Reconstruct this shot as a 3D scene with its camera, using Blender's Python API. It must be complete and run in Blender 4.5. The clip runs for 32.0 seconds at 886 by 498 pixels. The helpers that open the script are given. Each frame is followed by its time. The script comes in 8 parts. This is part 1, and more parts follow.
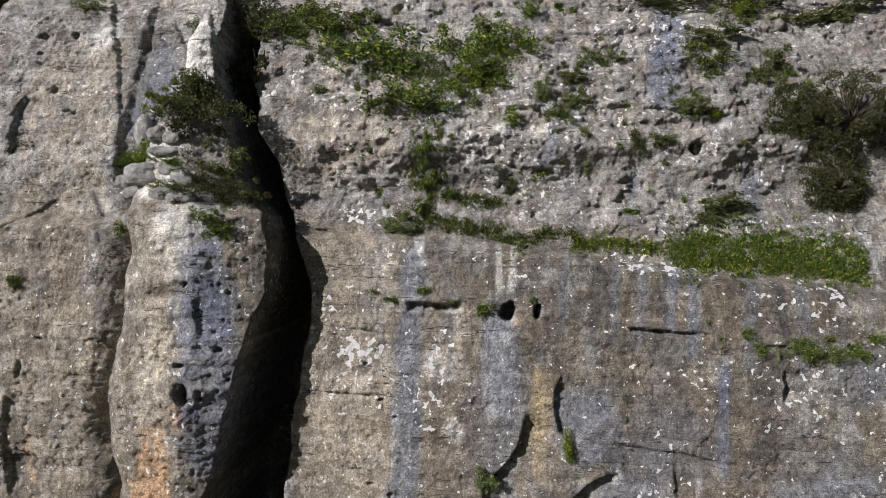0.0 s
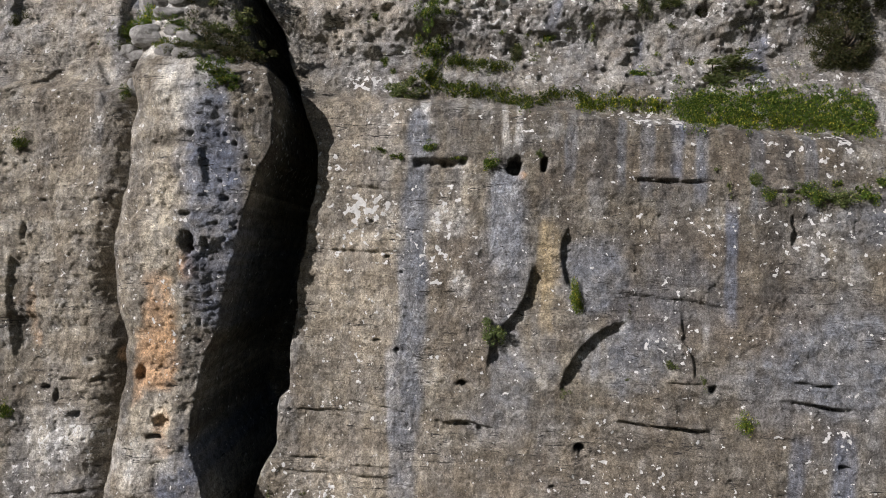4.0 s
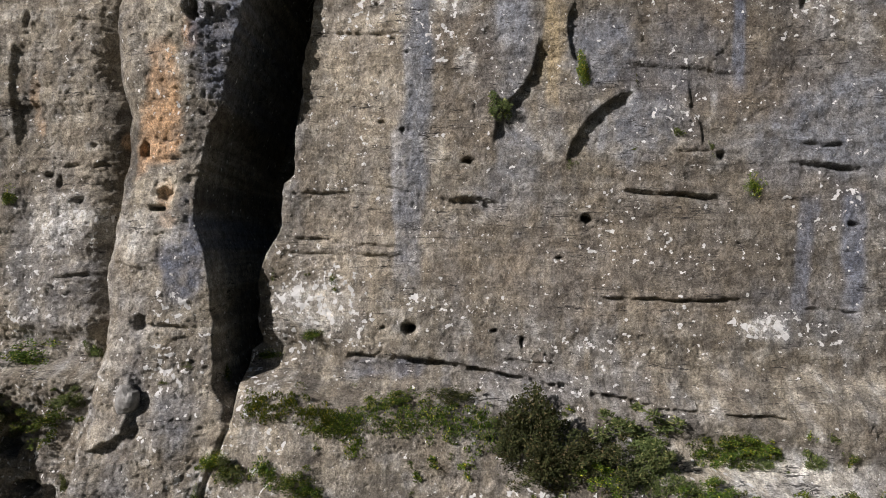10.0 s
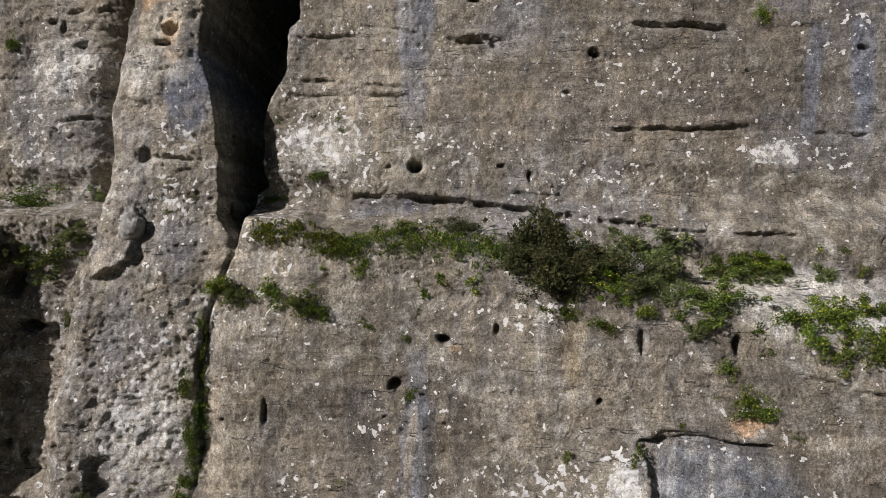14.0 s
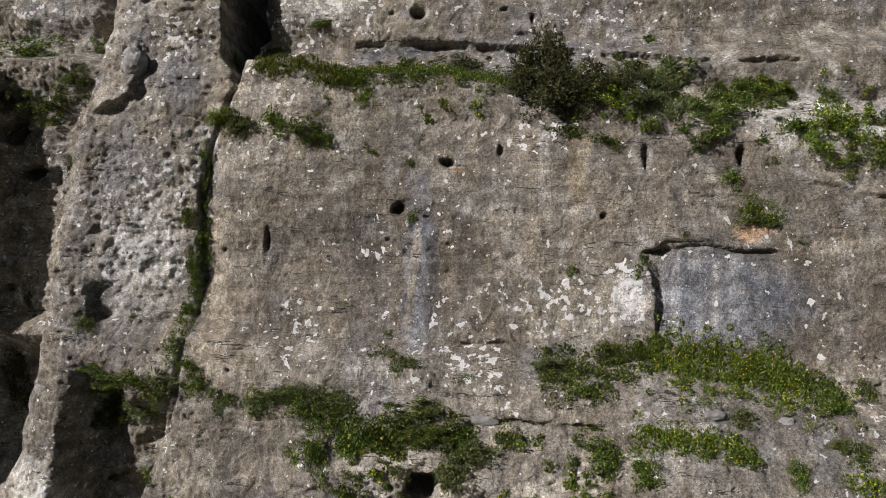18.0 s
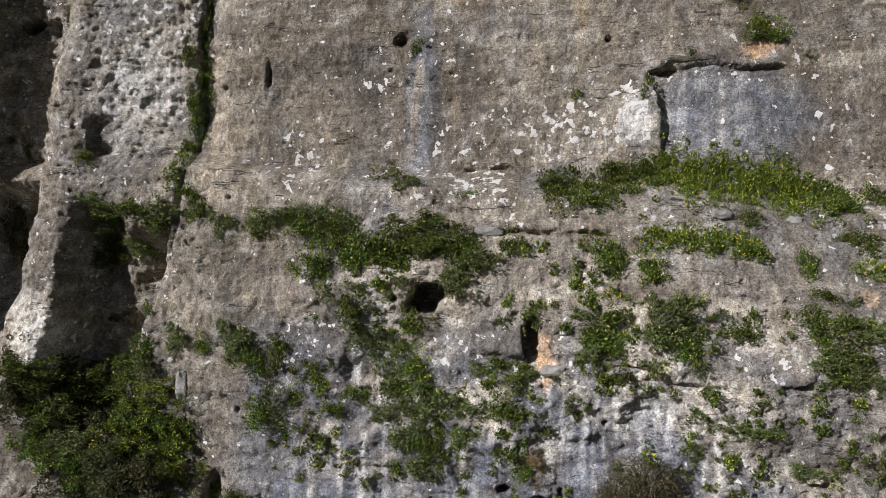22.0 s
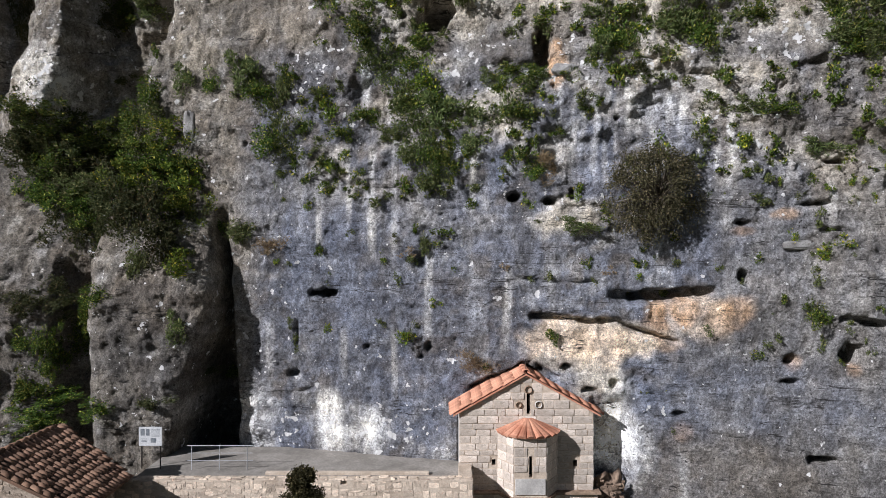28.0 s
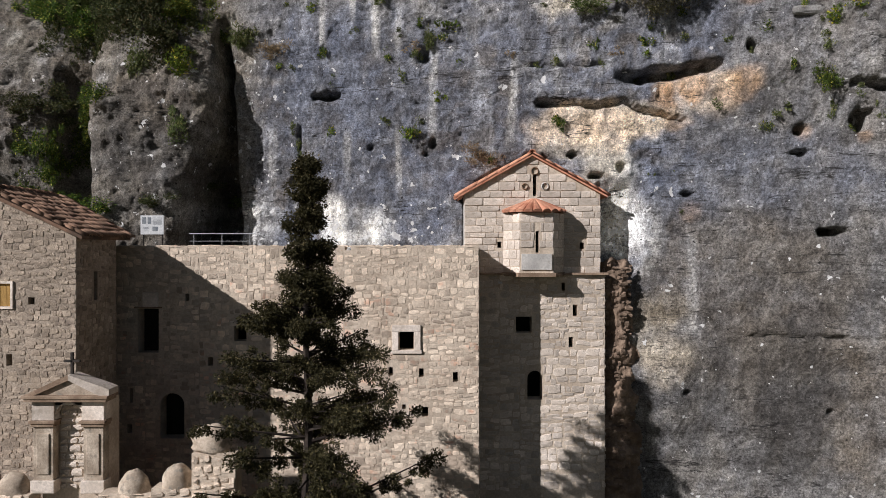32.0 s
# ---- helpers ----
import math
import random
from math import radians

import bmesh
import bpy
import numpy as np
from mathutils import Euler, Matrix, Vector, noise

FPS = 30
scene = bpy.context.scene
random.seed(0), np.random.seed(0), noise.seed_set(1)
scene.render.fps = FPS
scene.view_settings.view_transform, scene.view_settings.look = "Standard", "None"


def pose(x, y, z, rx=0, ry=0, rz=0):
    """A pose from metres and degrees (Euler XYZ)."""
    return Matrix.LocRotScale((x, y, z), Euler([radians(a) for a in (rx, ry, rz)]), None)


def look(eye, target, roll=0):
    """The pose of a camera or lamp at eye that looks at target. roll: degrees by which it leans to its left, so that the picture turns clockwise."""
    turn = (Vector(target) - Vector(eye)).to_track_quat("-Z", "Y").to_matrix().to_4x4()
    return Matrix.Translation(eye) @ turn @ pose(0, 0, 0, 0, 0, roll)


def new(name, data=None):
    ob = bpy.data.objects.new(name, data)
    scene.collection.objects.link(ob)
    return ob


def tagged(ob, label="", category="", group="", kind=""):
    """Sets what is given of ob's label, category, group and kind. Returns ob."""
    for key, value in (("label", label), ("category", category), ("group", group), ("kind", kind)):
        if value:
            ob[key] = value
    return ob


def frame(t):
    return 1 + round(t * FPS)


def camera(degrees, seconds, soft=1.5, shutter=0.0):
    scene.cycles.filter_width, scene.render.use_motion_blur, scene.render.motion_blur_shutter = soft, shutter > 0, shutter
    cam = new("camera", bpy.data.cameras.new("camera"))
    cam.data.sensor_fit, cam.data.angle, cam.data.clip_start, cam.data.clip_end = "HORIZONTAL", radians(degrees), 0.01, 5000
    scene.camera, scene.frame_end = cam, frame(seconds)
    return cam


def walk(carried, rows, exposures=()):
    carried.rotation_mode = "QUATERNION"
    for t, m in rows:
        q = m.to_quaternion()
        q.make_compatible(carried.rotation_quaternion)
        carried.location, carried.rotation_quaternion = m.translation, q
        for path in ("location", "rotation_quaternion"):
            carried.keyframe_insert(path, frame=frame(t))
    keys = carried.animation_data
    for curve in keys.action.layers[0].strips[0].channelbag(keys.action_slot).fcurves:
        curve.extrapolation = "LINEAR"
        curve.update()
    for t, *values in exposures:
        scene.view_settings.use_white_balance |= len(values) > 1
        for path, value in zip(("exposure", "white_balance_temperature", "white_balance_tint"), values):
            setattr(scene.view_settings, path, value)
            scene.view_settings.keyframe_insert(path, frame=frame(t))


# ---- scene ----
cam = camera(70.0, 32.0, soft=0.6)
# seconds, x, y, z of a level drone that sinks along the cliff
DROP = [
    (0.0, 2.313, -1.380, 88.950),
    (1.0, 2.209, -1.348, 86.529),
    (2.0, 2.160, -1.302, 84.211),
    (3.0, 2.070, -1.315, 81.809),
    (3.5, 1.972, -1.313, 80.600),
    (5.5, 1.706, -1.209, 75.979),
    (6.0, 1.689, -1.170, 74.789),
    (7.0, 1.677, -1.130, 72.381),
    (8.0, 1.663, -1.141, 69.921),
    (9.0, 1.571, -1.122, 67.512),
    (10.0, 1.490, -1.067, 65.057),
    (11.0, 1.433, -1.060, 62.542),
    (12.0, 1.377, -1.043, 59.968),
    (13.0, 1.226, -0.983, 57.431),
    (14.0, 1.075, -0.839, 54.792),
    (14.5, 1.061, -0.784, 53.539),
    (16.5, 0.999, -0.729, 48.627),
    (17.0, 0.999, -0.749, 47.465),
    (18.0, 0.883, -0.807, 45.071),
    (19.0, 0.798, -0.740, 42.801),
    (20.0, 0.770, -0.610, 40.550),
    (21.0, 0.741, -0.559, 38.177),
    (22.0, 0.698, -0.490, 35.932),
    (23.0, 0.604, -0.426, 33.642),
    (24.0, 0.488, -0.397, 31.383),
    (25.0, 0.382, -0.422, 29.238),
    (25.5, 0.332, -0.427, 28.134),
    (27.5, 0.249, -0.319, 23.745),
    (28.0, 0.225, -0.314, 22.546),
    (29.0, 0.221, -0.248, 20.169),
    (30.0, 0.140, -0.178, 17.726),
    (31.0, 0.049, -0.130, 15.205),
    (32.0, -0.000, 0.000, 13.000),
]
walk(cam, [(t, pose(x, y, z, 90, 0, 0)) for t, x, y, z in DROP], [
    (0, 0.13, 6350, 13), (6, 0.0, 6500, 13), (12, 0.0, 6550, 13), (18, -0.06, 6500, 13), (21, 0.04, 6450, 13),
    (24, 0.18, 6150, 13), (28, 0.08, 6000, 13), (31, -0.02, 6250, 13), (32, -0.06, 6300, 13),
])

# ---- daylight: clear sky, low sun from the left behind the drone ----
SUN_WAY = Vector((1.5, 1.0, -1.02)).normalized()
world = bpy.data.worlds.new("sky")
scene.world = world
world.use_nodes = True
wn = world.node_tree.nodes
sky = wn.new("ShaderNodeTexSky")
sky.sky_type, sky.sun_disc = "NISHITA", False
sky.sun_elevation = math.asin(-SUN_WAY.z)
sky.sun_rotation = math.atan2(-SUN_WAY.x, -SUN_WAY.y)
wn["Background"].inputs["Strength"].default_value = 0.027
world.node_tree.links.new(sky.outputs["Color"], wn["Background"].inputs["Color"])
sun_data = bpy.data.lights.new("sun", "SUN")
sun_data.energy, sun_data.angle, sun_data.color = 5.75, radians(0.53), (1.0, 0.97, 0.955)
sun = new("sun", sun_data)
sun.matrix_world = look((-60, -40, 120), Vector((-60, -40, 120)) + SUN_WAY)


# ---- materials ----
def shader(name, rough=0.9, metal=0.0):
    m = bpy.data.materials.new(name)
    m.use_nodes = True
    b = m.node_tree.nodes["Principled BSDF"]
    b.inputs["Roughness"].default_value, b.inputs["Metallic"].default_value = rough, metal
    b.inputs["Specular IOR Level"].default_value = 0.25
    return m, m.node_tree, b


def node(tree, kind, **values):
    n = tree.nodes.new(kind)
    for key, value in values.items():
        n.inputs[key.replace("_", " ")].default_value = value
    return n


def coords(tree, scale=(1, 1, 1)):
    c = tree.nodes.new("ShaderNodeTexCoord")
    mp = tree.nodes.new("ShaderNodeMapping")
    mp.inputs["Scale"].default_value = scale
    tree.links.new(c.outputs["Object"], mp.inputs["Vector"])
    return mp.outputs["Vector"]


def noise_node(tree, vec, scale, detail=4.0, rough=0.55):
    n = node(tree, "ShaderNodeTexNoise", Scale=scale, Detail=detail, Roughness=rough)
    tree.links.new(vec, n.inputs["Vector"])
    return n.outputs["Fac"]


def ramp(tree, fac, lo, hi):
    n = tree.nodes.new("ShaderNodeMapRange")
    n.interpolation_type = "SMOOTHSTEP"
    n.inputs["From Min"].default_value, n.inputs["From Max"].default_value = lo, hi
    tree.links.new(fac, n.inputs["Value"])
    return n.outputs["Result"]


def span(tree, fac, lo, hi, a, b):
    n = tree.nodes.new("ShaderNodeMapRange")
    for key, value in (("From Min", lo), ("From Max", hi), ("To Min", a), ("To Max", b)):
        n.inputs[key].default_value = value
    tree.links.new(fac, n.inputs["Value"])
    return n.outputs["Result"]


def blend(tree, fac, a, b, how="MIX"):
    n = tree.nodes.new("ShaderNodeMix")
    n.data_type, n.blend_type = "RGBA", how
    for value, key in ((fac, 0), (a, 6), (b, 7)):
        if isinstance(value, (int, float)):
            n.inputs[key].default_value = value
        elif isinstance(value, tuple):
            n.inputs[key].default_value = (*value, 1)
        else:
            tree.links.new(value, n.inputs[key])
    return n.outputs[2]


def bump(tree, b, height, strength, distance):
    n = node(tree, "ShaderNodeBump", Strength=strength, Distance=distance)
    tree.links.new(height, n.inputs["Height"])
    tree.links.new(n.outputs["Normal"], b.inputs["Normal"])


def mottled(name, dark, light, scale, rough=0.9, relief=0.02, per_piece=0.0, stain=None, stretch=(1, 1, 1)):
    """A dull surface whose colour wanders between two tones at two sizes, with a fine relief."""
    m, tree, b = shader(name, rough)
    vec = coords(tree, stretch)
    big = noise_node(tree, vec, scale, 3)
    fine = noise_node(tree, vec, scale * 9, 5, 0.7)
    col = blend(tree, ramp(tree, big, 0.3, 0.7), dark, light)
    col = blend(tree, span(tree, fine, 0.3, 0.7, 0.0, 0.55), col, tuple(0.45 * c for c in dark))
    if stain:
        col = blend(tree, ramp(tree, noise_node(tree, vec, scale * 2.3, 4), 0.56, 0.68), col, stain)
    if per_piece:
        info = tree.nodes.new("ShaderNodeObjectInfo")
        hsv = tree.nodes.new("ShaderNodeHueSaturation")
        geo = tree.nodes.new("ShaderNodeNewGeometry")
        both = tree.nodes.new("ShaderNodeMath")
        tree.links.new(info.outputs["Random"], both.inputs[0])
        tree.links.new(geo.outputs["Random Per Island"], both.inputs[1])
        turn = tree.nodes.new("ShaderNodeMath")
        turn.operation = "FRACT"
        tree.links.new(both.outputs[0], turn.inputs[0])
        tree.links.new(span(tree, turn.outputs[0], 0, 1, 1 - per_piece, 1 + per_piece), hsv.inputs["Value"])
        tree.links.new(col, hsv.inputs["Color"])
        col = hsv.outputs["Color"]
    tree.links.new(col, b.inputs["Base Color"])
    bump(tree, b, fine, 0.6, relief)
    return m


def cliff_material():
    """Limestone: broad tints from the cliff's own attribute, broken by grain, pits and lichen specks."""
    m, tree, b = shader("limestone", 0.95)
    b.inputs["Specular IOR Level"].default_value = 0.15
    at = tree.nodes.new("ShaderNodeAttribute")
    at.attribute_name = "tint"
    lich = tree.nodes.new("ShaderNodeAttribute")
    lich.attribute_name = "lichen"
    vec = coords(tree)
    flat = coords(tree, (0.5, 0.5, 2.0))
    drip = coords(tree, (1.0, 0.3, 0.28))
    fine = noise_node(tree, vec, 4.0, 6, 0.7)
    grain = noise_node(tree, vec, 7.5, 4, 0.72)
    runs = noise_node(tree, drip, 5.0, 6, 0.72)
    strata = noise_node(tree, flat, 2.4, 7, 0.7)
    pock = noise_node(tree, vec, 8.0, 2, 0.5)
    crusty = noise_node(tree, vec, 2.4, 3.5, 0.5)
    spots = noise_node(tree, vec, 6.5, 1.5, 0.5)

    def less(fac, share):
        """fac plus a share of the lichen attribute"""
        n = tree.nodes.new("ShaderNodeMath")
        n.operation = "MULTIPLY_ADD"
        tree.links.new(lich.outputs["Fac"], n.inputs[0])
        n.inputs[1].default_value = share
        tree.links.new(fac, n.inputs[2])
        return n.outputs[0]

    def crack(fac, wide, where, depth):
        """thin lines where fac crosses its middle, kept to places that another noise picks"""
        off = tree.nodes.new("ShaderNodeMath")
        off.operation = "SUBTRACT"
        off.inputs[1].default_value = 0.5
        tree.links.new(fac, off.inputs[0])
        size = tree.nodes.new("ShaderNodeMath")
        size.operation = "ABSOLUTE"
        tree.links.new(off.outputs[0], size.inputs[0])
        both = tree.nodes.new("ShaderNodeMath")
        both.operation = "MULTIPLY"
        tree.links.new(ramp(tree, size.outputs[0], wide, wide * 0.3), both.inputs[0])
        tree.links.new(span(tree, ramp(tree, where, 0.5, 0.56), 0, 1, 0, depth), both.inputs[1])
        return both.outputs[0]

    mottle = noise_node(tree, vec, 1.7, 9, 0.7)
    dust = noise_node(tree, vec, 15.0, 3, 0.65)
    bands = noise_node(tree, coords(tree, (0.07, 0.2, 1.0)), 1.6, 6, 0.6)
    beds = noise_node(tree, coords(tree, (0.1, 0.2, 1.0)), 0.62, 6, 0.56)
    joints = noise_node(tree, coords(tree, (0.07, 0.2, 1.1)), 1.1, 5, 0.56)
    veins = noise_node(tree, coords(tree, (0.8, 0.5, 0.45)), 0.7, 7, 0.66)
    place = noise_node(tree, vec, 0.45, 3, 0.6)
    place2 = noise_node(tree, coords(tree, (0.6, 1.0, 1.0)), 0.38, 3, 0.6)
    col = blend(tree, span(tree, runs, 0.34, 0.66, 0.0, 1.0), (0.8, 0.79, 0.78), (1.17, 1.17, 1.17))
    col = blend(tree, 1.0, at.outputs["Color"], col, "MULTIPLY")
    tone = blend(tree, ramp(tree, mottle, 0.38, 0.6), (0.77, 0.76, 0.745), (1.3, 1.3, 1.29))
    col = blend(tree, 1.0, col, tone, "MULTIPLY")
    cast = blend(tree, ramp(tree, noise_node(tree, coords(tree, (1.0, 0.5, 0.6)), 0.8, 5, 0.62), 0.4, 0.6), (0.9, 0.92, 0.965), (1.06, 1.05, 1.03))
    col = blend(tree, 1.0, col, cast, "MULTIPLY")
    layer = blend(tree, ramp(tree, bands, 0.38, 0.62), (0.86, 0.855, 0.85), (1.14, 1.14, 1.13))
    col = blend(tree, 1.0, col, layer, "MULTIPLY")
    speck = blend(tree, span(tree, grain, 0.36, 0.64, 0.0, 1.0), (0.66, 0.655, 0.65), (1.36, 1.36, 1.355))
    col = blend(tree, 1.0, col, speck, "MULTIPLY")
    powder = blend(tree, span(tree, dust, 0.3, 0.7, 0.0, 1.0), (0.72, 0.715, 0.71), (1.32, 1.32, 1.31))
    col = blend(tree, 1.0, col, powder, "MULTIPLY")
    col = blend(tree, span(tree, ramp(tree, fine, 0.58, 0.64), 0, 1, 0, 0.34), col, (0.085, 0.078, 0.07))
    col = blend(tree, span(tree, ramp(tree, strata, 0.35, 0.31), 0, 1, 0, 0.6), col, (0.05, 0.046, 0.043))
    col = blend(tree, crack(beds, 0.006, place, 0.9), col, (0.03, 0.028, 0.027))
    col = blend(tree, crack(joints, 0.0045, place2, 0.8), col, (0.035, 0.032, 0.03))
    col = blend(tree, crack(veins, 0.004, runs, 0.5), col, (0.04, 0.037, 0.035))
    col = blend(tree, span(tree, ramp(tree, pock, 0.31, 0.27), 0, 1, 0, 0.9), col, (0.03, 0.028, 0.027))
    col = blend(tree, span(tree, ramp(tree, less(crusty, 0.27), 0.695, 0.712), 0, 1, 0, 0.88), col, (0.74, 0.73, 0.71))
    col = blend(tree, span(tree, ramp(tree, less(spots, 0.13), 0.765, 0.78), 0, 1, 0, 0.92), col, (0.8, 0.79, 0.76))
    tree.links.new(col, b.inputs["Base Color"])
    add = tree.nodes.new("ShaderNodeMath")
    add.operation = "ADD"
    tree.links.new(span(tree, fine, 0, 1, 1, 0), add.inputs[0])
    tree.links.new(span(tree, grain, 0, 1, 0, 0.8), add.inputs[1])
    more = tree.nodes.new("ShaderNodeMath")
    more.operation = "ADD"
    tree.links.new(add.outputs[0], more.inputs[0])
    tree.links.new(span(tree, mottle, 0.3, 0.7, 0, 0.9), more.inputs[1])
    bump(tree, b, more.outputs[0], 1.0, 0.115)
    return m


ROCK = cliff_material()
SOIL = mottled("dry_soil", (0.06, 0.06, 0.035), (0.14, 0.125, 0.08), 0.4)
STONE = mottled("pale_limestone_block", (0.6, 0.51, 0.42), (0.82, 0.725, 0.63), 1.3, per_piece=0.26, stain=(0.44, 0.38, 0.31))
RUBBLE = mottled("rubble_stone", (0.54, 0.43, 0.33), (0.82, 0.69, 0.545), 0.7, per_piece=0.36, relief=0.04, stain=(0.6, 0.4, 0.29))
MORTAR = mottled("lime_mortar", (0.5, 0.405, 0.31), (0.72, 0.61, 0.485), 1.2, relief=0.04)
OLD_RUBBLE = mottled("grey_rubble", (0.33, 0.265, 0.2), (0.53, 0.43, 0.335), 1.1, per_piece=0.3, relief=0.04, stain=(0.24, 0.19, 0.15))
OLD_MORTAR = mottled("grey_mortar", (0.3, 0.245, 0.19), (0.48, 0.395, 0.31), 1.4, relief=0.06)
OLD_PLASTER = mottled("stained_plaster", (0.34, 0.27, 0.2), (0.62, 0.52, 0.41), 1.6, relief=0.03, stain=(0.24, 0.21, 0.17))
TILE = mottled("clay_tile", (0.42, 0.17, 0.1), (0.66, 0.34, 0.22), 1.5, per_piece=0.22)
OLD_TILE = mottled("weathered_tile", (0.1, 0.07, 0.05), (0.36, 0.21, 0.135), 1.2, per_piece=0.5)
PIER = mottled("brown_rubble", (0.15, 0.105, 0.075), (0.36, 0.26, 0.185), 1.1, per_piece=0.3, relief=0.05)

# ---- the cliff ----
# [surface
def ease(a, b, v):
    s = np.clip((v - a) / (b - a), 0, 1)
    return s * s * (3 - 2 * s)


def line(v, *knots):
    """A broken line through (place, value) knots."""
    return np.interp(v, [k[0] for k in knots], [k[1] for k in knots])


def wall_depth(x, z):
    """How far ahead the main wall stands: a stepped face whose ledges sink to the right."""
    dip = line(z, (26, 0.0), (36, 0.08), (44, 0.1), (54, 0.19), (66, 0.12), (90, 0.11))
    level = z + dip * np.clip(x - 4.6, -18, 40)
    y = line(level, (-4, 29.4), (9.9, 28.8), (16.1, 28.5), (20.7, 28.0), (28.5, 28.0), (33.2, 28.2), (35.5, 29.0), (38.4, 30.2), (39.6, 32.1),
             (44.6, 32.7), (49.9, 33.2), (54.0, 34.0), (55.0, 36.2), (56.4, 36.6), (57.6, 36.1), (60.3, 36.4), (66.9, 37.0), (71.9, 37.3), (78.1, 37.5), (85, 38.1),
             (88.6, 39.0), (89.6, 40.7), (92, 41.7), (97, 43.4), (106, 47.3), (116, 54))
    lean = line(z, (20, -0.235), (34, -0.235), (40, -0.165), (56, -0.16), (64, -0.15), (88, -0.14), (98, -0.1))
    return y + lean * (np.clip(x, -26, 45) - 4.65)


def pillar_sides(z):
    """The pillar's left foot, right edge and the ridge between its sunny and its grazed face."""
    left = line(z, (29, -24.2), (31.1, -23.6), (34.2, -22.8), (38.8, -22.2), (43.6, -21.5), (48.7, -20.7), (52, -20.6), (55.4, -20.5), (58.9, -19.9), (60.7, -19.7), (63, -20.3), (64.5, -20.3), (68.3, -19.6),
                (72, -19.2), (73.8, -19.0), (76, -19.6), (79, -19.7), (82, -19.3), (85, -18.8), (89, -18.7), (91, -19.1), (93.3, -19.8), (97, -18.6), (102, -17), (106, -16), (112, -16))
    right = line(z, (29, -15.8), (31.7, -15.2), (34, -14.1), (37, -13.3), (40, -13.0), (48.5, -13.2), (50.5, -12.7), (53.6, -11.6), (55.5, -11.1), (57, -12.2), (60.7, -12.4), (63, -12.8), (66.4, -13.8),
                 (69, -13.9), (72, -13.4), (74.5, -12.4), (77.5, -11.5), (80.2, -10.9), (84.6, -9.6), (86.5, -8.9), (89.2, -8.9), (91.5, -9.5), (93, -11.5), (97, -12.5), (102, -14.1), (112, -14))
    ridge = line(z, (29, -21), (33, -20.4), (36, -20.2), (43.6, -20.0), (50, -19.6), (54, -18.8), (58, -17), (63.4, -15.5), (66.8, -15.3), (70, -15), (74, -14.4), (78, -14), (84, -13.5), (90, -13.6), (93, -15), (112, -15))
    return left, right, ridge


def wall_edge(z):
    return line(z, (20, -10.2), (55.5, -11), (58.5, -11.2), (59, -10.4), (62.5, -10.9), (64.5, -10.4), (66.3, -9.5), (69.2, -9.1), (69.7, -8.5), (74, -8.4), (77.5, -7.9), (80, -7.4), (84, -6.9), (86.6, -6.8),
                (88.7, -7.8), (92, -8.8), (95.5, -9.9), (97.6, -11.3), (103, -12), (112, -12))


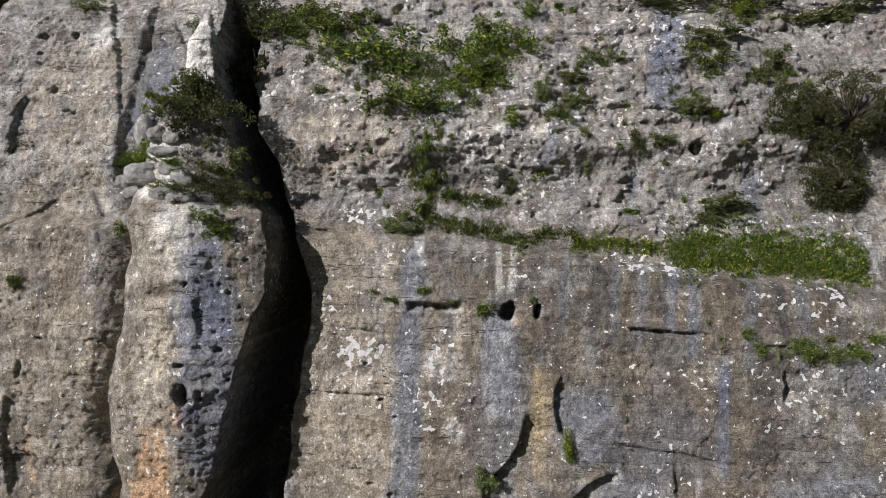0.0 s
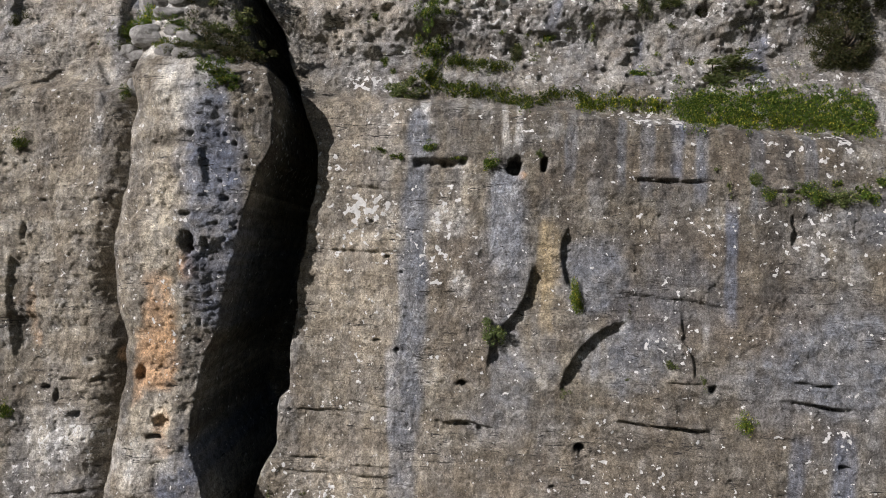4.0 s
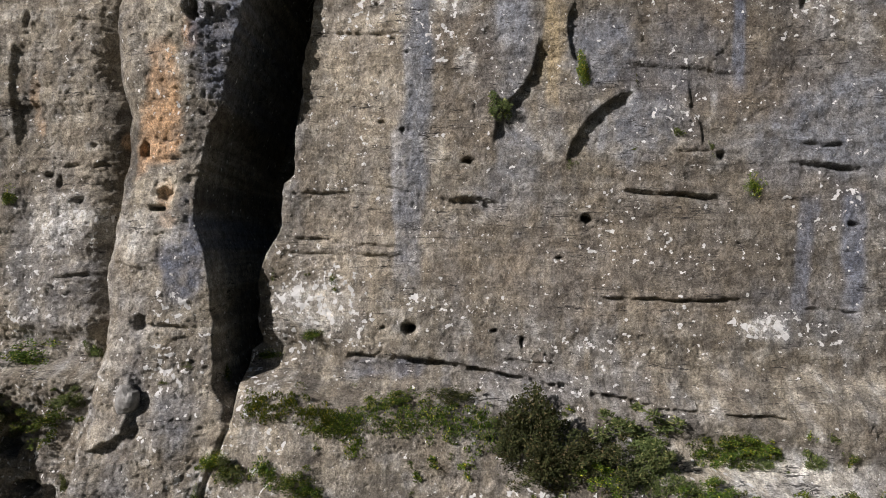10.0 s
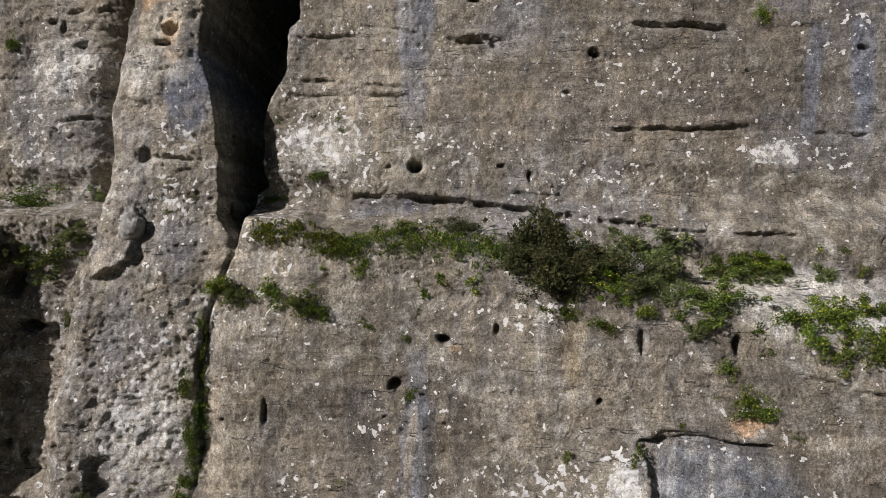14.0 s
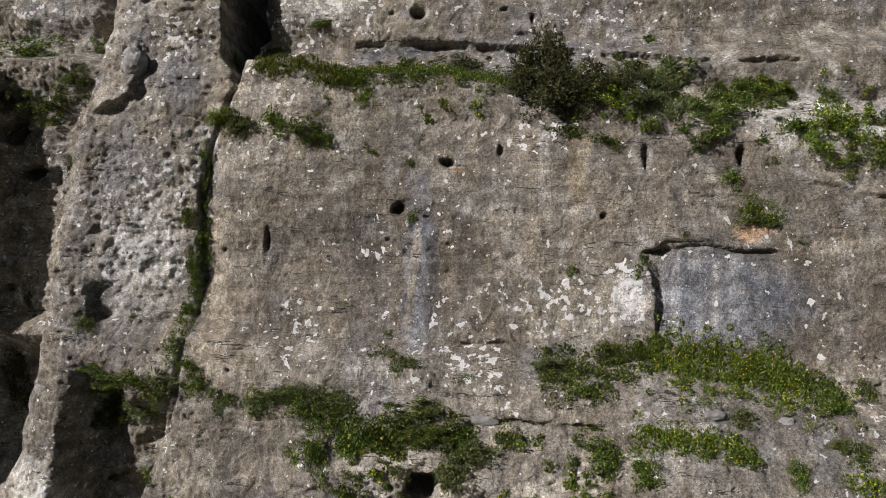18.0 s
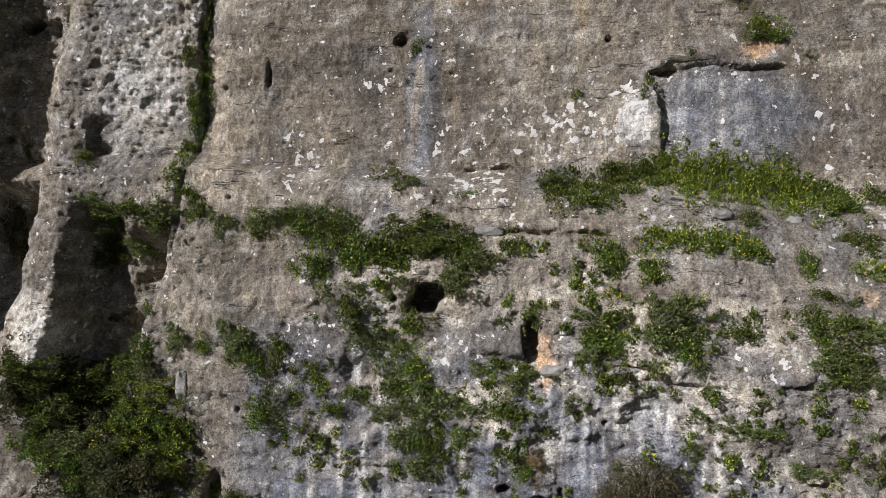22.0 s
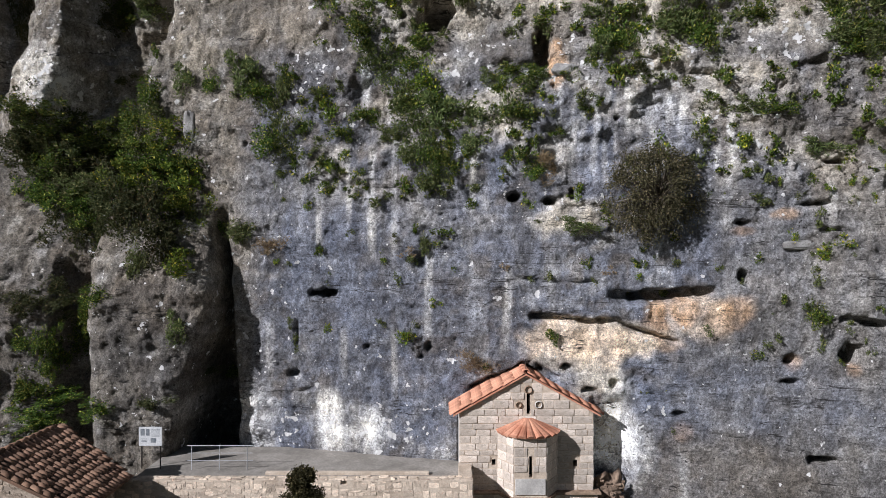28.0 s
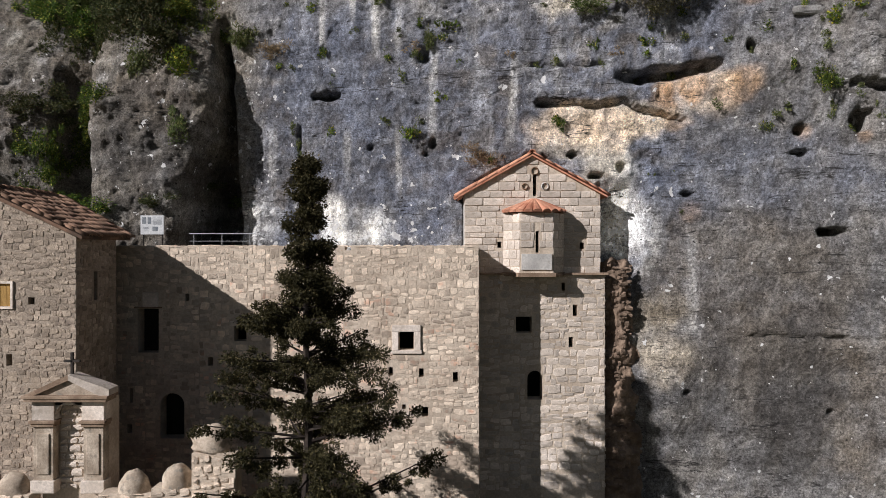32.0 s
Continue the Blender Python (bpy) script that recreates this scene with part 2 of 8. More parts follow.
def base_depth(x, z):
    y = wall_depth(x, z)
    lo, hi, ridge = pillar_sides(z)
    edge = wall_edge(z)
    high = ease(54.8, 56.4, z)
    back = ease(ridge, ridge + 1.2, x) * ease(edge + 0.1, edge - 0.7, x) * 14.0 * high * ease(108, 98, z)
    # the wall left of the pillar turns back into the crease; below it the ground lies deeper
    bend = 2.0 * np.clip((x - lo + 2.6) / 2.6, 0, 1) ** 1.8 * ease(55, 58, z) * ease(97, 93, z)
    y = y + back + bend + 1.4 * ease(lo + 0.4, lo - 0.5, x) * ease(57, 53, z) * ease(26, 32, z)
    y = y + 2.4 * ease(lo + 0.3, lo - 0.3, x) * ease(41, 38, z) * ease(26, 29, z)
    front = line(z, (27, 33.6), (30, 32.6), (36, 33.2), (45, 34.2), (55, 36), (59, 37.2), (67, 38.2), (71, 39.0), (80, 37.7), (86, 38.1), (89, 38.2), (91, 38.9), (93, 41.5), (104, 44), (112, 50))
    left = np.clip((ridge - x) / np.maximum(ridge - lo, 0.5), 0, 1)
    sunny = front + 0.1 * (ridge - x) + (1.6 + 0.9 * high) * (1 - np.sqrt(np.maximum(1 - left ** (1.6 + 2.2 * high), 0)))
    right = np.clip((x - ridge) / np.maximum(hi - ridge, 0.5), 0, 1)
    grazed = front + line(z, (66, 0.12), (82, 0.24)) * (x - ridge) + 6 * ease(0.95, 1.0, right)
    flush = wall_depth(hi, z) - 0.12 - front
    joined = front + flush * right ** 1.2
    # an overgrown recess low down, shaded by the sunny strip beside it
    recess = ease(ridge + 0.1, ridge + 1.9, x) * ease(hi + 0.1, hi - 0.8, x) * ease(38.6, 35.6, z + 0.25 * (x - ridge - 4) + 1.1 * rough(x, z, 2.2, 3, 15))
    joined = joined + recess * (2.9 + 0.9 * rough(x, z, 1.5, 4, 16, 0.6))
    flank = joined + (grazed - joined) * high
    y = y + 8 * ((x > lo) & (x < hi) & (z > 27))
    stand = np.where((x > lo) & (x < hi) & (z > 27), np.where(x < ridge, sunny, flank), 1e3)
    y = np.minimum(y, stand)
    # overgrown shelf and boulder at the pillar's foot
    shelf = line(z, (-4, 29.5), (12, 29.4), (20.5, 29.2), (22, 29.8), (29, 33.4), (32, 37), (40, 60))
    reach = line(z, (10, 12.7), (13.2, 12.4), (15.9, 11.9), (18.6, 11.1), (21.2, 10.8), (24, 11.0))
    bx = (x + 14.1) / (14.1 - np.where(x > -14.1, reach, 11.2))
    boulder = shelf + 0.5 + 0.9 * np.clip(np.abs(bx), 0, 1.2) ** 6 + 6 * ease(0.97, 1.1, bx) * ease(24, 21, z)
    y = np.where(x < -10.4, np.minimum(y, np.where(x > -17.4, boulder, shelf + 1.6 + 1.3 * ease(-17.2, -17.6, x) * ease(-19.2, -18.4, x) * ease(23.5, 20, z) - 0.08 * np.clip(-17.4 - x, 0, 6))), y)
    # a spur further left, whose shade falls on the low ground behind the pillar
    spur = ease(-26.8, -28.2, x) * ease(59, 53, z) * 3.8
    y = y - spur
    cleft = ease(0.22, 0.04, np.abs(x - hi - 0.05)) * ease(56, 54, z) * ease(29, 33, z)
    y = y + 0.25 * cleft
    # the dark slit between the boulder and the wall
    slit = line(z, (12, -10.6), (15.9, -10.7), (18.6, -10.8), (21.2, -10.9), (25, -11))
    notch = ease(-reach - 0.4, -reach + 0.1, x) * ease(slit + 0.5, slit, x) * ease(25, 22, z)
    hollow = ease(-21.9, -21.2, x) * ease(lo + 0.3, lo - 0.4, x) * ease(93.6, 95.5, z) * ease(112, 106, z)
    return y + notch * 3.2 + 0.6 * hollow
# surface]


def lattice(ix, iz, seed):
    h = (ix * 374761393 + iz * 668265263 + seed * 974634777) & 0xFFFFFFFF
    h = ((h ^ (h >> 13)) * 1274126177) & 0xFFFFFFFF
    return ((h ^ (h >> 16)) & 0xFFFF) / 65535.0


def waves(x, z, seed):
    """Smooth value noise, 0 to 1."""
    x0, z0 = np.floor(x).astype(np.int64), np.floor(z).astype(np.int64)
    fx, fz = x - x0, z - z0
    fx, fz = fx * fx * fx * (fx * (fx * 6 - 15) + 10), fz * fz * fz * (fz * (fz * 6 - 15) + 10)
    a, b = lattice(x0, z0, seed), lattice(x0 + 1, z0, seed)
    c, d = lattice(x0, z0 + 1, seed), lattice(x0 + 1, z0 + 1, seed)
    return (a + (b - a) * fx) * (1 - fz) + (c + (d - c) * fx) * fz


def rough(x, z, size, octaves, seed, gain=0.5):
    """Layered noise, about -1 to 1."""
    total, amp, norm = 0.0, 1.0, 0.0
    for k in range(octaves):
        total = total + amp * (2 * waves(x / size + 17.3 * k, z / size + 9.1 * k, seed + k) - 1)
        norm += amp
        amp *= gain
        size /= 2.03
    return total / norm


STEP = 0.1
gx = np.arange(-34, 38, STEP)
gz = np.arange(-1, 113.05, STEP)
X, Z = np.meshgrid(gx, gz)
Y = base_depth(X + 0.35 * rough(X, Z, 3, 3, 5), Z + 0.5 * rough(X, Z, 4, 3, 8))


def window(x0, x1, z0, z1):
    i0, i1 = np.searchsorted(gz, (z0, z1))
    j0, j1 = np.searchsorted(gx, (x0, x1))
    return slice(i0, i1), slice(j0, j1)


def hole(x, z, w, h, d):
    """A cave or pit with a ragged rim, steep above and shelving below."""
    w, h = (0.8 * w, 0.8 * h) if min(w, h) < 0.6 else (w, h)
    at = window(x - w, x + w, z - h, z + h)
    xs, zs = X[at], Z[at]
    r = np.hypot((xs - x) / (w / 2), (zs - z) / (h / 2)) + 0.5 * rough(xs, zs, max(0.35, 0.6 * min(w, h)), 3, int(abs(x * 7 + z * 3)), 0.6)
    Y[at] += 1.25 * d * ease(1.1, 0.8, r) + 0.12 * ease(1.9, 1.0, r)


def slot(x0, z0, x1, z1, h, d):
    """A long overhang: a sharp lip above, the rock shelving back out below."""
    at = window(min(x0, x1) - 1, max(x0, x1) + 1, min(z0, z1) - 3 * h - 0.6, max(z0, z1) + 1)
    xs, zs = X[at], Z[at]
    along = np.clip((xs - x0) / (x1 - x0), -0.2, 1.2)
    lip = z0 + (z1 - z0) * along + 0.2 * rough(xs, zs * 0.1, 1.1, 4, int(abs(x0 * 11 + z0)), 0.6)
    ends = ease(-0.06, 0.12, along) * ease(1.06, 0.88, along) * (0.55 + 0.8 * rough(xs, zs * 0.1, 0.9, 4, 3, 0.6))
    below = lip - zs
    tall = max(0.5 * h, 0.09)
    Y[at] += 0.8 * d * np.maximum(ends, 0) * ease(-0.08, 0.08, below) * ease(2.0 * tall, 0.7 * tall, below)
    Y[at] -= 0.14 * np.maximum(ends, 0) * ease(-0.9, 0, below) * ease(0.06, -0.06, below)


def step(d, reach, *points):
    """A flake's edge: the rock right of and below the line lies deeper, and comes back over the reach."""
    px, pz = [p[0] for p in points], [p[1] for p in points]
    at = window(min(px) - 1, max(px) + reach, min(pz) - reach, max(pz) + 1)
    xs = X[at] + 0.12 * rough(X[at], Z[at], 0.7, 3, 41)
    zs = Z[at] + 0.12 * rough(X[at], Z[at], 0.7, 3, 42)
    best, side = np.full(xs.shape, 1e9), np.zeros(xs.shape)
    taper = np.ones(xs.shape)
    count = len(points) - 1
    for k, ((ax, az), (bx, bz)) in enumerate(zip(points, points[1:])):
        dx, dz = bx - ax, bz - az
        s = ((xs - ax) * dx + (zs - az) * dz) / (dx * dx + dz * dz)
        sc = np.clip(s, 0, 1)
        away = np.hypot(xs - ax - sc * dx, zs - az - sc * dz)
        right = np.array([-dz, dx]) * (1 if (-dz - dx) > 0 else -1)
        hand = ((xs - ax) * right[0] + (zs - az) * right[1]) / math.hypot(dx, dz)
        near = away < best
        best = np.where(near, away, best)
        side = np.where(near, hand, side)
        run = (k + s) / count
        taper = np.where(near, ease(-0.12, 0.12, run) * ease(1.12, 0.88, run), taper)
    Y[at] += 0.5 * d * taper * ease(-0.1, 0.12, side) * ease(reach, 0.3, best)


# broad swells, bedding, blisters and pitting of the rock
BASE = Y.copy()
crusty = ease(-11.5, -13, X) * ease(62, 54, Z) * ease(27, 31, Z) + 0.5 * ease(92, 97, Z) + 0.55 * ease(-10.5, -13, X) * ease(30, 26, Z) + 0.5 * ease(-18, -20, X) * ease(72, 62, Z)
scrub = ease(38, 35, Z + 0.15 * X) * ease(22, 27, Z) * ease(-9, -4, X)
Y += 0.5 * rough(X, Z, 7, 5, 20, 0.55)
Y += 0.2 * ease(-7, -11, X) * rough(X * 0.35, Z, 2.2, 4, 25, 0.6)
Y += 0.32 * ease(-10.8, -12.5, X) * ease(31, 27, Z) * rough(X, Z, 2.6, 5, 27, 0.58)
broken = ease(90, 94, Z + 0.11 * X) * ease(-9, -5, X) + 0.6 * scrub
Y += broken * (0.55 * rough(X * 0.7, Z, 3.2, 4, 21, 0.55) - 0.45 * ease(-0.1, 0.3, rough(X * 0.6, Z, 2.6, 5, 23, 0.6)))
Y += (0.13 + 0.1 * scrub) * rough(X * 0.22 + 0.15 * Z, Z, 1.3, 5, 31, 0.6)
Y += (0.07 + 0.05 * crusty + 0.12 * scrub) * rough(X, Z, 0.9, 4, 44, 0.68)
Y += 0.1 * np.abs(rough(X, Z * 0.8, 0.36, 2, 47)) * (1 + 0.7 * crusty)
blister = ease(0.25, 0.6, rough(X * 0.6, Z, 2.6, 4, 51))
Y -= 0.12 * blister
pits = ease(0.8, 0.93, waves(X / 0.4, Z / 0.3, 61)) * ease(0.1, 0.6, rough(X, Z, 5, 3, 62))
Y += 0.16 * pits
cracks = np.abs(rough(X * 0.35, Z + 0.09 * X, 1.7, 5, 71, 0.6))
bedding = ease(0.022, 0.0, cracks) * ease(0.0, 0.3, rough(X, Z, 4, 3, 73))
Y += 0.16 * bedding
flutes = ease(34, 28, Z) * ease(-10, -7, X)
Y += 0.1 * flutes * rough(X, Z * 0.12, 0.9, 4, 77, 0.6)
facets = rough(X, Z, 2.4, 4, 78, 0.6)
Y += 0.3 * flutes * np.round(facets * 4) / 4 * 0.5 + 0.12 * flutes * np.abs(rough(X * 1.2, Z * 0.7, 0.9, 3, 79))
ledges = rough(X * 0.3 + 0.05 * Z, Z + 0.07 * X, 2.1, 5, 85, 0.62)
Y += 0.5 * np.round(ledges * 5) / 5 * (0.35 + 0.4 * ease(-0.1, 0.4, rough(X, Z, 6, 3, 86)))
flakes = rough(X * 0.8, Z * 0.7, 1.7, 4, 87, 0.6)
Y += 0.22 * np.round(flakes * 3) / 3 * ease(0.0, 0.4, rough(X, Z, 5, 3, 88))
# faces that weathered smooth: the bare foot of the wall, the fresh break and the middle wall
smooth = 0.62 * ease(8, 10.5, X - 0.3 * (Z - 16)) * ease(23, 18, Z) + 0.7 * ease(11.6, 12.4, X) * ease(19.6, 18.6, X) * ease(39, 40, Z) * ease(45.4, 44.6, Z)
smooth += 0.3 * ease(-9, -6, X) * (ease(38, 41, Z) * ease(53, 51, Z + 0.15 * X) + ease(58, 61, Z) * ease(90, 87, Z))
smooth += 0.35 * ease(25, 21, Z) * ease(-10, -8, X) * ease(9, 7, X - 0.3 * (Z - 16))
Y = BASE + (Y - BASE) * (1 - np.clip(smooth, 0, 0.75))
Y -= 0.5 * ease(1.2, 0.0, np.abs(X - 9.6) / 2.2) * ease(9.35, 9.1, Z + 0.1 * (X - 9)) * ease(3, 7, Z)
Y += 0.9 * ease(6.7, 7.0, X) * ease(8.9, 8.2, X) * ease(11.6, 12.2, Z) * ease(16.4, 14.6, Z)
# flakes and steps
step(.8, 5, (9.83, 80.74), (9.45, 79.72), (9.49, 78.56), (9.78, 77.23), (10.33, 76.58))
step(1.1, 4, (7.64, 78.25), (7.36, 76.70), (6.51, 75.34), (4.99, 73.79), (4.71, 72.07))
step(1.1, 4, (13.08, 74.82), (11.94, 74.32), (10.57, 73.21), (9.58, 71.62), (9.38, 70.78))
step(.6, 3, (13.26, 76.66), (16.73, 76.31), (19.50, 75.80))
step(.5, 3, (16.71, 75.32), (16.69, 73.83), (17.35, 72.53), (17.33, 71.39))
step(.6, 3, (17.27, 70.73), (18.77, 69.46), (20.83, 68.08))
step(.2, 3, (19.36, 79.07), (18.83, 77.44), (20.18, 76.22))
step(.6, 3, (23.17, 81.44), (23.24, 79.68))
step(.6, 3, (-27.47, 72.06), (-27.89, 76.63), (-27.61, 78.94))
step(.9, 4, (-29.76, 100.71), (-30.23, 99.28), (-30.09, 96.15))
step(.5, 3, (-25.96, 92.71), (-27.45, 91.44), (-28.75, 90.57))
step(.5, 2, (-23.37, 93.11), (-22.50, 91.41), (-21.40, 89.38))
step(.5, 2, (-13.50, 85.68), (-13.07, 84.43), (-12.93, 83.37))
step(1.1, 2.5, (-17.25, 57.13), (-17.12, 55.15), (-17.29, 54.17), (-19.60, 53.13))
step(.7, 2, (-13.07, 42.63), (-13.03, 47.07), (-12.68, 50.83))
step(.8, 2, (-18.95, 42.83), (-18.31, 40.98))
step(.3, 2, (-4.93, 24.20), (-5.66, 23.20), (-6.14, 22.08))
step(.3, 2, (-1.46, 23.66), (-0.65, 22.64), (-1.32, 21.54))
step(.25, 2, (-1.87, 19.86), (-2.43, 19.26))
step(.5, 3, (8.13, 11.78), (8.62, 10.04), (8.39, 9.03), (8.18, 8.01))
step(.7, 3.5, (-25.27, 109.78), (-23.46, 104.13), (-21.59, 97.81))
step(.6, 2, (-19.73, 107.67), (-16.77, 101.87), (-16.83, 98.48))
step(.7, 3, (-15.17, 106.82), (-13.79, 101.91), (-13.20, 98.56))
step(.9, 5, (11.07, 44.57), (11.59, 43.84), (11.74, 42.83), (11.69, 40.89))
# slots and overhangs
slot(0.02, 85.36, 3.52, 85.40, 0.72, 1.6)
slot(14.11, 83.94, 19.10, 83.62, 0.34, 1.0)
slot(22.17, 83.03, 23.87, 82.90, 0.33, .6)
slot(-6.33, 79.51, -1.02, 79.22, 0.29, .35)
slot(-5.10, 83.83, -1.06, 83.32, 0.29, .3)
slot(11.28, 92.10, 13.31, 91.94, 0.30, .3)
slot(5.31, 95.30, 10.69, 94.34, 0.32, .4)
slot(15.89, 71.20, 19.42, 70.92, 0.26, .3)
slot(22.09, 70.27, 26.39, 69.78, 0.38, .9)
slot(22.71, 71.46, 25.06, 71.23, 0.26, .5)
slot(2.24, 68.44, 5.30, 68.07, 0.55, 1.0)
slot(-4.83, 69.51, -0.54, 68.83, 0.32, .5)
slot(-8.61, 65.91, -0.53, 65.13, 0.29, .3)
slot(12.84, 68.78, 18.43, 68.33, 0.30, .5)
slot(11.42, 62.00, 19.13, 62.11, 0.26, .3)
slot(20.99, 68.40, 22.91, 67.97, 0.26, .4)
slot(-4.64, 58.33, -2.87, 58.15, 0.42, .9)
slot(-1.64, 58.32, 7.00, 57.27, 0.55, 1.6)
slot(6.68, 57.20, 14.74, 55.94, 0.59, 1.3)
slot(14.74, 55.94, 20.88, 55.61, 0.44, .8)
slot(12.66, 68.70, 18.82, 68.16, 0.33, .6)
slot(10.93, 62.22, 18.88, 61.91, 0.30, .4)
slot(21.83, 61.80, 25.45, 61.42, 0.31, .6)
slot(1.43, 68.38, 4.83, 67.83, 0.48, .9)
slot(5.07, 58.39, 8.29, 58.05, 0.27, .4)
slot(-20.33, 64.48, -15.55, 63.63, 0.30, .3)
slot(-17.11, 60.56, -14.16, 60.31, 0.41, .5)
slot(-24.31, 63.25, -20.88, 63.45, 0.30, .4)
slot(-24.49, 70.72, -20.78, 70.73, 0.30, .4)
slot(18.47, 48.71, 21.41, 48.02, 0.20, .5)
slot(20.89, 47.99, 23.10, 47.55, 0.20, .5)
slot(-8.93, 68.91, -1.70, 68.68, 0.29, .3)
slot(-9.20, 64.92, -0.63, 64.69, 0.25, .25)
slot(1.87, 40.21, 4.22, 40.18, 0.27, .6)
slot(2.33, 36.93, 8.62, 36.69, 0.25, .5)
slot(20.08, 38.79, 21.69, 38.62, 0.27, .8)
slot(0.69, 38.19, 2.07, 37.31, 0.25, .4)
slot(-7.83, 37.94, 7.37, 36.49, 0.26, .5)
slot(7.60, 20.71, 11.66, 20.84, 0.64, 2.0)
slot(4.12, 19.66, 7.98, 19.46, 0.36, 1.6)
slot(7.98, 19.38, 10.52, 18.54, 0.25, 1.2)
slot(16.39, 19.83, 18.14, 19.75, 0.41, 1.4)
slot(5.45, 24.55, 7.13, 24.46, 0.20, .6)
slot(15.54, 23.48, 16.75, 23.32, 0.21, .5)
slot(13.33, 33.90, 14.19, 33.82, 0.17, .4)
slot(-5.80, 25.82, -4.65, 25.98, 0.25, .4)
slot(-4.65, 25.71, -1.32, 25.53, 0.22, .3)
slot(3.36, 21.30, 7.24, 21.06, 0.21, .5)
slot(14.75, 14.12, 15.76, 14.06, 0.17, .4)
slot(10.14, 14.92, 13.03, 14.54, 0.17, .25)
slot(12.47, 9.38, 18.12, 9.38, 0.17, .3)
slot(9.10, 9.21, 10.93, 9.11, 0.23, .5)
slot(-8.48, 15.13, -6.08, 15.90, 0.26, .3)
slot(12.01, 105.30, 15.84, 105.26, 0.34, .5)
slot(7.04, 99.17, 11.43, 98.67, 0.49, .8)
slot(18.57, 98.80, 22.43, 98.53, 0.48, .8)
slot(-4.08, 107.20, 2.14, 105.49, 0.62, .9)
slot(-1.38, 106.34, 2.31, 104.73, 0.53, .8)
slot(15.06, 99.07, 18.97, 98.80, 0.40, .5)
slot(-6.50, 103.89, -3.83, 102.87, 0.43, .6)
slot(2.10, 31.09, 4.62, 30.92, 0.26, .5)
slot(7.73, 30.75, 9.35, 30.86, 0.30, .8)
slot(-3.53, 29.27, -1.87, 29.00, 0.27, .5)
slot(14.77, 30.20, 15.80, 30.30, 0.28, .8)
slot(10.47, 30.23, 12.66, 30.02, 0.22, .5)
slot(11.14, 44.98, 14.42, 45.35, 0.26, .7)
slot(13.88, 45.30, 17.58, 44.97, 0.26, .7)
slot(1.51, 16.11, 4.17, 17.40, 0.63, 1.5)
slot(4.47, 17.39, 6.19, 16.29, 0.36, .8)
# holes
hole(-13.95, 79.87, 0.70, 1.40, 1.6)
hole(-14.16, 81.66, 0.70, 0.35, 0.5)
hole(6.52, 84.92, 1.05, 1.26, 1.6)
hole(8.45, 84.91, 0.52, 1.12, 1.2)
hole(20.00, 95.97, 1.01, 0.85, 0.9)
hole(-2.85, 81.27, 0.32, 0.22, 0.4)
hole(-1.81, 78.95, 0.50, 0.28, 0.4)
hole(-0.84, 77.89, 0.28, 0.21, 0.3)
hole(-25.58, 82.78, 0.62, 0.23, 0.3)
hole(-26.86, 80.67, 0.39, 1.16, 0.5)
hole(-11.84, 82.60, 0.51, 0.34, 0.36)
hole(-11.35, 86.15, 0.25, 0.38, 0.24)
hole(-11.79, 80.08, 0.30, 0.30, 0.24)
hole(-12.29, 81.01, 0.19, 0.21, 0.21)
hole(-11.17, 80.76, 0.19, 0.21, 0.21)
hole(-12.10, 83.69, 0.19, 0.21, 0.21)
hole(-11.58, 84.38, 0.19, 0.26, 0.21)
hole(-12.86, 79.79, 0.30, 0.64, 0.24)
hole(-13.50, 74.76, 0.22, 0.43, 0.24)
hole(-13.57, 73.61, 0.30, 0.30, 0.24)
hole(-12.73, 76.60, 0.17, 0.22, 0.18)
hole(-10.65, 85.25, 0.17, 0.17, 0.18)
hole(-11.92, 86.70, 0.19, 0.19, 0.18)
hole(-14.02, 86.72, 0.35, 0.35, 0.3)
hole(-27.02, 106.05, 0.64, 0.45, 0.5)
hole(-27.65, 101.21, 0.52, 0.61, 0.4)
hole(-25.79, 99.27, 0.34, 0.26, 0.3)
hole(-29.61, 106.00, 1.00, 0.55, 0.4)
hole(-29.46, 104.43, 0.36, 0.36, 0.3)
hole(-1.16, 72.82, 0.32, 0.21, 0.4)
hole(-2.52, 73.41, 0.57, 0.21, 0.3)
hole(5.67, 74.14, 0.34, 0.34, 0.3)
hole(3.10, 70.75, 0.90, 0.48, 0.9)
hole(10.41, 67.04, 0.67, 0.47, 1.2)
hole(-0.50, 59.93, 0.68, 0.55, 0.9)
hole(-16.45, 67.59, 1.20, 0.42, 0.9)
hole(-17.57, 71.41, 0.65, 1.08, 0.5)
hole(-16.00, 68.45, 0.92, 0.85, 0.4)
hole(-22.77, 68.34, 0.98, 0.53, 0.6)
hole(-25.12, 70.07, 0.69, 0.46, 0.5)
hole(-24.19, 69.52, 0.30, 0.91, 0.4)
hole(-21.85, 72.00, 0.38, 0.30, 0.3)
hole(18.50, 70.75, 0.46, 0.59, 0.6)
hole(25.61, 66.49, 0.44, 0.25, 0.4)
hole(-17.07, 60.52, 0.62, 0.97, 0.5)
hole(10.52, 66.89, 0.66, 0.53, 1.3)
hole(4.70, 59.93, 0.47, 0.17, 0.4)
hole(8.77, 64.51, 0.47, 0.27, 0.6)
hole(-0.71, 59.98, 0.75, 0.68, 0.9)
hole(-2.33, 60.03, 0.34, 0.21, 0.4)
hole(1.10, 49.83, 0.87, 0.56, 1.1)
hole(-1.55, 47.31, 0.75, 0.62, 1)
hole(-26.38, 52.52, 2.05, 1.46, 1.8)
hole(-25.15, 49.90, 1.70, 0.89, 1.4)
hole(-23.30, 49.59, 0.73, 1.10, 0.6)
hole(-26.09, 42.70, 0.88, 0.58, 0.8)
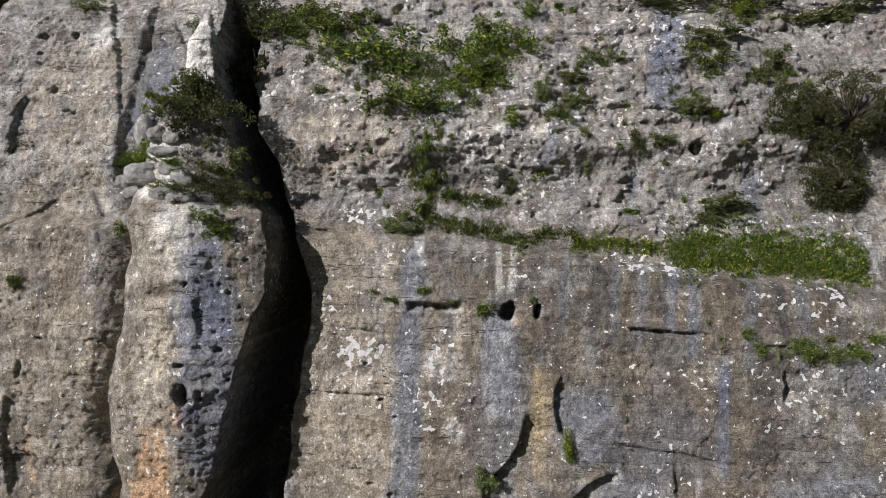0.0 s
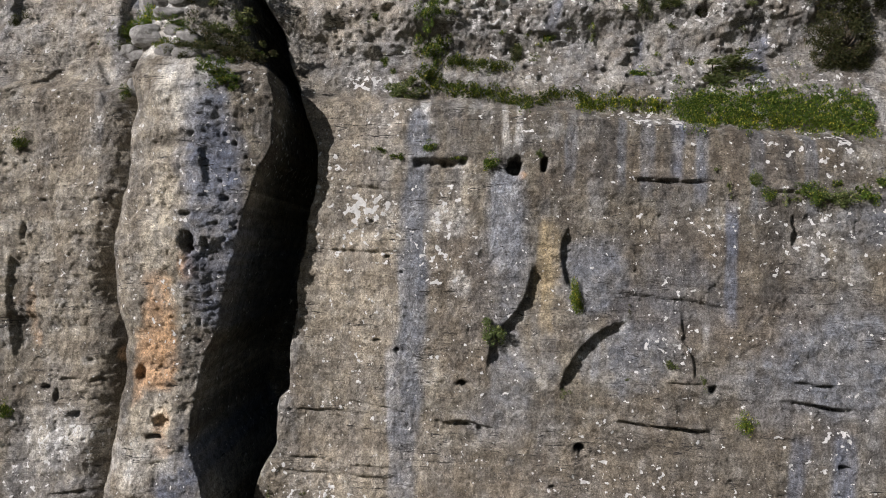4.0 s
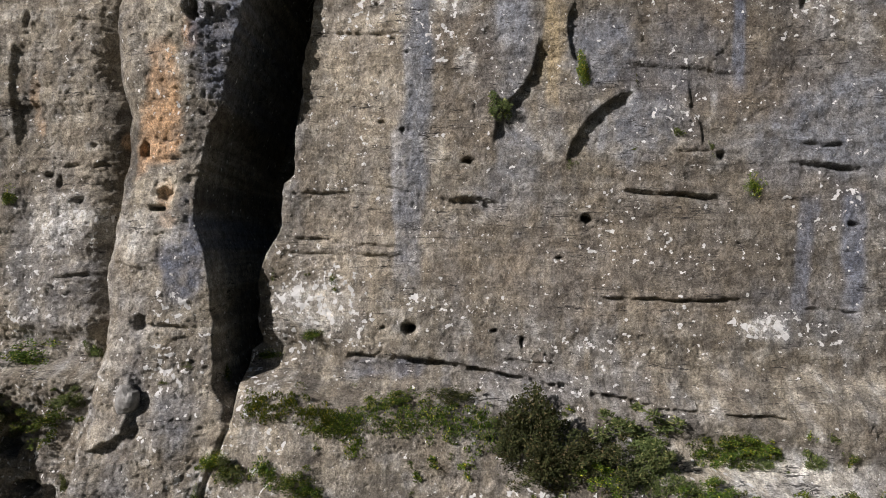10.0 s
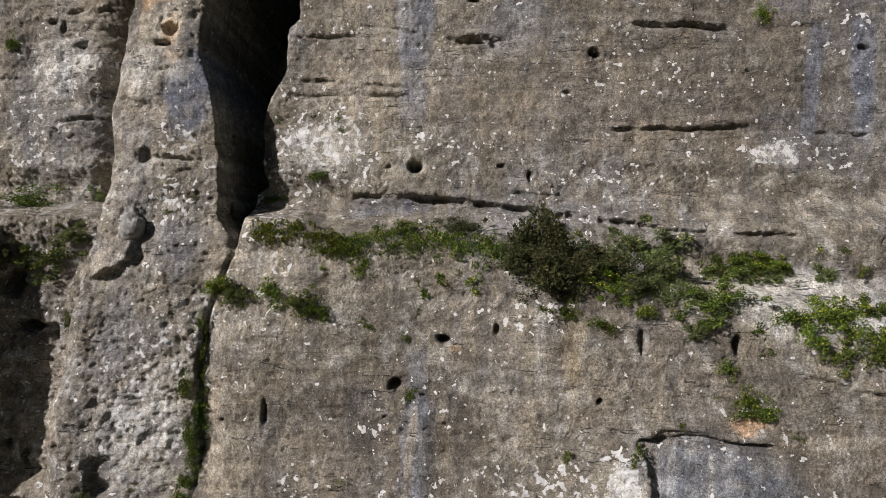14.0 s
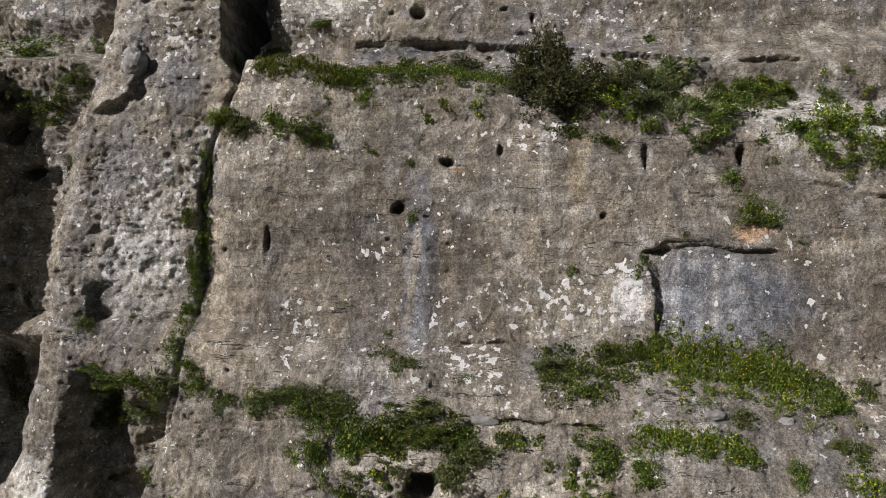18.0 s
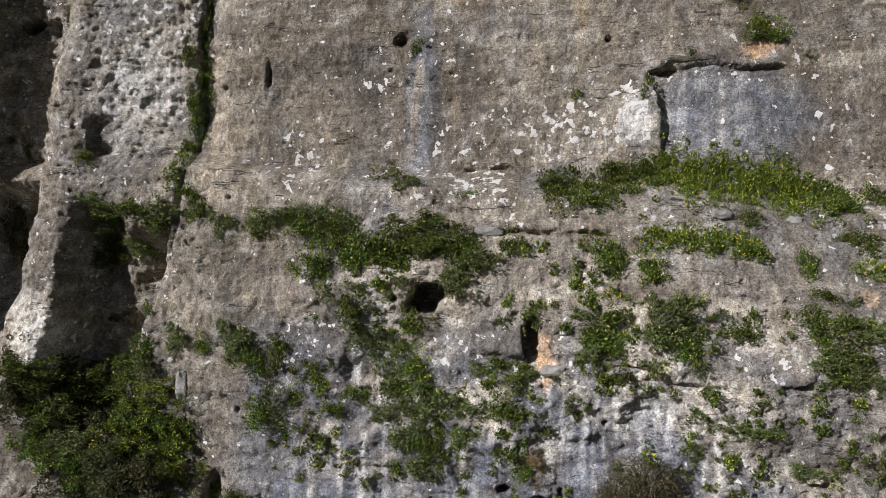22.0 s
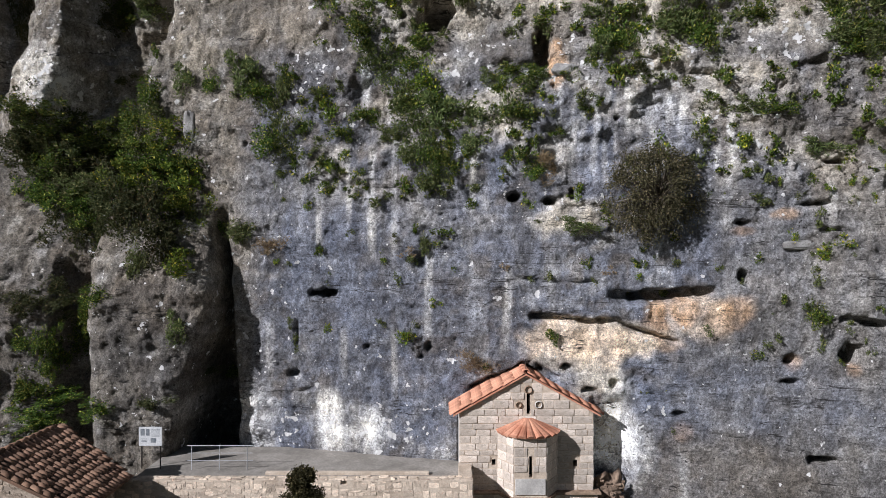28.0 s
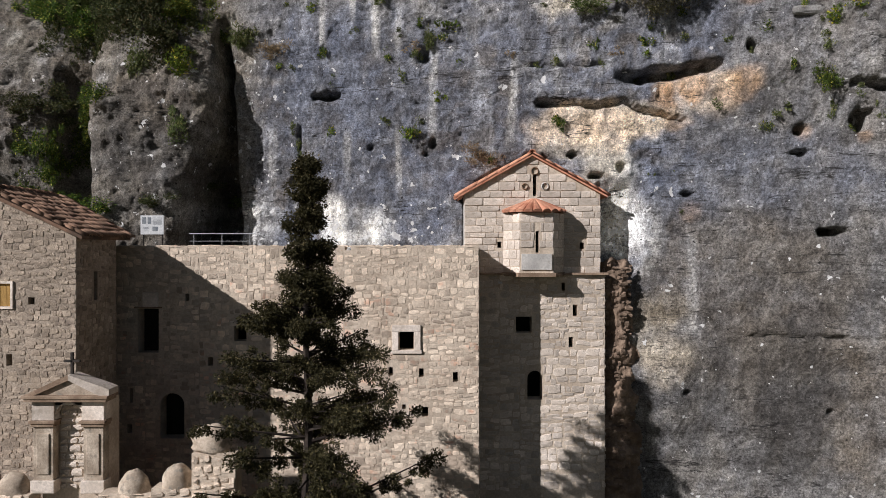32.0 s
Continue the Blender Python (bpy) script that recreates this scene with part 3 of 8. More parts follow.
hole(-11.55, 45.04, 0.32, 0.26, 0.4)
hole(6.39, 59.28, 0.26, 0.79, 0.4)
hole(-8.99, 45.46, 0.32, 1.66, 0.5)
hole(11.51, 49.88, 0.36, 1.78, 0.25)
hole(4.02, 50.46, 0.31, 0.68, 0.4)
hole(9.26, 46.79, 0.36, 0.42, 0.5)
hole(16.17, 49.87, 0.47, 1.05, 1)
hole(25.35, 66.54, 0.38, 0.31, 0.5)
hole(-10.54, 38.62, 0.30, 0.24, 0.3)
hole(-2.11, 45.61, 0.25, 0.19, 0.3)
hole(1.38, 36.82, 0.28, 0.17, 0.3)
hole(-0.04, 33.44, 1.59, 1.38, 2.4)
hole(-1.69, 33.57, 0.38, 0.27, 0.6)
hole(-0.58, 33.87, 0.38, 0.91, 0.6)
hole(4.74, 31.69, 0.87, 2.45, 1.5)
hole(7.82, 28.27, 0.25, 0.20, 0.7)
hole(7.49, 29.83, 0.20, 0.15, 0.4)
hole(3.46, 24.88, 0.72, 0.46, 1.4)
hole(4.97, 24.70, 0.76, 0.41, 1.4)
hole(5.96, 24.94, 0.25, 0.55, 0.5)
hole(12.79, 21.40, 0.47, 0.71, 1.5)
hole(-5.52, 20.38, 1.65, 0.50, 1.2)
hole(-4.88, 26.53, 0.19, 0.66, 0.2)
hole(-9.67, 27.85, 0.26, 0.34, 0.3)
hole(15.48, 24.41, 1.16, 0.28, 0.5)
hole(12.84, 23.67, 0.81, 0.24, 0.9)
hole(16.35, 26.16, 1.15, 0.23, 0.6)
hole(-7.03, 18.31, 0.22, 1.40, 0.2)
hole(-0.92, 21.96, 0.64, 0.58, 0.25)
hole(-10.66, 16.12, 0.25, 0.25, 0.3)
hole(-0.80, 17.44, 0.24, 0.21, 0.3)
hole(14.76, 17.90, 0.61, 0.51, 1)
hole(14.80, 17.00, 0.84, 0.28, 0.8)
hole(16.94, 18.28, 0.78, 0.82, 1.2)
hole(16.07, 13.71, 1.21, 0.42, 1.6)
hole(10.53, 15.37, 0.59, 0.24, 0.5)
hole(6.76, 16.25, 0.66, 0.30, 0.8)
hole(5.78, 17.20, 0.61, 0.35, 0.6)
hole(7.82, 16.55, 0.50, 0.45, 0.4)
hole(-7.25, 16.30, 0.84, 0.51, 0.4)
hole(-0.46, 17.91, 0.32, 0.53, 0.4)
hole(-3.46, 17.83, 0.24, 0.22, 0.3)
hole(16.10, 6.22, 0.28, 0.23, 0.3)
hole(10.53, 6.80, 0.30, 0.20, 0.4)
# the hollow in which the chapel stands
at = window(0.4, 7.4, 4, 19)
roofline = 17.5 - 0.62 * np.abs(X[at] - 3.86) + 0.25 * rough(X[at], Z[at], 0.9, 3, 83)
Y[at] = np.maximum(Y[at], 27.2 + 4.2 * ease(0.0, 0.5, roofline - Z[at]) * ease(0.85, 1.1, X[at]) * ease(6.98, 6.75, X[at]))

# ---- the cliff's tints ----
TONES = {
    "ash": (0.39, 0.395, 0.415), "grey": (0.265, 0.265, 0.275), "blue": (0.2, 0.224, 0.29), "pale": (0.57, 0.56, 0.54), "white": (0.8, 0.79, 0.76), "cream": (0.62, 0.565, 0.47),
    "tan": (0.44, 0.385, 0.31), "ochre": (0.4, 0.325, 0.21), "rust": (0.58, 0.38, 0.23), "slate": (0.215, 0.226, 0.252), "apricot": (0.74, 0.6, 0.46), "brown": (0.2, 0.168, 0.135), "dark": (0.13, 0.122, 0.115),
}


def toward(at, tone, mask):
    TINT[at] += (np.array(TONES[tone]) - TINT[at]) * np.clip(mask, 0, 1)[..., None]


def patch(x, z, w, h, tone, strength):
    at = window(x - w, x + w, z - h, z + h)
    xs, zs = X[at], Z[at]
    r = np.hypot((xs - x) / (w / 2), (zs - z) / (h / 2)) + 0.5 * rough(xs, zs, min(w, h) * 0.45 + 0.4, 4, int(abs(x * 5 + z * 13)), 0.6)
    toward(at, tone, 1.4 * strength * ease(1.15, 0.5, r) * (0.8 + 0.5 * rough(xs, zs, 0.5, 3, 90)))


def streak(x0, z0, x1, z1, w, tone, strength):
    """A stain that water drew down the face."""
    at = window(min(x0, x1) - 2 * w, max(x0, x1) + 2 * w, z1 - 1, z0 + 1)
    xs, zs = X[at], Z[at]
    mid = x0 + (x1 - x0) * (z0 - zs) / (z0 - z1) + 0.16 * w * rough(xs * 0, zs, 2.5, 3, int(abs(x0 * 9)))
    wide = w * (0.5 + 0.16 * rough(xs * 0.2, zs, 2, 3, 95))
    mask = ease(1.3, 0.55, np.abs(xs - mid) / wide) * ease(z1 - 0.6, z1 + 1.2, zs) * ease(z0 + 0.4, z0 - 0.6, zs)
    toward(at, tone, 1.4 * strength * mask * (0.85 + 0.5 * rough(xs, zs * 0.2, 0.35, 3, 97)))


def crust(x, z, w, h, amount):
    at = window(x - w, x + w, z - h, z + h)
    xs, zs = X[at], Z[at]
    r = np.hypot((xs - x) / (w / 2), (zs - z) / (h / 2)) + 0.35 * rough(xs, zs, 1.5, 3, int(abs(x * 3 + z * 17)))
    LICHEN[at] = np.maximum(LICHEN[at], 0.74 * amount * ease(1.25, 0.2, r))


tone_a, tone_b = np.array((0.345, 0.31, 0.256)), np.array((0.212, 0.19, 0.155))
mix = ease(-0.5, 0.5, rough(X, Z, 9, 5, 101, 0.6) + 0.5 * ease(0, 14, X) * ease(56, 60, Z) - 0.3 * ease(-8, -14, X))
TINT = tone_a + (tone_b - tone_a) * mix[..., None]
everywhere = window(-40, 50, -5, 120)
runs = rough(X + 0.04 * Z, Z * 0.09, 1.6, 5, 111, 0.6)
toward(everywhere, "dark", 0.55 * ease(0.05, 0.6, runs) * ease(30, 60, Z))
toward(everywhere, "grey", 0.5 * ease(0.05, 0.5, rough(X, Z * 0.12, 2.2, 4, 113)))
low = ease(36, 27, Z + 0.12 * X) * ease(-11, -8, X) * ease(15, 8, X - 0.35 * (Z - 16))
toward(everywhere, "blue", 0.78 * low)
toward(everywhere, "dark", 0.25 * low * ease(-0.1, 0.5, rough(X, Z, 3.5, 4, 137)))
toward(everywhere, "dark", 0.3 * low * ease(4, -4, X))
toward(everywhere, "ash", 0.8 * low * ease(0.15, 0.5, rough(X, Z * 0.07, 0.9, 4, 117)) * ease(-0.3, 0.3, rough(X, Z, 3, 3, 118)))
toward(everywhere, "dark", 0.4 * low * ease(0.1, 0.6, rough(X, Z * 0.1, 1.3, 4, 119)))
upper = ease(89, 93, Z + 0.1 * X)
toward(everywhere, "grey", 0.3 * upper)
toward(everywhere, "pale", 0.2 * upper)
middle = ease(57, 53, Z + 0.19 * X) * ease(36, 40, Z)
toward(everywhere, "tan", 0.12 * middle)
toward(everywhere, "brown", 0.3 * middle * ease(0, 0.5, rough(X, Z * 0.5, 3, 4, 121)))
toward(everywhere, "cream", 0.55 * scrub * ease(0.0, 0.5, rough(X, Z, 1.8, 4, 123)))
toward(everywhere, "cream", 0.3 * ease(0.3, 0.7, rough(X, Z, 1.2, 4, 125)))
toward(everywhere, "pale", 0.25 * ease(0.1, 0.5, rough(X, Z, 0.5, 3, 127)) * crusty)
# darker rock at the pillar's foot, with its shade put into the tint too
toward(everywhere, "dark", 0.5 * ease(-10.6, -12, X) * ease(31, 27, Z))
stains = rough(X, Z, 1.0, 4, 141, 0.65)
toward(everywhere, "brown", 0.5 * ease(0.05, 0.4, stains))
toward(everywhere, "pale", 0.3 * ease(-0.12, -0.5, stains))
toward(everywhere, "grey", 0.6 * ease(9, 13, X - 0.3 * (Z - 16)) * ease(28, 20, Z))
LICHEN = 0.06 + 0.32 * ease(0.0, 0.6, rough(X, Z, 5, 4, 131)) * ease(-19, -12, X + 0 * Z) + 0.06 * crusty
LICHEN *= ease(8, 4, X - 0.5 * (Z - 14)) * 0.5 * ease(34, 28, Z) + ease(26, 34, Z)
# broad patches
patch(-15.8, 79.9, 2.8, 11.1, "cream", .5)
patch(-14.0, 78.4, 1.2, 1.8, "rust", .6)
patch(6.9, 84.2, 0.8, 0.8, "rust", .6)
patch(-16.0, 74.4, 2.1, 4.3, "rust", .5)
patch(-16.5, 72.3, 3.2, 4.6, "rust", .9)
patch(-15.9, 75.5, 2.5, 5.6, "rust", .55)
patch(-14.1, 78.3, 1.1, 2.8, "rust", .5)
patch(-17.7, 71.0, 1.4, 3.2, "rust", .6)
patch(-15.8, 68.3, 1.4, 2.1, "rust", .7)
patch(-15.7, 66.7, 1.4, 1.1, "rust", .4)
patch(-16.4, 69.1, 2.8, 3.6, "cream", .4)
patch(-19.8, 72.2, 0.7, 1.5, "rust", .6)
patch(-25.9, 73.3, 0.8, 1.5, "rust", .35)
patch(-26.2, 75.5, 0.8, 4.6, "rust", .25)
patch(-25.0, 105.7, 4.1, 2.7, "white", .4)
patch(-19.7, 98.7, 8.4, 12.6, "grey", .3)
# bluish half-shade of the pillar's right flank, put into the tint
patch(-12.9, 85.8, 3.9, 10.5, "blue", .6)
patch(-14.4, 89.7, 4.2, 5.7, "white", .35)
patch(-17.0, 96.0, 3.5, 2.3, "white", .5)
patch(-17.2, 93.6, 4.6, 2.7, "white", .5)
# two more patches of that flank's sky-lit half-shade, painted as blue
patch(-12.5, 81.5, 3.9, 17.6, "blue", .55)
patch(-14.3, 64.9, 3.9, 6.4, "blue", .6)
patch(-17.0, 66.1, 5.3, 3.2, "white", .25)
patch(-24.4, 63.6, 7.5, 11.3, "grey", .4)
patch(-23.7, 66.9, 6.0, 3.8, "white", .2)
patch(11.7, 78.1, 4.4, 5.4, "grey", .7)
patch(4.9, 77.2, 5.6, 6.9, "grey", .55)
patch(11.0, 77.9, 4.4, 4.1, "grey", .6)
patch(14.8, 75.2, 5.3, 3.3, "blue", .45)
patch(23.0, 71.0, 10.2, 5.1, "grey", .6)
patch(12.6, 72.2, 6.7, 3.0, "cream", .25)
patch(3.3, 75.2, 5.9, 9.0, "brown", .5)
patch(-4.1, 75.5, 7.1, 8.5, "tan", .3)
patch(17.2, 79.3, 6.7, 4.0, "brown", .55)
patch(21.6, 85.0, 10.1, 5.4, "brown", .4)
patch(21.0, 75.1, 6.5, 5.2, "brown", .55)
patch(2.9, 78.5, 4.5, 5.6, "brown", .5)
patch(11.8, 84.8, 9.0, 4.1, "brown", .45)
patch(18.0, 63.9, 13.5, 7.1, "brown", .3)
patch(2.2, 81.2, 3.5, 2.1, "white", .25)
patch(2.9, 77.1, 1.7, 2.1, "white", .3)
patch(5.2, 68.7, 4.1, 4.4, "grey", .5)
patch(7.0, 56.8, 9.9, 2.0, "grey", .4)
patch(-2.0, 57.5, 6.9, 1.4, "blue", .4)
patch(20.6, 60.4, 2.8, 1.6, "white", .35)
patch(-6.6, 61.3, 7.7, 3.1, "white", .3)
patch(11.6, 63.7, 23.0, 8.5, "brown", .4)
patch(-15.5, 45.4, 5.4, 8.2, "white", .15)
patch(-16.9, 49.7, 5.2, 3.9, "grey", .5)
patch(-16.0, 56.5, 5.0, 4.0, "grey", .25)
patch(-18.5, 54.8, 2.3, 4.0, "tan", .4)
patch(-14.3, 54.8, 3.3, 5.3, "grey", .6)
# shade on the low ground left of the pillar, put faintly into the tint
patch(-25.5, 47.9, 7.4, 14.0, "dark", .15)
patch(16.5, 45.9, 2.3, 1.1, "rust", .6)
patch(1.7, 49.4, 0.9, 0.6, "rust", .5)
patch(19.3, 51.6, 8.8, 3.5, "cream", .35)
patch(16.0, 53.0, 9.5, 3.2, "cream", .3)
patch(10.5, 42.8, 2.0, 3.8, "white", .5)
patch(-16.5, 44.4, 4.7, 6.2, "white", .2)
patch(14.0, 43.1, 5.7, 4.5, "grey", .65)
patch(19.2, 41.7, 6.1, 6.1, "brown", .45)
patch(7.0, 39.4, 5.8, 2.9, "grey", .4)
patch(-3.7, 43.4, 9.3, 5.6, "brown", .3)
patch(-17.2, 41.0, 4.9, 4.9, "dark", .35)
patch(-21.2, 31.4, 3.6, 4.8, "white", .4)
patch(-12.8, 34.6, 5.9, 4.7, "tan", .2)
patch(5.3, 30.8, 1.0, 2.3, "rust", .7)
patch(2.4, 28.7, 3.1, 2.8, "cream", .6)
patch(-1.3, 28.5, 3.2, 3.2, "cream", .3)
patch(6.3, 24.0, 4.0, 1.5, "cream", .7)
patch(4.8, 23.7, 1.5, 1.5, "cream", .5)
patch(5.9, 18.9, 4.1, 1.5, "apricot", .9)
patch(7.3, 18.7, 5.0, 1.5, "cream", .6)
patch(11.8, 19.7, 1.4, 1.4, "rust", .8)
patch(11.4, 19.6, 2.4, 2.2, "apricot", .5)
patch(14.4, 24.0, 1.2, 0.5, "rust", .5)
patch(12.8, 23.3, 0.9, 0.5, "rust", .4)
patch(16.2, 26.5, 2.3, 0.9, "cream", .5)
patch(12.2, 29.0, 4.8, 3.3, "cream", .35)
patch(9.4, 30.7, 2.9, 1.5, "cream", .4)
patch(18.3, 33.9, 0.9, 0.7, "rust", .4)
patch(8.9, 28.5, 6.4, 2.9, "blue", .5)
patch(-3.5, 21.1, 11.4, 8.7, "blue", .35)
patch(-8.2, 24.8, 5.6, 4.5, "grey", .4)
patch(15.1, 27.4, 7.0, 3.2, "brown", .3)
patch(-19.7, 20.1, 6.5, 4.8, "brown", .3)
patch(-13.2, 20.0, 5.3, 4.2, "brown", .3)
patch(6.8, 18.2, 5.5, 1.3, "apricot", .85)
patch(8.5, 18.7, 5.4, 1.5, "cream", .5)
patch(10.0, 18.5, 1.5, 1.0, "rust", .4)
patch(4.4, 18.2, 1.5, 1.5, "apricot", .5)
patch(14.8, 17.8, 0.7, 0.7, "rust", .35)
patch(17.0, 17.6, 0.7, 0.7, "rust", .4)
patch(10.7, 14.6, 1.0, 1.0, "rust", .4)
patch(7.1, 16.7, 2.0, 2.3, "cream", .6)
patch(13.5, 11.3, 11.0, 7.2, "brown", .45)
patch(9.3, 10.2, 2.5, 2.5, "ochre", .35)
patch(9.6, 8.7, 3.2, 1.7, "cream", .5)
patch(-3.8, 14.0, 5.5, 2.5, "white", .35)
patch(-9.1, 13.8, 3.4, 4.6, "white", .4)
patch(-1.0, 14.4, 3.2, 3.2, "blue", .5)
patch(-7.3, 13.3, 2.5, 3.4, "blue", .5)
patch(-2.1, 16.5, 8.1, 3.2, "blue", .4)
patch(13.2, 16.1, 11.9, 3.8, "blue", .35)
patch(12.5, 8.7, 3.9, 3.9, "brown", .4)
patch(15.7, 6.9, 7.1, 7.1, "brown", .5)
patch(-15.3, 101.8, 3.6, 9.6, "white", .45)
patch(-21.1, 103.0, 4.8, 11.4, "dark", .5)
patch(-24.8, 99.2, 10.7, 12.8, "tan", .3)
# boulder and shelf: dark rock, plus poor light painted in, three patches
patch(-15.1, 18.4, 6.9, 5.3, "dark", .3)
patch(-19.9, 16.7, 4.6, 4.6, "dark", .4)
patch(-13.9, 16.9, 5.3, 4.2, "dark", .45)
patch(-4.5, 64.8, 9.1, 5.6, "tan", .35)
patch(-4.9, 78.8, 5.7, 5.0, "tan", .4)
patch(3.9, 64.0, 10.2, 4.8, "brown", .3)
patch(-3.4, 66.8, 10.5, 4.2, "brown", .25)
patch(-3.7, 88.3, 7.4, 4.4, "tan", .4)
patch(-4.3, 96.7, 10.5, 6.5, "tan", .35)
patch(-24.4, 87.4, 6.2, 7.8, "brown", .3)
patch(-9.4, 39.3, 5.3, 4.7, "tan", .35)
patch(0.1, 43.4, 4.9, 4.9, "brown", .35)
patch(3.6, 50.7, 6.2, 4.9, "tan", .3)
patch(-3.3, 46.2, 6.3, 5.0, "brown", .35)
patch(-9.9, 48.4, 3.9, 5.2, "brown", .3)
patch(11.6, 34.4, 9.9, 2.0, "brown", .35)
patch(5.0, 35.0, 5.2, 1.6, "brown", .35)
patch(-7.6, 33.8, 5.1, 2.8, "tan", .4)
patch(9.0, 13.5, 1.5, 3.0, "pale", .5)
patch(5.7, 17.5, 3.0, 1.0, "cream", .5)
patch(12.4, 25.0, 3.8, 3.8, "grey", .3)
patch(7.7, 14.0, 2.2, 3.7, "white", .8)
patch(6.9, 16.8, 2.2, 2.0, "cream", .6)
patch(6.4, 18.6, 4.5, 1.2, "apricot", .7)
patch(10.0, 19.5, 2.2, 1.4, "rust", .5)
patch(12.9, 6.8, 9.6, 8.2, "dark", .35)
patch(16.2, 11.6, 6.0, 7.0, "dark", .3)
patch(9.4, 8.1, 2.7, 2.2, "tan", .6)
patch(18.6, 76.8, 16.4, 9.8, "brown", .4)
patch(16.9, 68.3, 19.6, 5.2, "brown", .3)
patch(17.8, 65.2, 16.7, 6.4, "dark", .25)
# stains that run down
streak(0.1, 84.7, -0.1, 73.5, 0.93, "ash", .75)
streak(0.3, 89.0, -0.8, 63.8, 1.09, "ash", .85)
streak(-0.6, 79.8, -0.7, 63.4, 0.85, "pale", .35)
streak(0.7, 89.7, 0.7, 86.8, 0.68, "pale", .6)
streak(6.1, 89.4, 6.0, 85.5, 0.52, "pale", .4)
streak(7.2, 89.4, 6.7, 85.5, 0.52, "pale", .4)
streak(6.0, 84.8, 5.6, 77.9, 2.10, "ash", .7)
streak(5.9, 84.2, 5.7, 78.6, 1.74, "ash", .6)
streak(8.6, 81.4, 8.5, 74.0, 0.76, "ochre", .7)
streak(8.3, 81.0, 8.0, 75.5, 0.82, "ochre", .5)
streak(17.1, 87.9, 16.4, 83.6, 0.85, "blue", .5)
streak(18.2, 86.2, 17.9, 82.3, 0.55, "blue", .4)
streak(13.3, 87.9, 12.8, 82.2, 0.71, "dark", .5)
streak(19.7, 82.3, 19.5, 74.6, 0.73, "blue", .45)
streak(12.3, 87.6, 11.8, 82.1, 0.91, "dark", .4)
streak(15.6, 94.4, 15.2, 90.5, 0.77, "blue", .4)
streak(19.7, 107.5, 17.8, 98.6, 2.64, "blue", .6)
streak(10.1, 97.4, 9.2, 94.4, 1.04, "blue", .5)
streak(23.7, 94.3, 23.3, 90.4, 1.51, "blue", .5)
streak(11.8, 73.8, 11.3, 70.8, 0.40, "pale", .7)
streak(13.4, 75.2, 13.2, 73.2, 0.47, "pale", .7)
streak(14.8, 74.5, 14.8, 71.8, 0.66, "pale", .4)
streak(18.2, 74.8, 18.1, 73.5, 0.33, "pale", .5)
streak(25.6, 68.5, 25.2, 61.1, 1.26, "blue", .5)
streak(23.3, 68.2, 22.3, 60.9, 0.95, "blue", .4)
streak(-1.4, 72.9, -1.1, 63.7, 0.98, "ash", .8)
streak(-3.2, 54.2, -3.3, 48.6, 0.84, "dark", .35)
streak(8.1, 51.4, 7.7, 46.7, 1.22, "ochre", .3)
streak(-0.5, 49.4, -0.1, 44.0, 1.25, "blue", .35)
streak(-0.7, 46.2, -0.6, 39.3, 0.92, "ash", .6)
streak(0.1, 46.2, -0.1, 42.8, 0.37, "pale", .4)
streak(13.7, 45.1, 13.7, 40.6, 0.52, "pale", .5)
streak(15.6, 44.8, 15.5, 40.0, 0.62, "pale", .5)
streak(16.8, 45.1, 16.8, 40.1, 1.13, "dark", .4)
streak(12.5, 44.0, 12.2, 41.1, 0.69, "ash", .6)
streak(-12.4, 46.9, -11.2, 38.1, 1.68, "tan", .5)
streak(-3.5, 32.3, -3.5, 29.5, 0.44, "white", .7)
streak(-3.2, 27.6, -3.2, 22.2, 0.38, "pale", .6)
streak(-2.1, 27.1, -2.1, 21.8, 0.32, "pale", .35)
streak(-4.7, 24.9, -4.1, 17.7, 1.64, "blue", .5)
streak(-7.0, 24.8, -6.8, 17.5, 1.67, "blue", .45)
streak(-0.4, 22.6, -0.5, 17.8, 0.42, "white", .3)
streak(2.5, 27.2, 2.6, 24.9, 0.78, "blue", .6)
streak(3.2, 21.6, 3.1, 17.8, 0.36, "pale", .6)
streak(9.3, 29.3, 9.1, 27.3, 2.94, "pale", .35)
streak(7.0, 27.8, 7.0, 24.8, 1.99, "blue", .5)
streak(10.7, 25.4, 10.4, 22.5, 1.45, "blue", .6)
streak(9.6, 20.5, 9.6, 18.7, 0.63, "rust", .7)
streak(10.2, 20.3, 10.3, 18.5, 0.49, "pale", .5)
streak(16.0, 25.3, 16.0, 23.5, 0.32, "pale", .5)
streak(-10.8, 18.7, -10.9, 14.0, 0.50, "white", .6)
streak(-5.5, 15.6, -5.2, 12.3, 1.39, "white", .9)
streak(-3.2, 14.9, -3.2, 12.1, 0.82, "white", .5)
streak(7.8, 16.0, 8.0, 12.4, 0.85, "white", .9)
streak(10.7, 13.6, 10.9, 8.9, 0.49, "pale", .2)
streak(9.2, 16.5, 9.0, 14.0, 0.99, "blue", .4)
streak(10.6, 14.0, 11.0, 9.1, 0.34, "pale", .2)
streak(14.6, 10.2, 14.3, 3.0, 2.84, "dark", .5)
streak(-5.8, 24.9, -5.8, 22.1, 0.28, "pale", .4)
streak(-4.4, 27.6, -4.3, 23.8, 0.27, "pale", .5)
streak(8.4, 29.8, 8.3, 27.8, 0.30, "white", .5)
streak(10.0, 29.5, 10.0, 27.8, 0.34, "white", .4)
streak(1.6, 27.2, 1.6, 24.1, 0.31, "pale", .5)
streak(6.1, 28.3, 5.9, 26.2, 0.30, "pale", .4)
streak(12.4, 27.8, 12.4, 25.5, 0.38, "pale", .3)
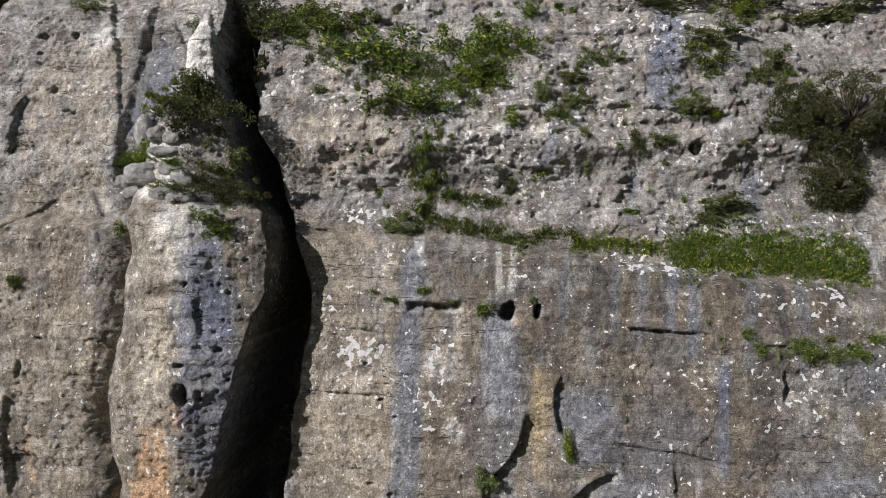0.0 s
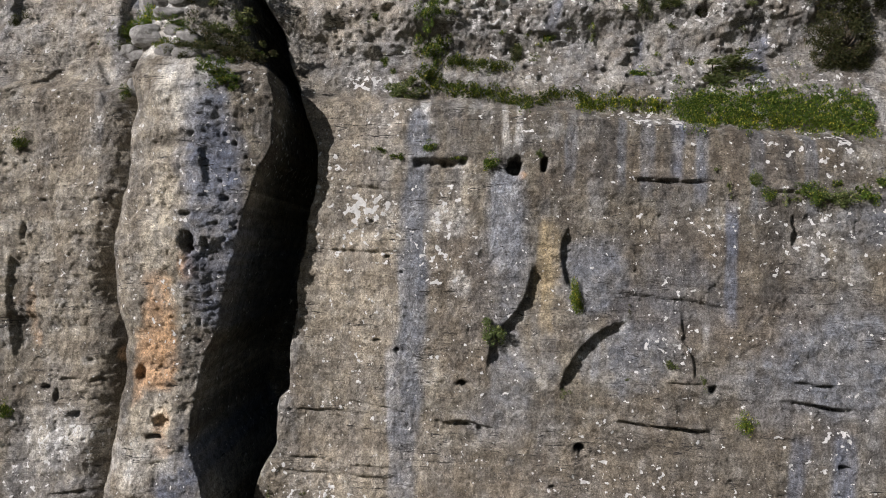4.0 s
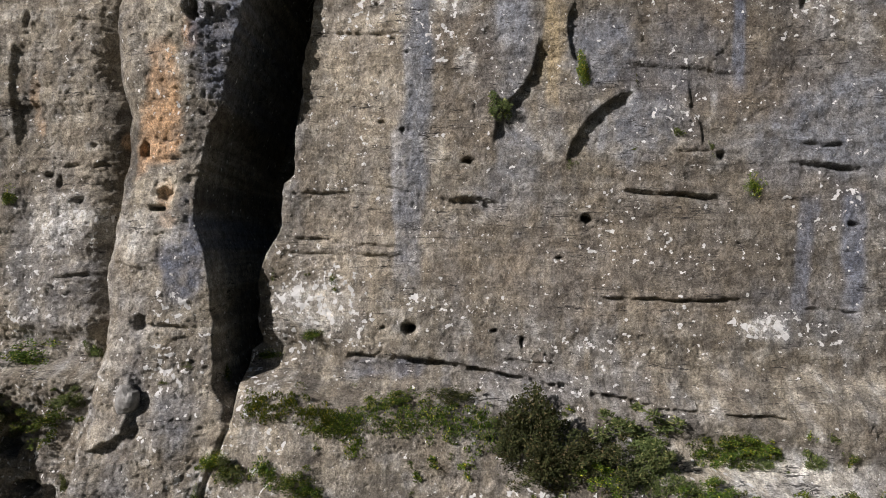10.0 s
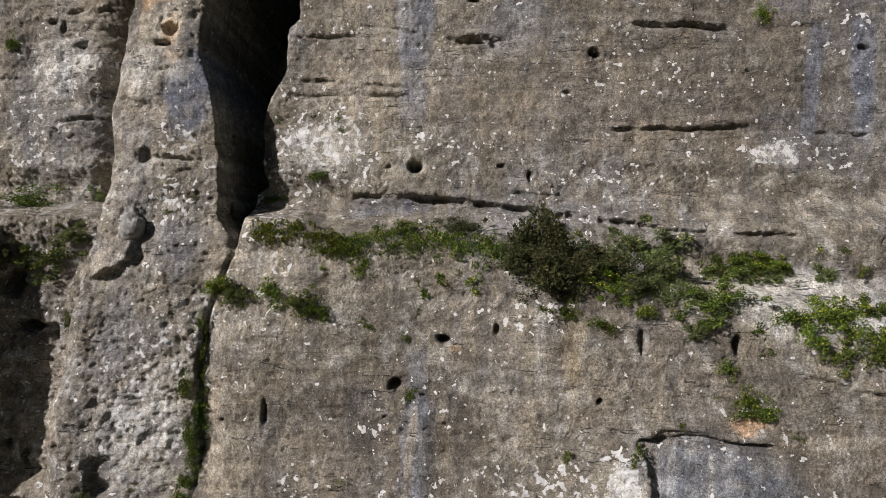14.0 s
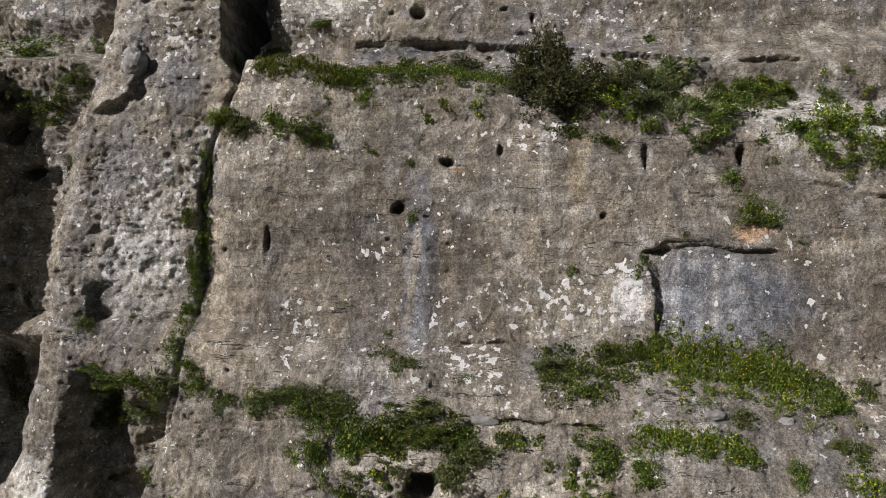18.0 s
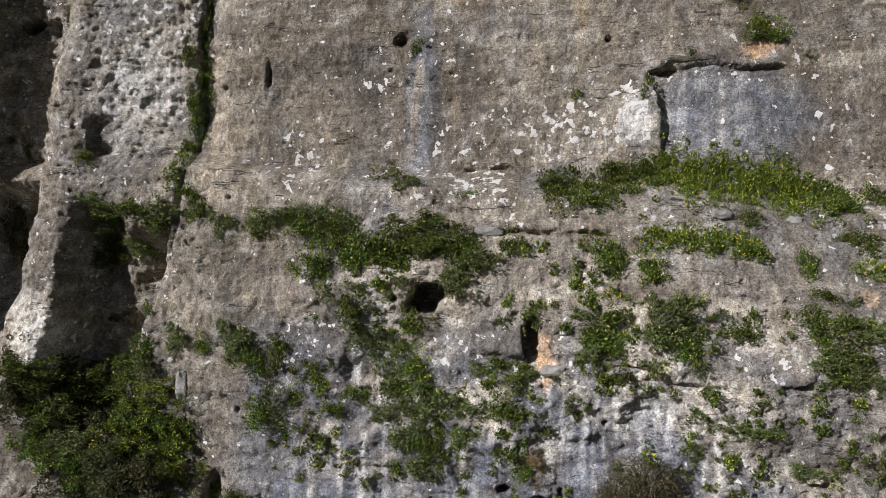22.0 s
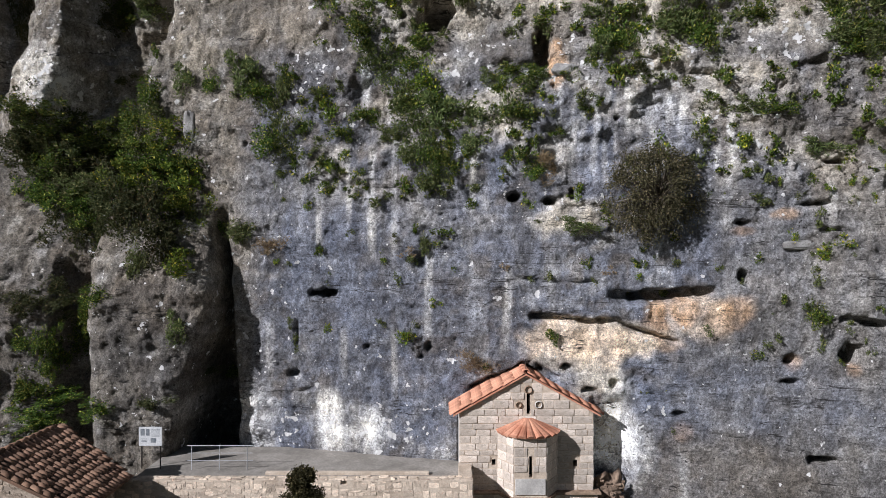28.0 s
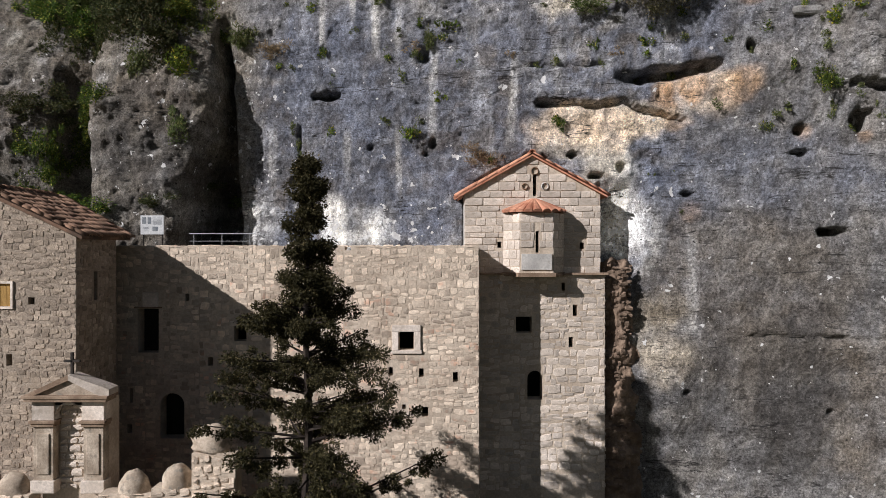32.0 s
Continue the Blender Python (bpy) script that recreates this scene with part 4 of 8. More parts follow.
streak(-8.4, 19.0, -8.5, 16.1, 0.39, "pale", .4)
streak(-2.1, 18.7, -2.1, 15.2, 0.32, "pale", .4)
streak(-4.6, 18.7, -4.6, 16.2, 0.38, "pale", .4)
streak(3.9, 18.9, 3.9, 17.4, 0.31, "pale", .4)
streak(17.0, 82.9, 17.0, 75.5, 1.34, "dark", .4)
streak(22.0, 83.4, 21.9, 75.5, 1.65, "dark", .4)
streak(19.8, 82.8, 19.5, 76.1, 0.79, "blue", .4)
streak(-6.0, 54.2, -5.9, 47.3, 0.97, "dark", .3)
streak(3.3, 53.7, 3.2, 47.7, 0.82, "dark", .3)
streak(12.9, 49.8, 12.7, 45.5, 0.89, "dark", .3)
streak(6.3, 51.9, 6.2, 46.6, 0.61, "pale", .25)
streak(-8.9, 46.7, -8.5, 39.3, 1.28, "dark", .25)
streak(-3.7, 47.2, -3.6, 42.2, 1.56, "dark", .35)
streak(1.9, 46.8, 2.2, 42.2, 1.22, "dark", .3)
streak(18.6, 44.5, 18.2, 39.5, 1.12, "dark", .35)
streak(20.6, 44.5, 20.2, 39.6, 0.83, "pale", .2)
streak(-14.6, 32.7, -13.2, 25.8, 0.62, "dark", .3)
streak(-10.1, 35.6, -10.0, 32.4, 1.15, "dark", .3)
streak(0.4, 88.5, -0.8, 62.5, 1.8, "slate", .7)
patch(6.2, 81.5, 3.4, 12.0, "slate", .5)
patch(6.1, 71.5, 3.4, 8.0, "slate", .5)
patch(11.6, 77.8, 4.6, 6.4, "slate", .65)
patch(13.4, 72.6, 7.6, 5.0, "slate", .6)
patch(17.0, 77.0, 7.0, 6.0, "slate", .35)
patch(24.8, 72.4, 9.6, 7.6, "slate", .65)
patch(27.2, 80.8, 5.0, 4.0, "slate", .6)
patch(23.0, 61.5, 9.0, 5.0, "slate", .3)
patch(8.7, 78.2, 1.6, 6.0, "ochre", .5)
for x, w, tone in ((10.4, 0.8, "slate"), (12.5, 1.0, "dark"), (13.6, 0.6, "slate"), (15.2, 0.9, "slate"), (16.4, 0.7, "dark"), (18.4, 0.9, "slate"), (20.2, 0.7, "brown"), (21.6, 1.0, "slate"), (23.6, 0.8, "dark"), (24.8, 0.9, "slate")):
    streak(x, 88.6 - 0.11 * (x - 10), x - 0.5, 82.4 - 0.2 * (x - 16), w, tone, .5)
for k in range(15):
    streak(5.4 + 0.5 * k + 0.3 * math.sin(7 * k), 30.2 - 0.12 * k - 0.6 * math.sin(3 * k), 5.3 + 0.5 * k, 26.4 - 1.2 * math.sin(5 * k), 0.26 + 0.1 * math.sin(11 * k), "white", .28)
patch(-16.0, 43.8, 4.4, 9.5, "white", .12)
patch(-19.6, 100.5, 4.6, 12.0, "slate", .9)
streak(-0.2, 46.6, -0.9, 39.8, 1.7, "slate", .5)
streak(-0.5, 46.2, -1.1, 40.5, 0.5, "tan", .5)
streak(0.4, 46.0, 0.1, 39.9, 0.6, "dark", .5)
patch(-3.0, 42.5, 5.0, 6.0, "brown", .3)
patch(15.6, 42.4, 7.4, 6.0, "slate", .75)
streak(12.9, 44.6, 12.7, 40.5, 0.5, "pale", .3)
streak(14.7, 44.6, 14.5, 40.5, 0.35, "pale", .3)
patch(22.5, 42.0, 8.0, 8.0, "brown", .35)
patch(-4.0, 73.0, 11.0, 27.0, "tan", .2)
patch(9.0, 64.5, 26.0, 9.0, "tan", .12)
patch(21.3, 52.0, 11.0, 4.2, "pale", .55)
patch(6.8, 18.4, 5.4, 2.4, "apricot", .6)
patch(10.5, 20.0, 1.3, 1.6, "rust", .6)
patch(12.5, 19.9, 1.7, 1.7, "rust", .5)
patch(8.0, 15.0, 1.8, 4.4, "white", .4)
# lichen crusts
crust(-2.9, 82.2, 4.7, 2.5, .9)
crust(11.8, 98.7, 16.1, 6.5, .5)
crust(4.9, 96.6, 4.8, 3.2, .8)
crust(-3.3, 91.3, 4.7, 1.9, .8)
crust(-5.4, 100.3, 5.0, 5.0, .5)
crust(-8.9, 102.2, 2.6, 5.1, .6)
crust(-11.6, 100.3, 6.4, 2.0, .5)
crust(16.0, 87.9, 9.2, 2.5, .7)
crust(7.5, 87.6, 2.8, 2.1, .6)
crust(23.1, 86.3, 4.0, 4.0, .5)
crust(26.8, 86.0, 2.0, 2.0, .8)
crust(-1.5, 89.0, 1.5, 2.2, .7)
crust(8.6, 91.5, 2.3, 1.9, .8)
crust(-25.1, 101.2, 5.2, 1.7, .7)
crust(11.3, 101.9, 20.8, 8.3, .35)
crust(19.5, 95.6, 6.2, 3.1, .5)
crust(2.2, 81.6, 3.5, 5.6, .6)
crust(17.9, 81.0, 5.3, 2.0, .5)
crust(4.9, 93.3, 4.7, 2.3, .6)
crust(-6.7, 62.2, 7.7, 5.6, .85)
crust(-8.8, 64.9, 2.1, 2.1, .5)
crust(3.6, 60.7, 10.1, 4.0, .4)
crust(1.5, 78.7, 4.2, 7.0, .45)
crust(14.8, 73.5, 2.0, 2.6, .6)
crust(21.7, 78.4, 2.0, 2.0, .5)
crust(11.5, 68.2, 10.0, 2.0, .4)
crust(13.7, 65.0, 16.4, 3.9, .35)
crust(25.2, 68.2, 2.5, 1.9, .6)
crust(-23.3, 66.6, 7.5, 5.3, .6)
crust(-15.1, 61.6, 4.2, 3.5, .7)
crust(-5.2, 69.1, 5.7, 1.4, .6)
crust(20.6, 60.4, 5.0, 2.5, .9)
crust(23.4, 59.9, 3.7, 1.9, .6)
crust(10.8, 58.8, 16.2, 5.2, .35)
crust(-6.6, 61.7, 8.4, 3.5, .85)
crust(-0.3, 61.6, 2.0, 2.0, .7)
crust(-15.7, 46.7, 5.7, 9.5, .65)
crust(-15.2, 57.8, 4.1, 5.4, .7)
crust(-3.3, 45.0, 3.1, 1.9, .5)
crust(13.3, 67.3, 8.2, 2.0, .4)
crust(-25.9, 62.0, 6.7, 7.5, .5)
crust(17.5, 52.5, 5.0, 3.7, .6)
crust(7.1, 42.2, 11.7, 3.5, .75)
crust(10.2, 42.8, 3.2, 4.1, 1.0)
crust(2.7, 39.1, 5.2, 2.9, .75)
crust(-6.8, 41.0, 3.1, 6.2, .6)
crust(-2.4, 45.0, 2.5, 1.2, .6)
crust(4.0, 37.4, 2.2, 3.3, .6)
crust(-2.1, 41.6, 1.8, 0.9, .7)
crust(-16.8, 44.4, 4.7, 5.6, .75)
crust(20.3, 37.7, 2.1, 2.6, .6)
crust(-20.8, 31.3, 4.2, 4.8, .7)
crust(1.3, 30.8, 4.2, 4.2, .5)
crust(9.4, 30.7, 17.2, 3.9, .4)
crust(-1.3, 29.3, 4.3, 4.3, .5)
crust(12.6, 27.8, 7.1, 3.8, .4)
crust(-8.5, 13.3, 4.6, 3.4, .7)
crust(-3.5, 13.5, 7.1, 3.3, .6)
crust(-8.8, 40.4, 3.1, 3.7, .4)
crust(4.8, 51.3, 9.2, 1.8, .5)
crust(18.4, 39.6, 5.4, 1.6, .3)


# the stains, and the shade put into the tint, stand out a little more than they mix
shade = TINT.mean(-1, keepdims=True)
TINT *= (shade / 0.26) ** 0.3


def link_cliff():
    rows, cols = X.shape
    verts = np.stack([X, Y, Z], -1).reshape(-1, 3).astype(np.float32)
    i = np.arange(rows * cols).reshape(rows, cols)
    quads = np.stack([i[:-1, :-1], i[:-1, 1:], i[1:, 1:], i[1:, :-1]], -1).reshape(-1, 4).astype(np.int32)
    me = bpy.data.meshes.new("cliff")
    me.vertices.add(len(verts))
    me.vertices.foreach_set("co", verts.ravel())
    me.loops.add(quads.size)
    me.loops.foreach_set("vertex_index", quads.ravel())
    me.polygons.add(len(quads))
    me.polygons.foreach_set("loop_start", np.arange(0, quads.size, 4, dtype=np.int32))
    me.polygons.foreach_set("use_smooth", np.ones(len(quads), dtype=bool))
    me.update(calc_edges=True)
    tint = me.attributes.new("tint", "FLOAT_COLOR", "POINT")
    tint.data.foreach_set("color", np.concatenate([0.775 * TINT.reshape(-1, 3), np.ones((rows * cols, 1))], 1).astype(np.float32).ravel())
    lich = me.attributes.new("lichen", "FLOAT", "POINT")
    lich.data.foreach_set("value", LICHEN.astype(np.float32).ravel())
    me.materials.append(ROCK)
    return tagged(new("cliff", me), "tall weathered grey-brown limestone cliff streaked with stains and lichen", "cliff", kind="structure")


link_cliff()

# ---- helpers for building ----
def part(name, data, material, parent, label="", at=None):
    """Links a bmesh or a mesh as one object under a thing or a part."""
    if isinstance(data, bmesh.types.BMesh):
        me = bpy.data.meshes.new(name)
        data.to_mesh(me)
        data.free()
    else:
        me = data
    if material and not me.materials:
        me.materials.append(material)
    ob = new(name, me)
    ob.parent = parent
    if at is not None:
        ob.matrix_local = at
    if label:
        tagged(ob, label)
    return ob


def thing(name, place, label, category, group="", kind=""):
    ob = new(name)
    ob.location = place
    return tagged(ob, label, category, group, kind)


def box(x0, x1, y0, y1, z0, z1, bm=None, bevel=0.0):
    bm = bm or bmesh.new()
    made = bmesh.ops.create_cube(bm, size=1, matrix=Matrix.LocRotScale(((x0 + x1) / 2, (y0 + y1) / 2, (z0 + z1) / 2), None, (x1 - x0, y1 - y0, z1 - z0)))
    if bevel:
        edges = {e for v in made["verts"] for e in v.link_edges}
        bmesh.ops.bevel(bm, geom=list(edges), offset=bevel, segments=2, affect="EDGES", profile=0.6)
    return bm


def panel(x0, x1, z0, z1, y0, y1, holes=()):
    """A wall slab with rectangular openings that go through it; each hole is x0, x1, z0, z1."""
    bm = bmesh.new()
    xs = sorted({x0, x1, *(h[0] for h in holes), *(h[1] for h in holes)})
    zs = sorted({z0, z1, *(h[2] for h in holes), *(h[3] for h in holes)})
    solid = {}
    for i in range(len(xs) - 1):
        for j in range(len(zs) - 1):
            mx, mz = (xs[i] + xs[i + 1]) / 2, (zs[j] + zs[j + 1]) / 2
            solid[i, j] = not any(h[0] < mx < h[1] and h[2] < mz < h[3] for h in holes)

    def quad(*pts):
        bm.faces.new([bm.verts.new(p) for p in pts])

    for (i, j), full in solid.items():
        if not full:
            continue
        a, b, c, d = xs[i], xs[i + 1], zs[j], zs[j + 1]
        quad((a, y0, c), (b, y0, c), (b, y0, d), (a, y0, d))
        quad((a, y1, d), (b, y1, d), (b, y1, c), (a, y1, c))
        if not solid.get((i - 1, j)):
            quad((a, y0, c), (a, y0, d), (a, y1, d), (a, y1, c))
        if not solid.get((i + 1, j)):
            quad((b, y0, d), (b, y0, c), (b, y1, c), (b, y1, d))
        if not solid.get((i, j - 1)):
            quad((b, y0, c), (a, y0, c), (a, y1, c), (b, y1, c))
        if not solid.get((i, j + 1)):
            quad((a, y0, d), (b, y0, d), (b, y1, d), (a, y1, d))
    bmesh.ops.remove_doubles(bm, verts=bm.verts, dist=0.0005)
    return bm


def stone_shape(ragged, seed):
    """A unit block face: a rim on the wall and a proud, slightly lopsided face; x and z from -0.5 to 0.5, y to -1."""
    r = random.Random(seed)
    rim, face = [], []
    for cx, cz in ((-1, -1), (0, -1), (1, -1), (1, 0), (1, 1), (0, 1), (-1, 1), (-1, 0)):
        corner = 1 - ragged * 0.22 * (abs(cx) == abs(cz)) * r.random()
        px, pz = cx * 0.5 * corner + ragged * r.uniform(-0.05, 0.05), cz * 0.5 * corner + ragged * r.uniform(-0.06, 0.06)
        rim.append((px, 0.6, pz))
        k = (0.92, 0.88) if ragged > 0.4 else (0.965, 0.93)
        face.append((px * k[0], -1 + r.uniform(-0.3, 0.6) * (1 if ragged > 0.4 else 0.5), pz * k[1]))
    verts = rim + face + [(r.uniform(-0.1, 0.1), -1.15, r.uniform(-0.1, 0.1))]
    faces = [(k, (k + 1) % 8, 8 + (k + 1) % 8, 8 + k) for k in range(8)] + [(8 + k, 8 + (k + 1) % 8, 16) for k in range(8)]
    return verts, faces


def stonework(parent, x0, x1, z0, z1, course, long_, material, ragged, proud, gap, keep, base, singly=300, seed=1, name="stone", outline=None, top_first=True):
    """Courses of single stones on a wall face; base(u, z) gives the stone's pose, keep says where the wall is open."""
    r = random.Random(seed)
    shapes = []
    for k in range(9):
        v, f = stone_shape(ragged, seed * 50 + k)
        shapes.append((from_arrays(name, v, f, material), np.array(v), np.array([q if len(q) == 4 else (*q, q[2]) for q in f])))
    spots, z = [], z0
    if ragged > 0.8 and x1 - x0 > 2:
        bays = [x0]
        while bays[-1] < x1 - 1.6:
            bays.append(bays[-1] + r.uniform(0.7, 1.5))
        bays[-1] = x1
    else:
        bays = [x0, x1]
    for left, right in zip(bays, bays[1:]):
      z = z0
      while z < z1 - 0.05:
          h = min(r.uniform(*course), z1 - z)
          u = left - r.random() * long_[0] * 0.5
          while u < right:
              w = r.uniform(*long_)
              a, b = max(u, left), min(u + w, right)
              u += w
              if b - a < 0.1:
                  continue
              hh = h * r.uniform(0.72, 1.02) if ragged > 0.5 else h
              todo = [(a, b)]
              while todo:
                  a, b = todo.pop()
                  shut = any(q[0] - 0.02 < b and a < q[1] + 0.02 and q[2] - 0.02 < z + h and z < q[3] + 0.02 for q in keep)
                  if shut or (outline and not outline(a, b, z, z + h)):
                      if b - a > 0.26:
                          todo += [(a, (a + b) / 2), ((a + b) / 2, b)]
                      continue
                  m, mz = (a + b) / 2, z + h / 2
                  spots.append((m, mz + r.uniform(-0.08, 0.08) * (ragged > 0.8), (b - a - gap) * (r.uniform(0.85, 1.12) if ragged > 0.8 else 1), hh - gap, proud * r.uniform(0.5, 1.3), r.uniform(-1, 1) * (10 if ragged > 0.8 else 2 * ragged), r.randrange(9)))
          z += h
    if top_first:
        spots.sort(key=lambda s: -s[1])
    rest_v, rest_f, total = [], [], 0
    for n, (m, mz, w, h, out, tilt, k) in enumerate(spots):
        pose_ = base(m, mz) @ Matrix.Rotation(radians(tilt), 4, "Y") @ Matrix.Diagonal((w, out, h, 1))
        if n < singly:
            part(name, shapes[k][0], None, parent, at=pose_)
        else:
            rot = np.array(pose_)
            rest_v.append(shapes[k][1] @ rot[:3, :3].T + rot[:3, 3])
            rest_f += [tuple(int(i) + total for i in (q if q[2] != q[3] else q[:3])) for q in shapes[k][2]]
            total += 17
    if rest_v:
        ob = part("stone_facing", from_arrays("stone_facing", np.concatenate(rest_v), rest_f, material), None, parent)
        tagged(ob, kind="stuff")


def arch_fill(x0, x1, z_spring, z_top, y0, y1):
    """The two corners that round an opening's head."""
    bm = bmesh.new()
    mid, half, rise = (x0 + x1) / 2, (x1 - x0) / 2, z_top - z_spring
    for s in (-1, 1):
        rim = [(mid + s * half * math.cos(q), z_spring + rise * math.sin(q)) for q in [k * math.pi / 16 for k in range(9)]]
        pts = [(mid + s * half, z_top)] + (rim if s > 0 else rim)
        front = [bm.verts.new((px, y0, pz)) for px, pz in pts]
        back = [bm.verts.new((px, y1, pz)) for px, pz in pts]
        for ring in (front, back):
            for k in range(1, len(ring) - 1):
                bm.faces.new((ring[0], ring[k], ring[k + 1]))
        for k in range(len(pts)):
            n = (k + 1) % len(pts)
            bm.faces.new((front[k], front[n], back[n], back[k]))
    bmesh.ops.recalc_face_normals(bm, faces=bm.faces)
    return bm


def tile_mesh(name, width, length, material, rise=0.45):
    """One barrel tile: a tapered half pipe with thickness, lying along -y from its upper end at the origin."""
    verts, faces, n = [], [], 7
    for y, s in ((0.0, 0.84), (-length, 1.0)):
        for r in (1.0, 0.82):
            verts += [(s * r * width / 2 * math.cos(math.pi * k / (n - 1)), y, s * r * rise * width * math.sin(math.pi * k / (n - 1))) for k in range(n)]
    for k in range(n - 1):
        faces += [(k, k + 1, 2 * n + k + 1, 2 * n + k), (n + k + 1, n + k, 3 * n + k, 3 * n + k + 1), (2 * n + k, 2 * n + k + 1, 3 * n + k + 1, 3 * n + k), (k + 1, k, n + k, n + k + 1)]
    me = from_arrays(name, verts, faces, material)
    me.polygons.foreach_set("use_smooth", [True] * len(me.polygons))
    return me


def tiled_slope(roof, tile, top_a, top_b, down, width, length, seed, jitter=1.0, stop=None):
    """Rows of barrel tiles from a ridge line down along a vector; all are children of the roof."""
    r = random.Random(seed)
    ridge, fall = Vector(top_b) - Vector(top_a), Vector(down)
    cols, rows = max(int(ridge.length / width), 1), max(int(fall.length / (length * 0.82)), 1)
    ax, ay = ridge.normalized(), -fall.normalized()
    az = ax.cross(ay).normalized()
    if az.z < 0:
        ax, az = -ax, -az
    for i in range(cols):
        for j in range(rows):
            spot = Vector(top_a) + ridge * ((i + 0.5) / cols) + fall * (j / rows)
            if stop and stop(spot):
                continue
            spot = spot + az * (0.03 + 0.012 * r.uniform(-1, 1) * jitter + 0.012) + ax * 0.012 * r.uniform(-1, 1) * jitter
            turn = Matrix((ax, ay, az)).transposed().to_4x4()
            lift = Matrix.Rotation(radians(2.5 + r.uniform(-1, 1) * jitter), 4, "X") @ Matrix.Rotation(radians(r.uniform(-2, 2) * jitter), 4, "Z")
            part("tile", tile, None, roof, at=Matrix.Translation(spot) @ turn @ lift)


def slab(points, thick, bm=None):
    """A flat plate through four corners, thickened downwards."""
    bm = bm or bmesh.new()
    up = [bm.verts.new(p) for p in points]
    low = [bm.verts.new((p[0], p[1], p[2] - thick)) for p in points]
    bm.faces.new(up)
    bm.faces.new(low[::-1])
    for k in range(len(points)):
        n = (k + 1) % len(points)
        bm.faces.new((up[n], up[k], low[k], low[n]))
    bmesh.ops.recalc_face_normals(bm, faces=bm.faces)
    return bm


def facing(y):
    return lambda u, z: Matrix.Translation((u, y, z))


def cylinder(p, q, r, sides=8, bm=None):
    bm = bm or bmesh.new()
    p, q = Vector(p), Vector(q)
    turn = (q - p).to_track_quat("Z", "Y").to_matrix().to_4x4()
    bmesh.ops.create_cone(bm, cap_ends=True, segments=sides, radius1=r, radius2=r, depth=(q - p).length, matrix=Matrix.Translation((p + q) / 2) @ turn)
    return bm


def from_arrays(name, verts, faces, material):
    me = bpy.data.meshes.new(name)
    me.from_pydata(verts.tolist() if hasattr(verts, "tolist") else verts, [], faces.tolist() if hasattr(faces, "tolist") else faces)
    me.materials.append(material)
    me.update()
    return me


# near-black colour that stands for the darkness inside rooms
ROOM_SHADE = mottled("painted_room_shade", (0.02, 0.019, 0.018), (0.035, 0.033, 0.03), 2.0)
PLASTER = mottled("weathered_white_plaster", (0.42, 0.4, 0.37), (0.66, 0.63, 0.58), 1.1, relief=0.015, stain=(0.3, 0.27, 0.23))
TRIM = mottled("carved_trim_stone", (0.22, 0.15, 0.1), (0.42, 0.31, 0.22), 2.0, relief=0.012, stain=(0.2, 0.13, 0.09))
WOOD = mottled("ochre_shutter_paint", (0.34, 0.2, 0.06), (0.52, 0.32, 0.11), 2.5, relief=0.006, stretch=(8, 8, 1))
IRON = mottled("rusty_iron", (0.02, 0.018, 0.016), (0.06, 0.045, 0.035), 6.0, rough=0.6, relief=0.004)
WHITE_STEEL = mottled("white_painted_steel", (0.45, 0.46, 0.47), (0.62, 0.63, 0.64), 3.0, rough=0.4, relief=0.002)
SIGN = mottled("sign_white", (0.62, 0.63, 0.63), (0.75, 0.75, 0.74), 2.0, rough=0.5, relief=0.002)
SIGN_INK = mottled("sign_print", (0.16, 0.18, 0.2), (0.3, 0.32, 0.33), 7.0, rough=0.5, relief=0.001)
PAVING = mottled("terrace_concrete", (0.24, 0.22, 0.19), (0.38, 0.35, 0.31), 1.0, relief=0.01)

# ---- the ground in front, the terrace and the cliff's top ----
def sheet(name, x0, x1, y0, y1, n, height, material):
    xs, ys = np.meshgrid(np.linspace(x0, x1, n), np.linspace(y0, y1, n))
    i = np.arange(n * n).reshape(n, n)
    quads = np.stack([i[:-1, :-1], i[:-1, 1:], i[1:, 1:], i[1:, :-1]], -1).reshape(-1, 4)
    me = from_arrays(name, np.stack([xs, ys, height(xs, ys)], -1).reshape(-1, 3), quads, material)
    return new(name, me)


tagged(sheet("ground", -2000, 2000, -2400, 130, 120, lambda x, y: 0.0 * x, SOIL), "dry earth at the cliff's foot", "ground", kind="structure")
tagged(sheet("plateau", -260, 260, 52, 420, 60, lambda x, y: 111 + 0.12 * (y - 52) + 2.5 * rough(x, y, 40, 4, 8), SOIL), "scrubby hill top above the cliff", "hill", kind="structure")

# ---- monastery wall with the terrace behind its parapet ----
wall = thing("monastery_wall", (0, 0, 0), "tall pale rubble-stone wall with small openings, built against the cliff", "wall")
OPEN = [(-12.27, -11.43, 8.83, 10.6), (-8.4, -7.9, 9.3, 9.9), (-1.77, -1.18, 8.94, 9.67), (-11.36, -10.4, 5.38, 7.2), (-10.36, -10.2, 10.9, 11.2),
        (-9.45, -9.25, 8.3, 8.65), (-12.6, -12.46, 6.8, 7.4), (-12.7, -12.5, 5.6, 5.95), (-2.2, -2.02, 7.9, 8.25), (-0.97, -0.78, 7.85, 8.2), (0.4, 0.6, 7.65, 8.05),
        (-0.85, -0.6, 6.25, 6.65), (-3.95, -3.7, 12.95, 13.12), (-1.65, -1.5, 6.55, 6.75)]
part("wall_core", panel(-14.2, 1.44, 0, 13.1, 25.44, 26.0, OPEN), MORTAR, wall)
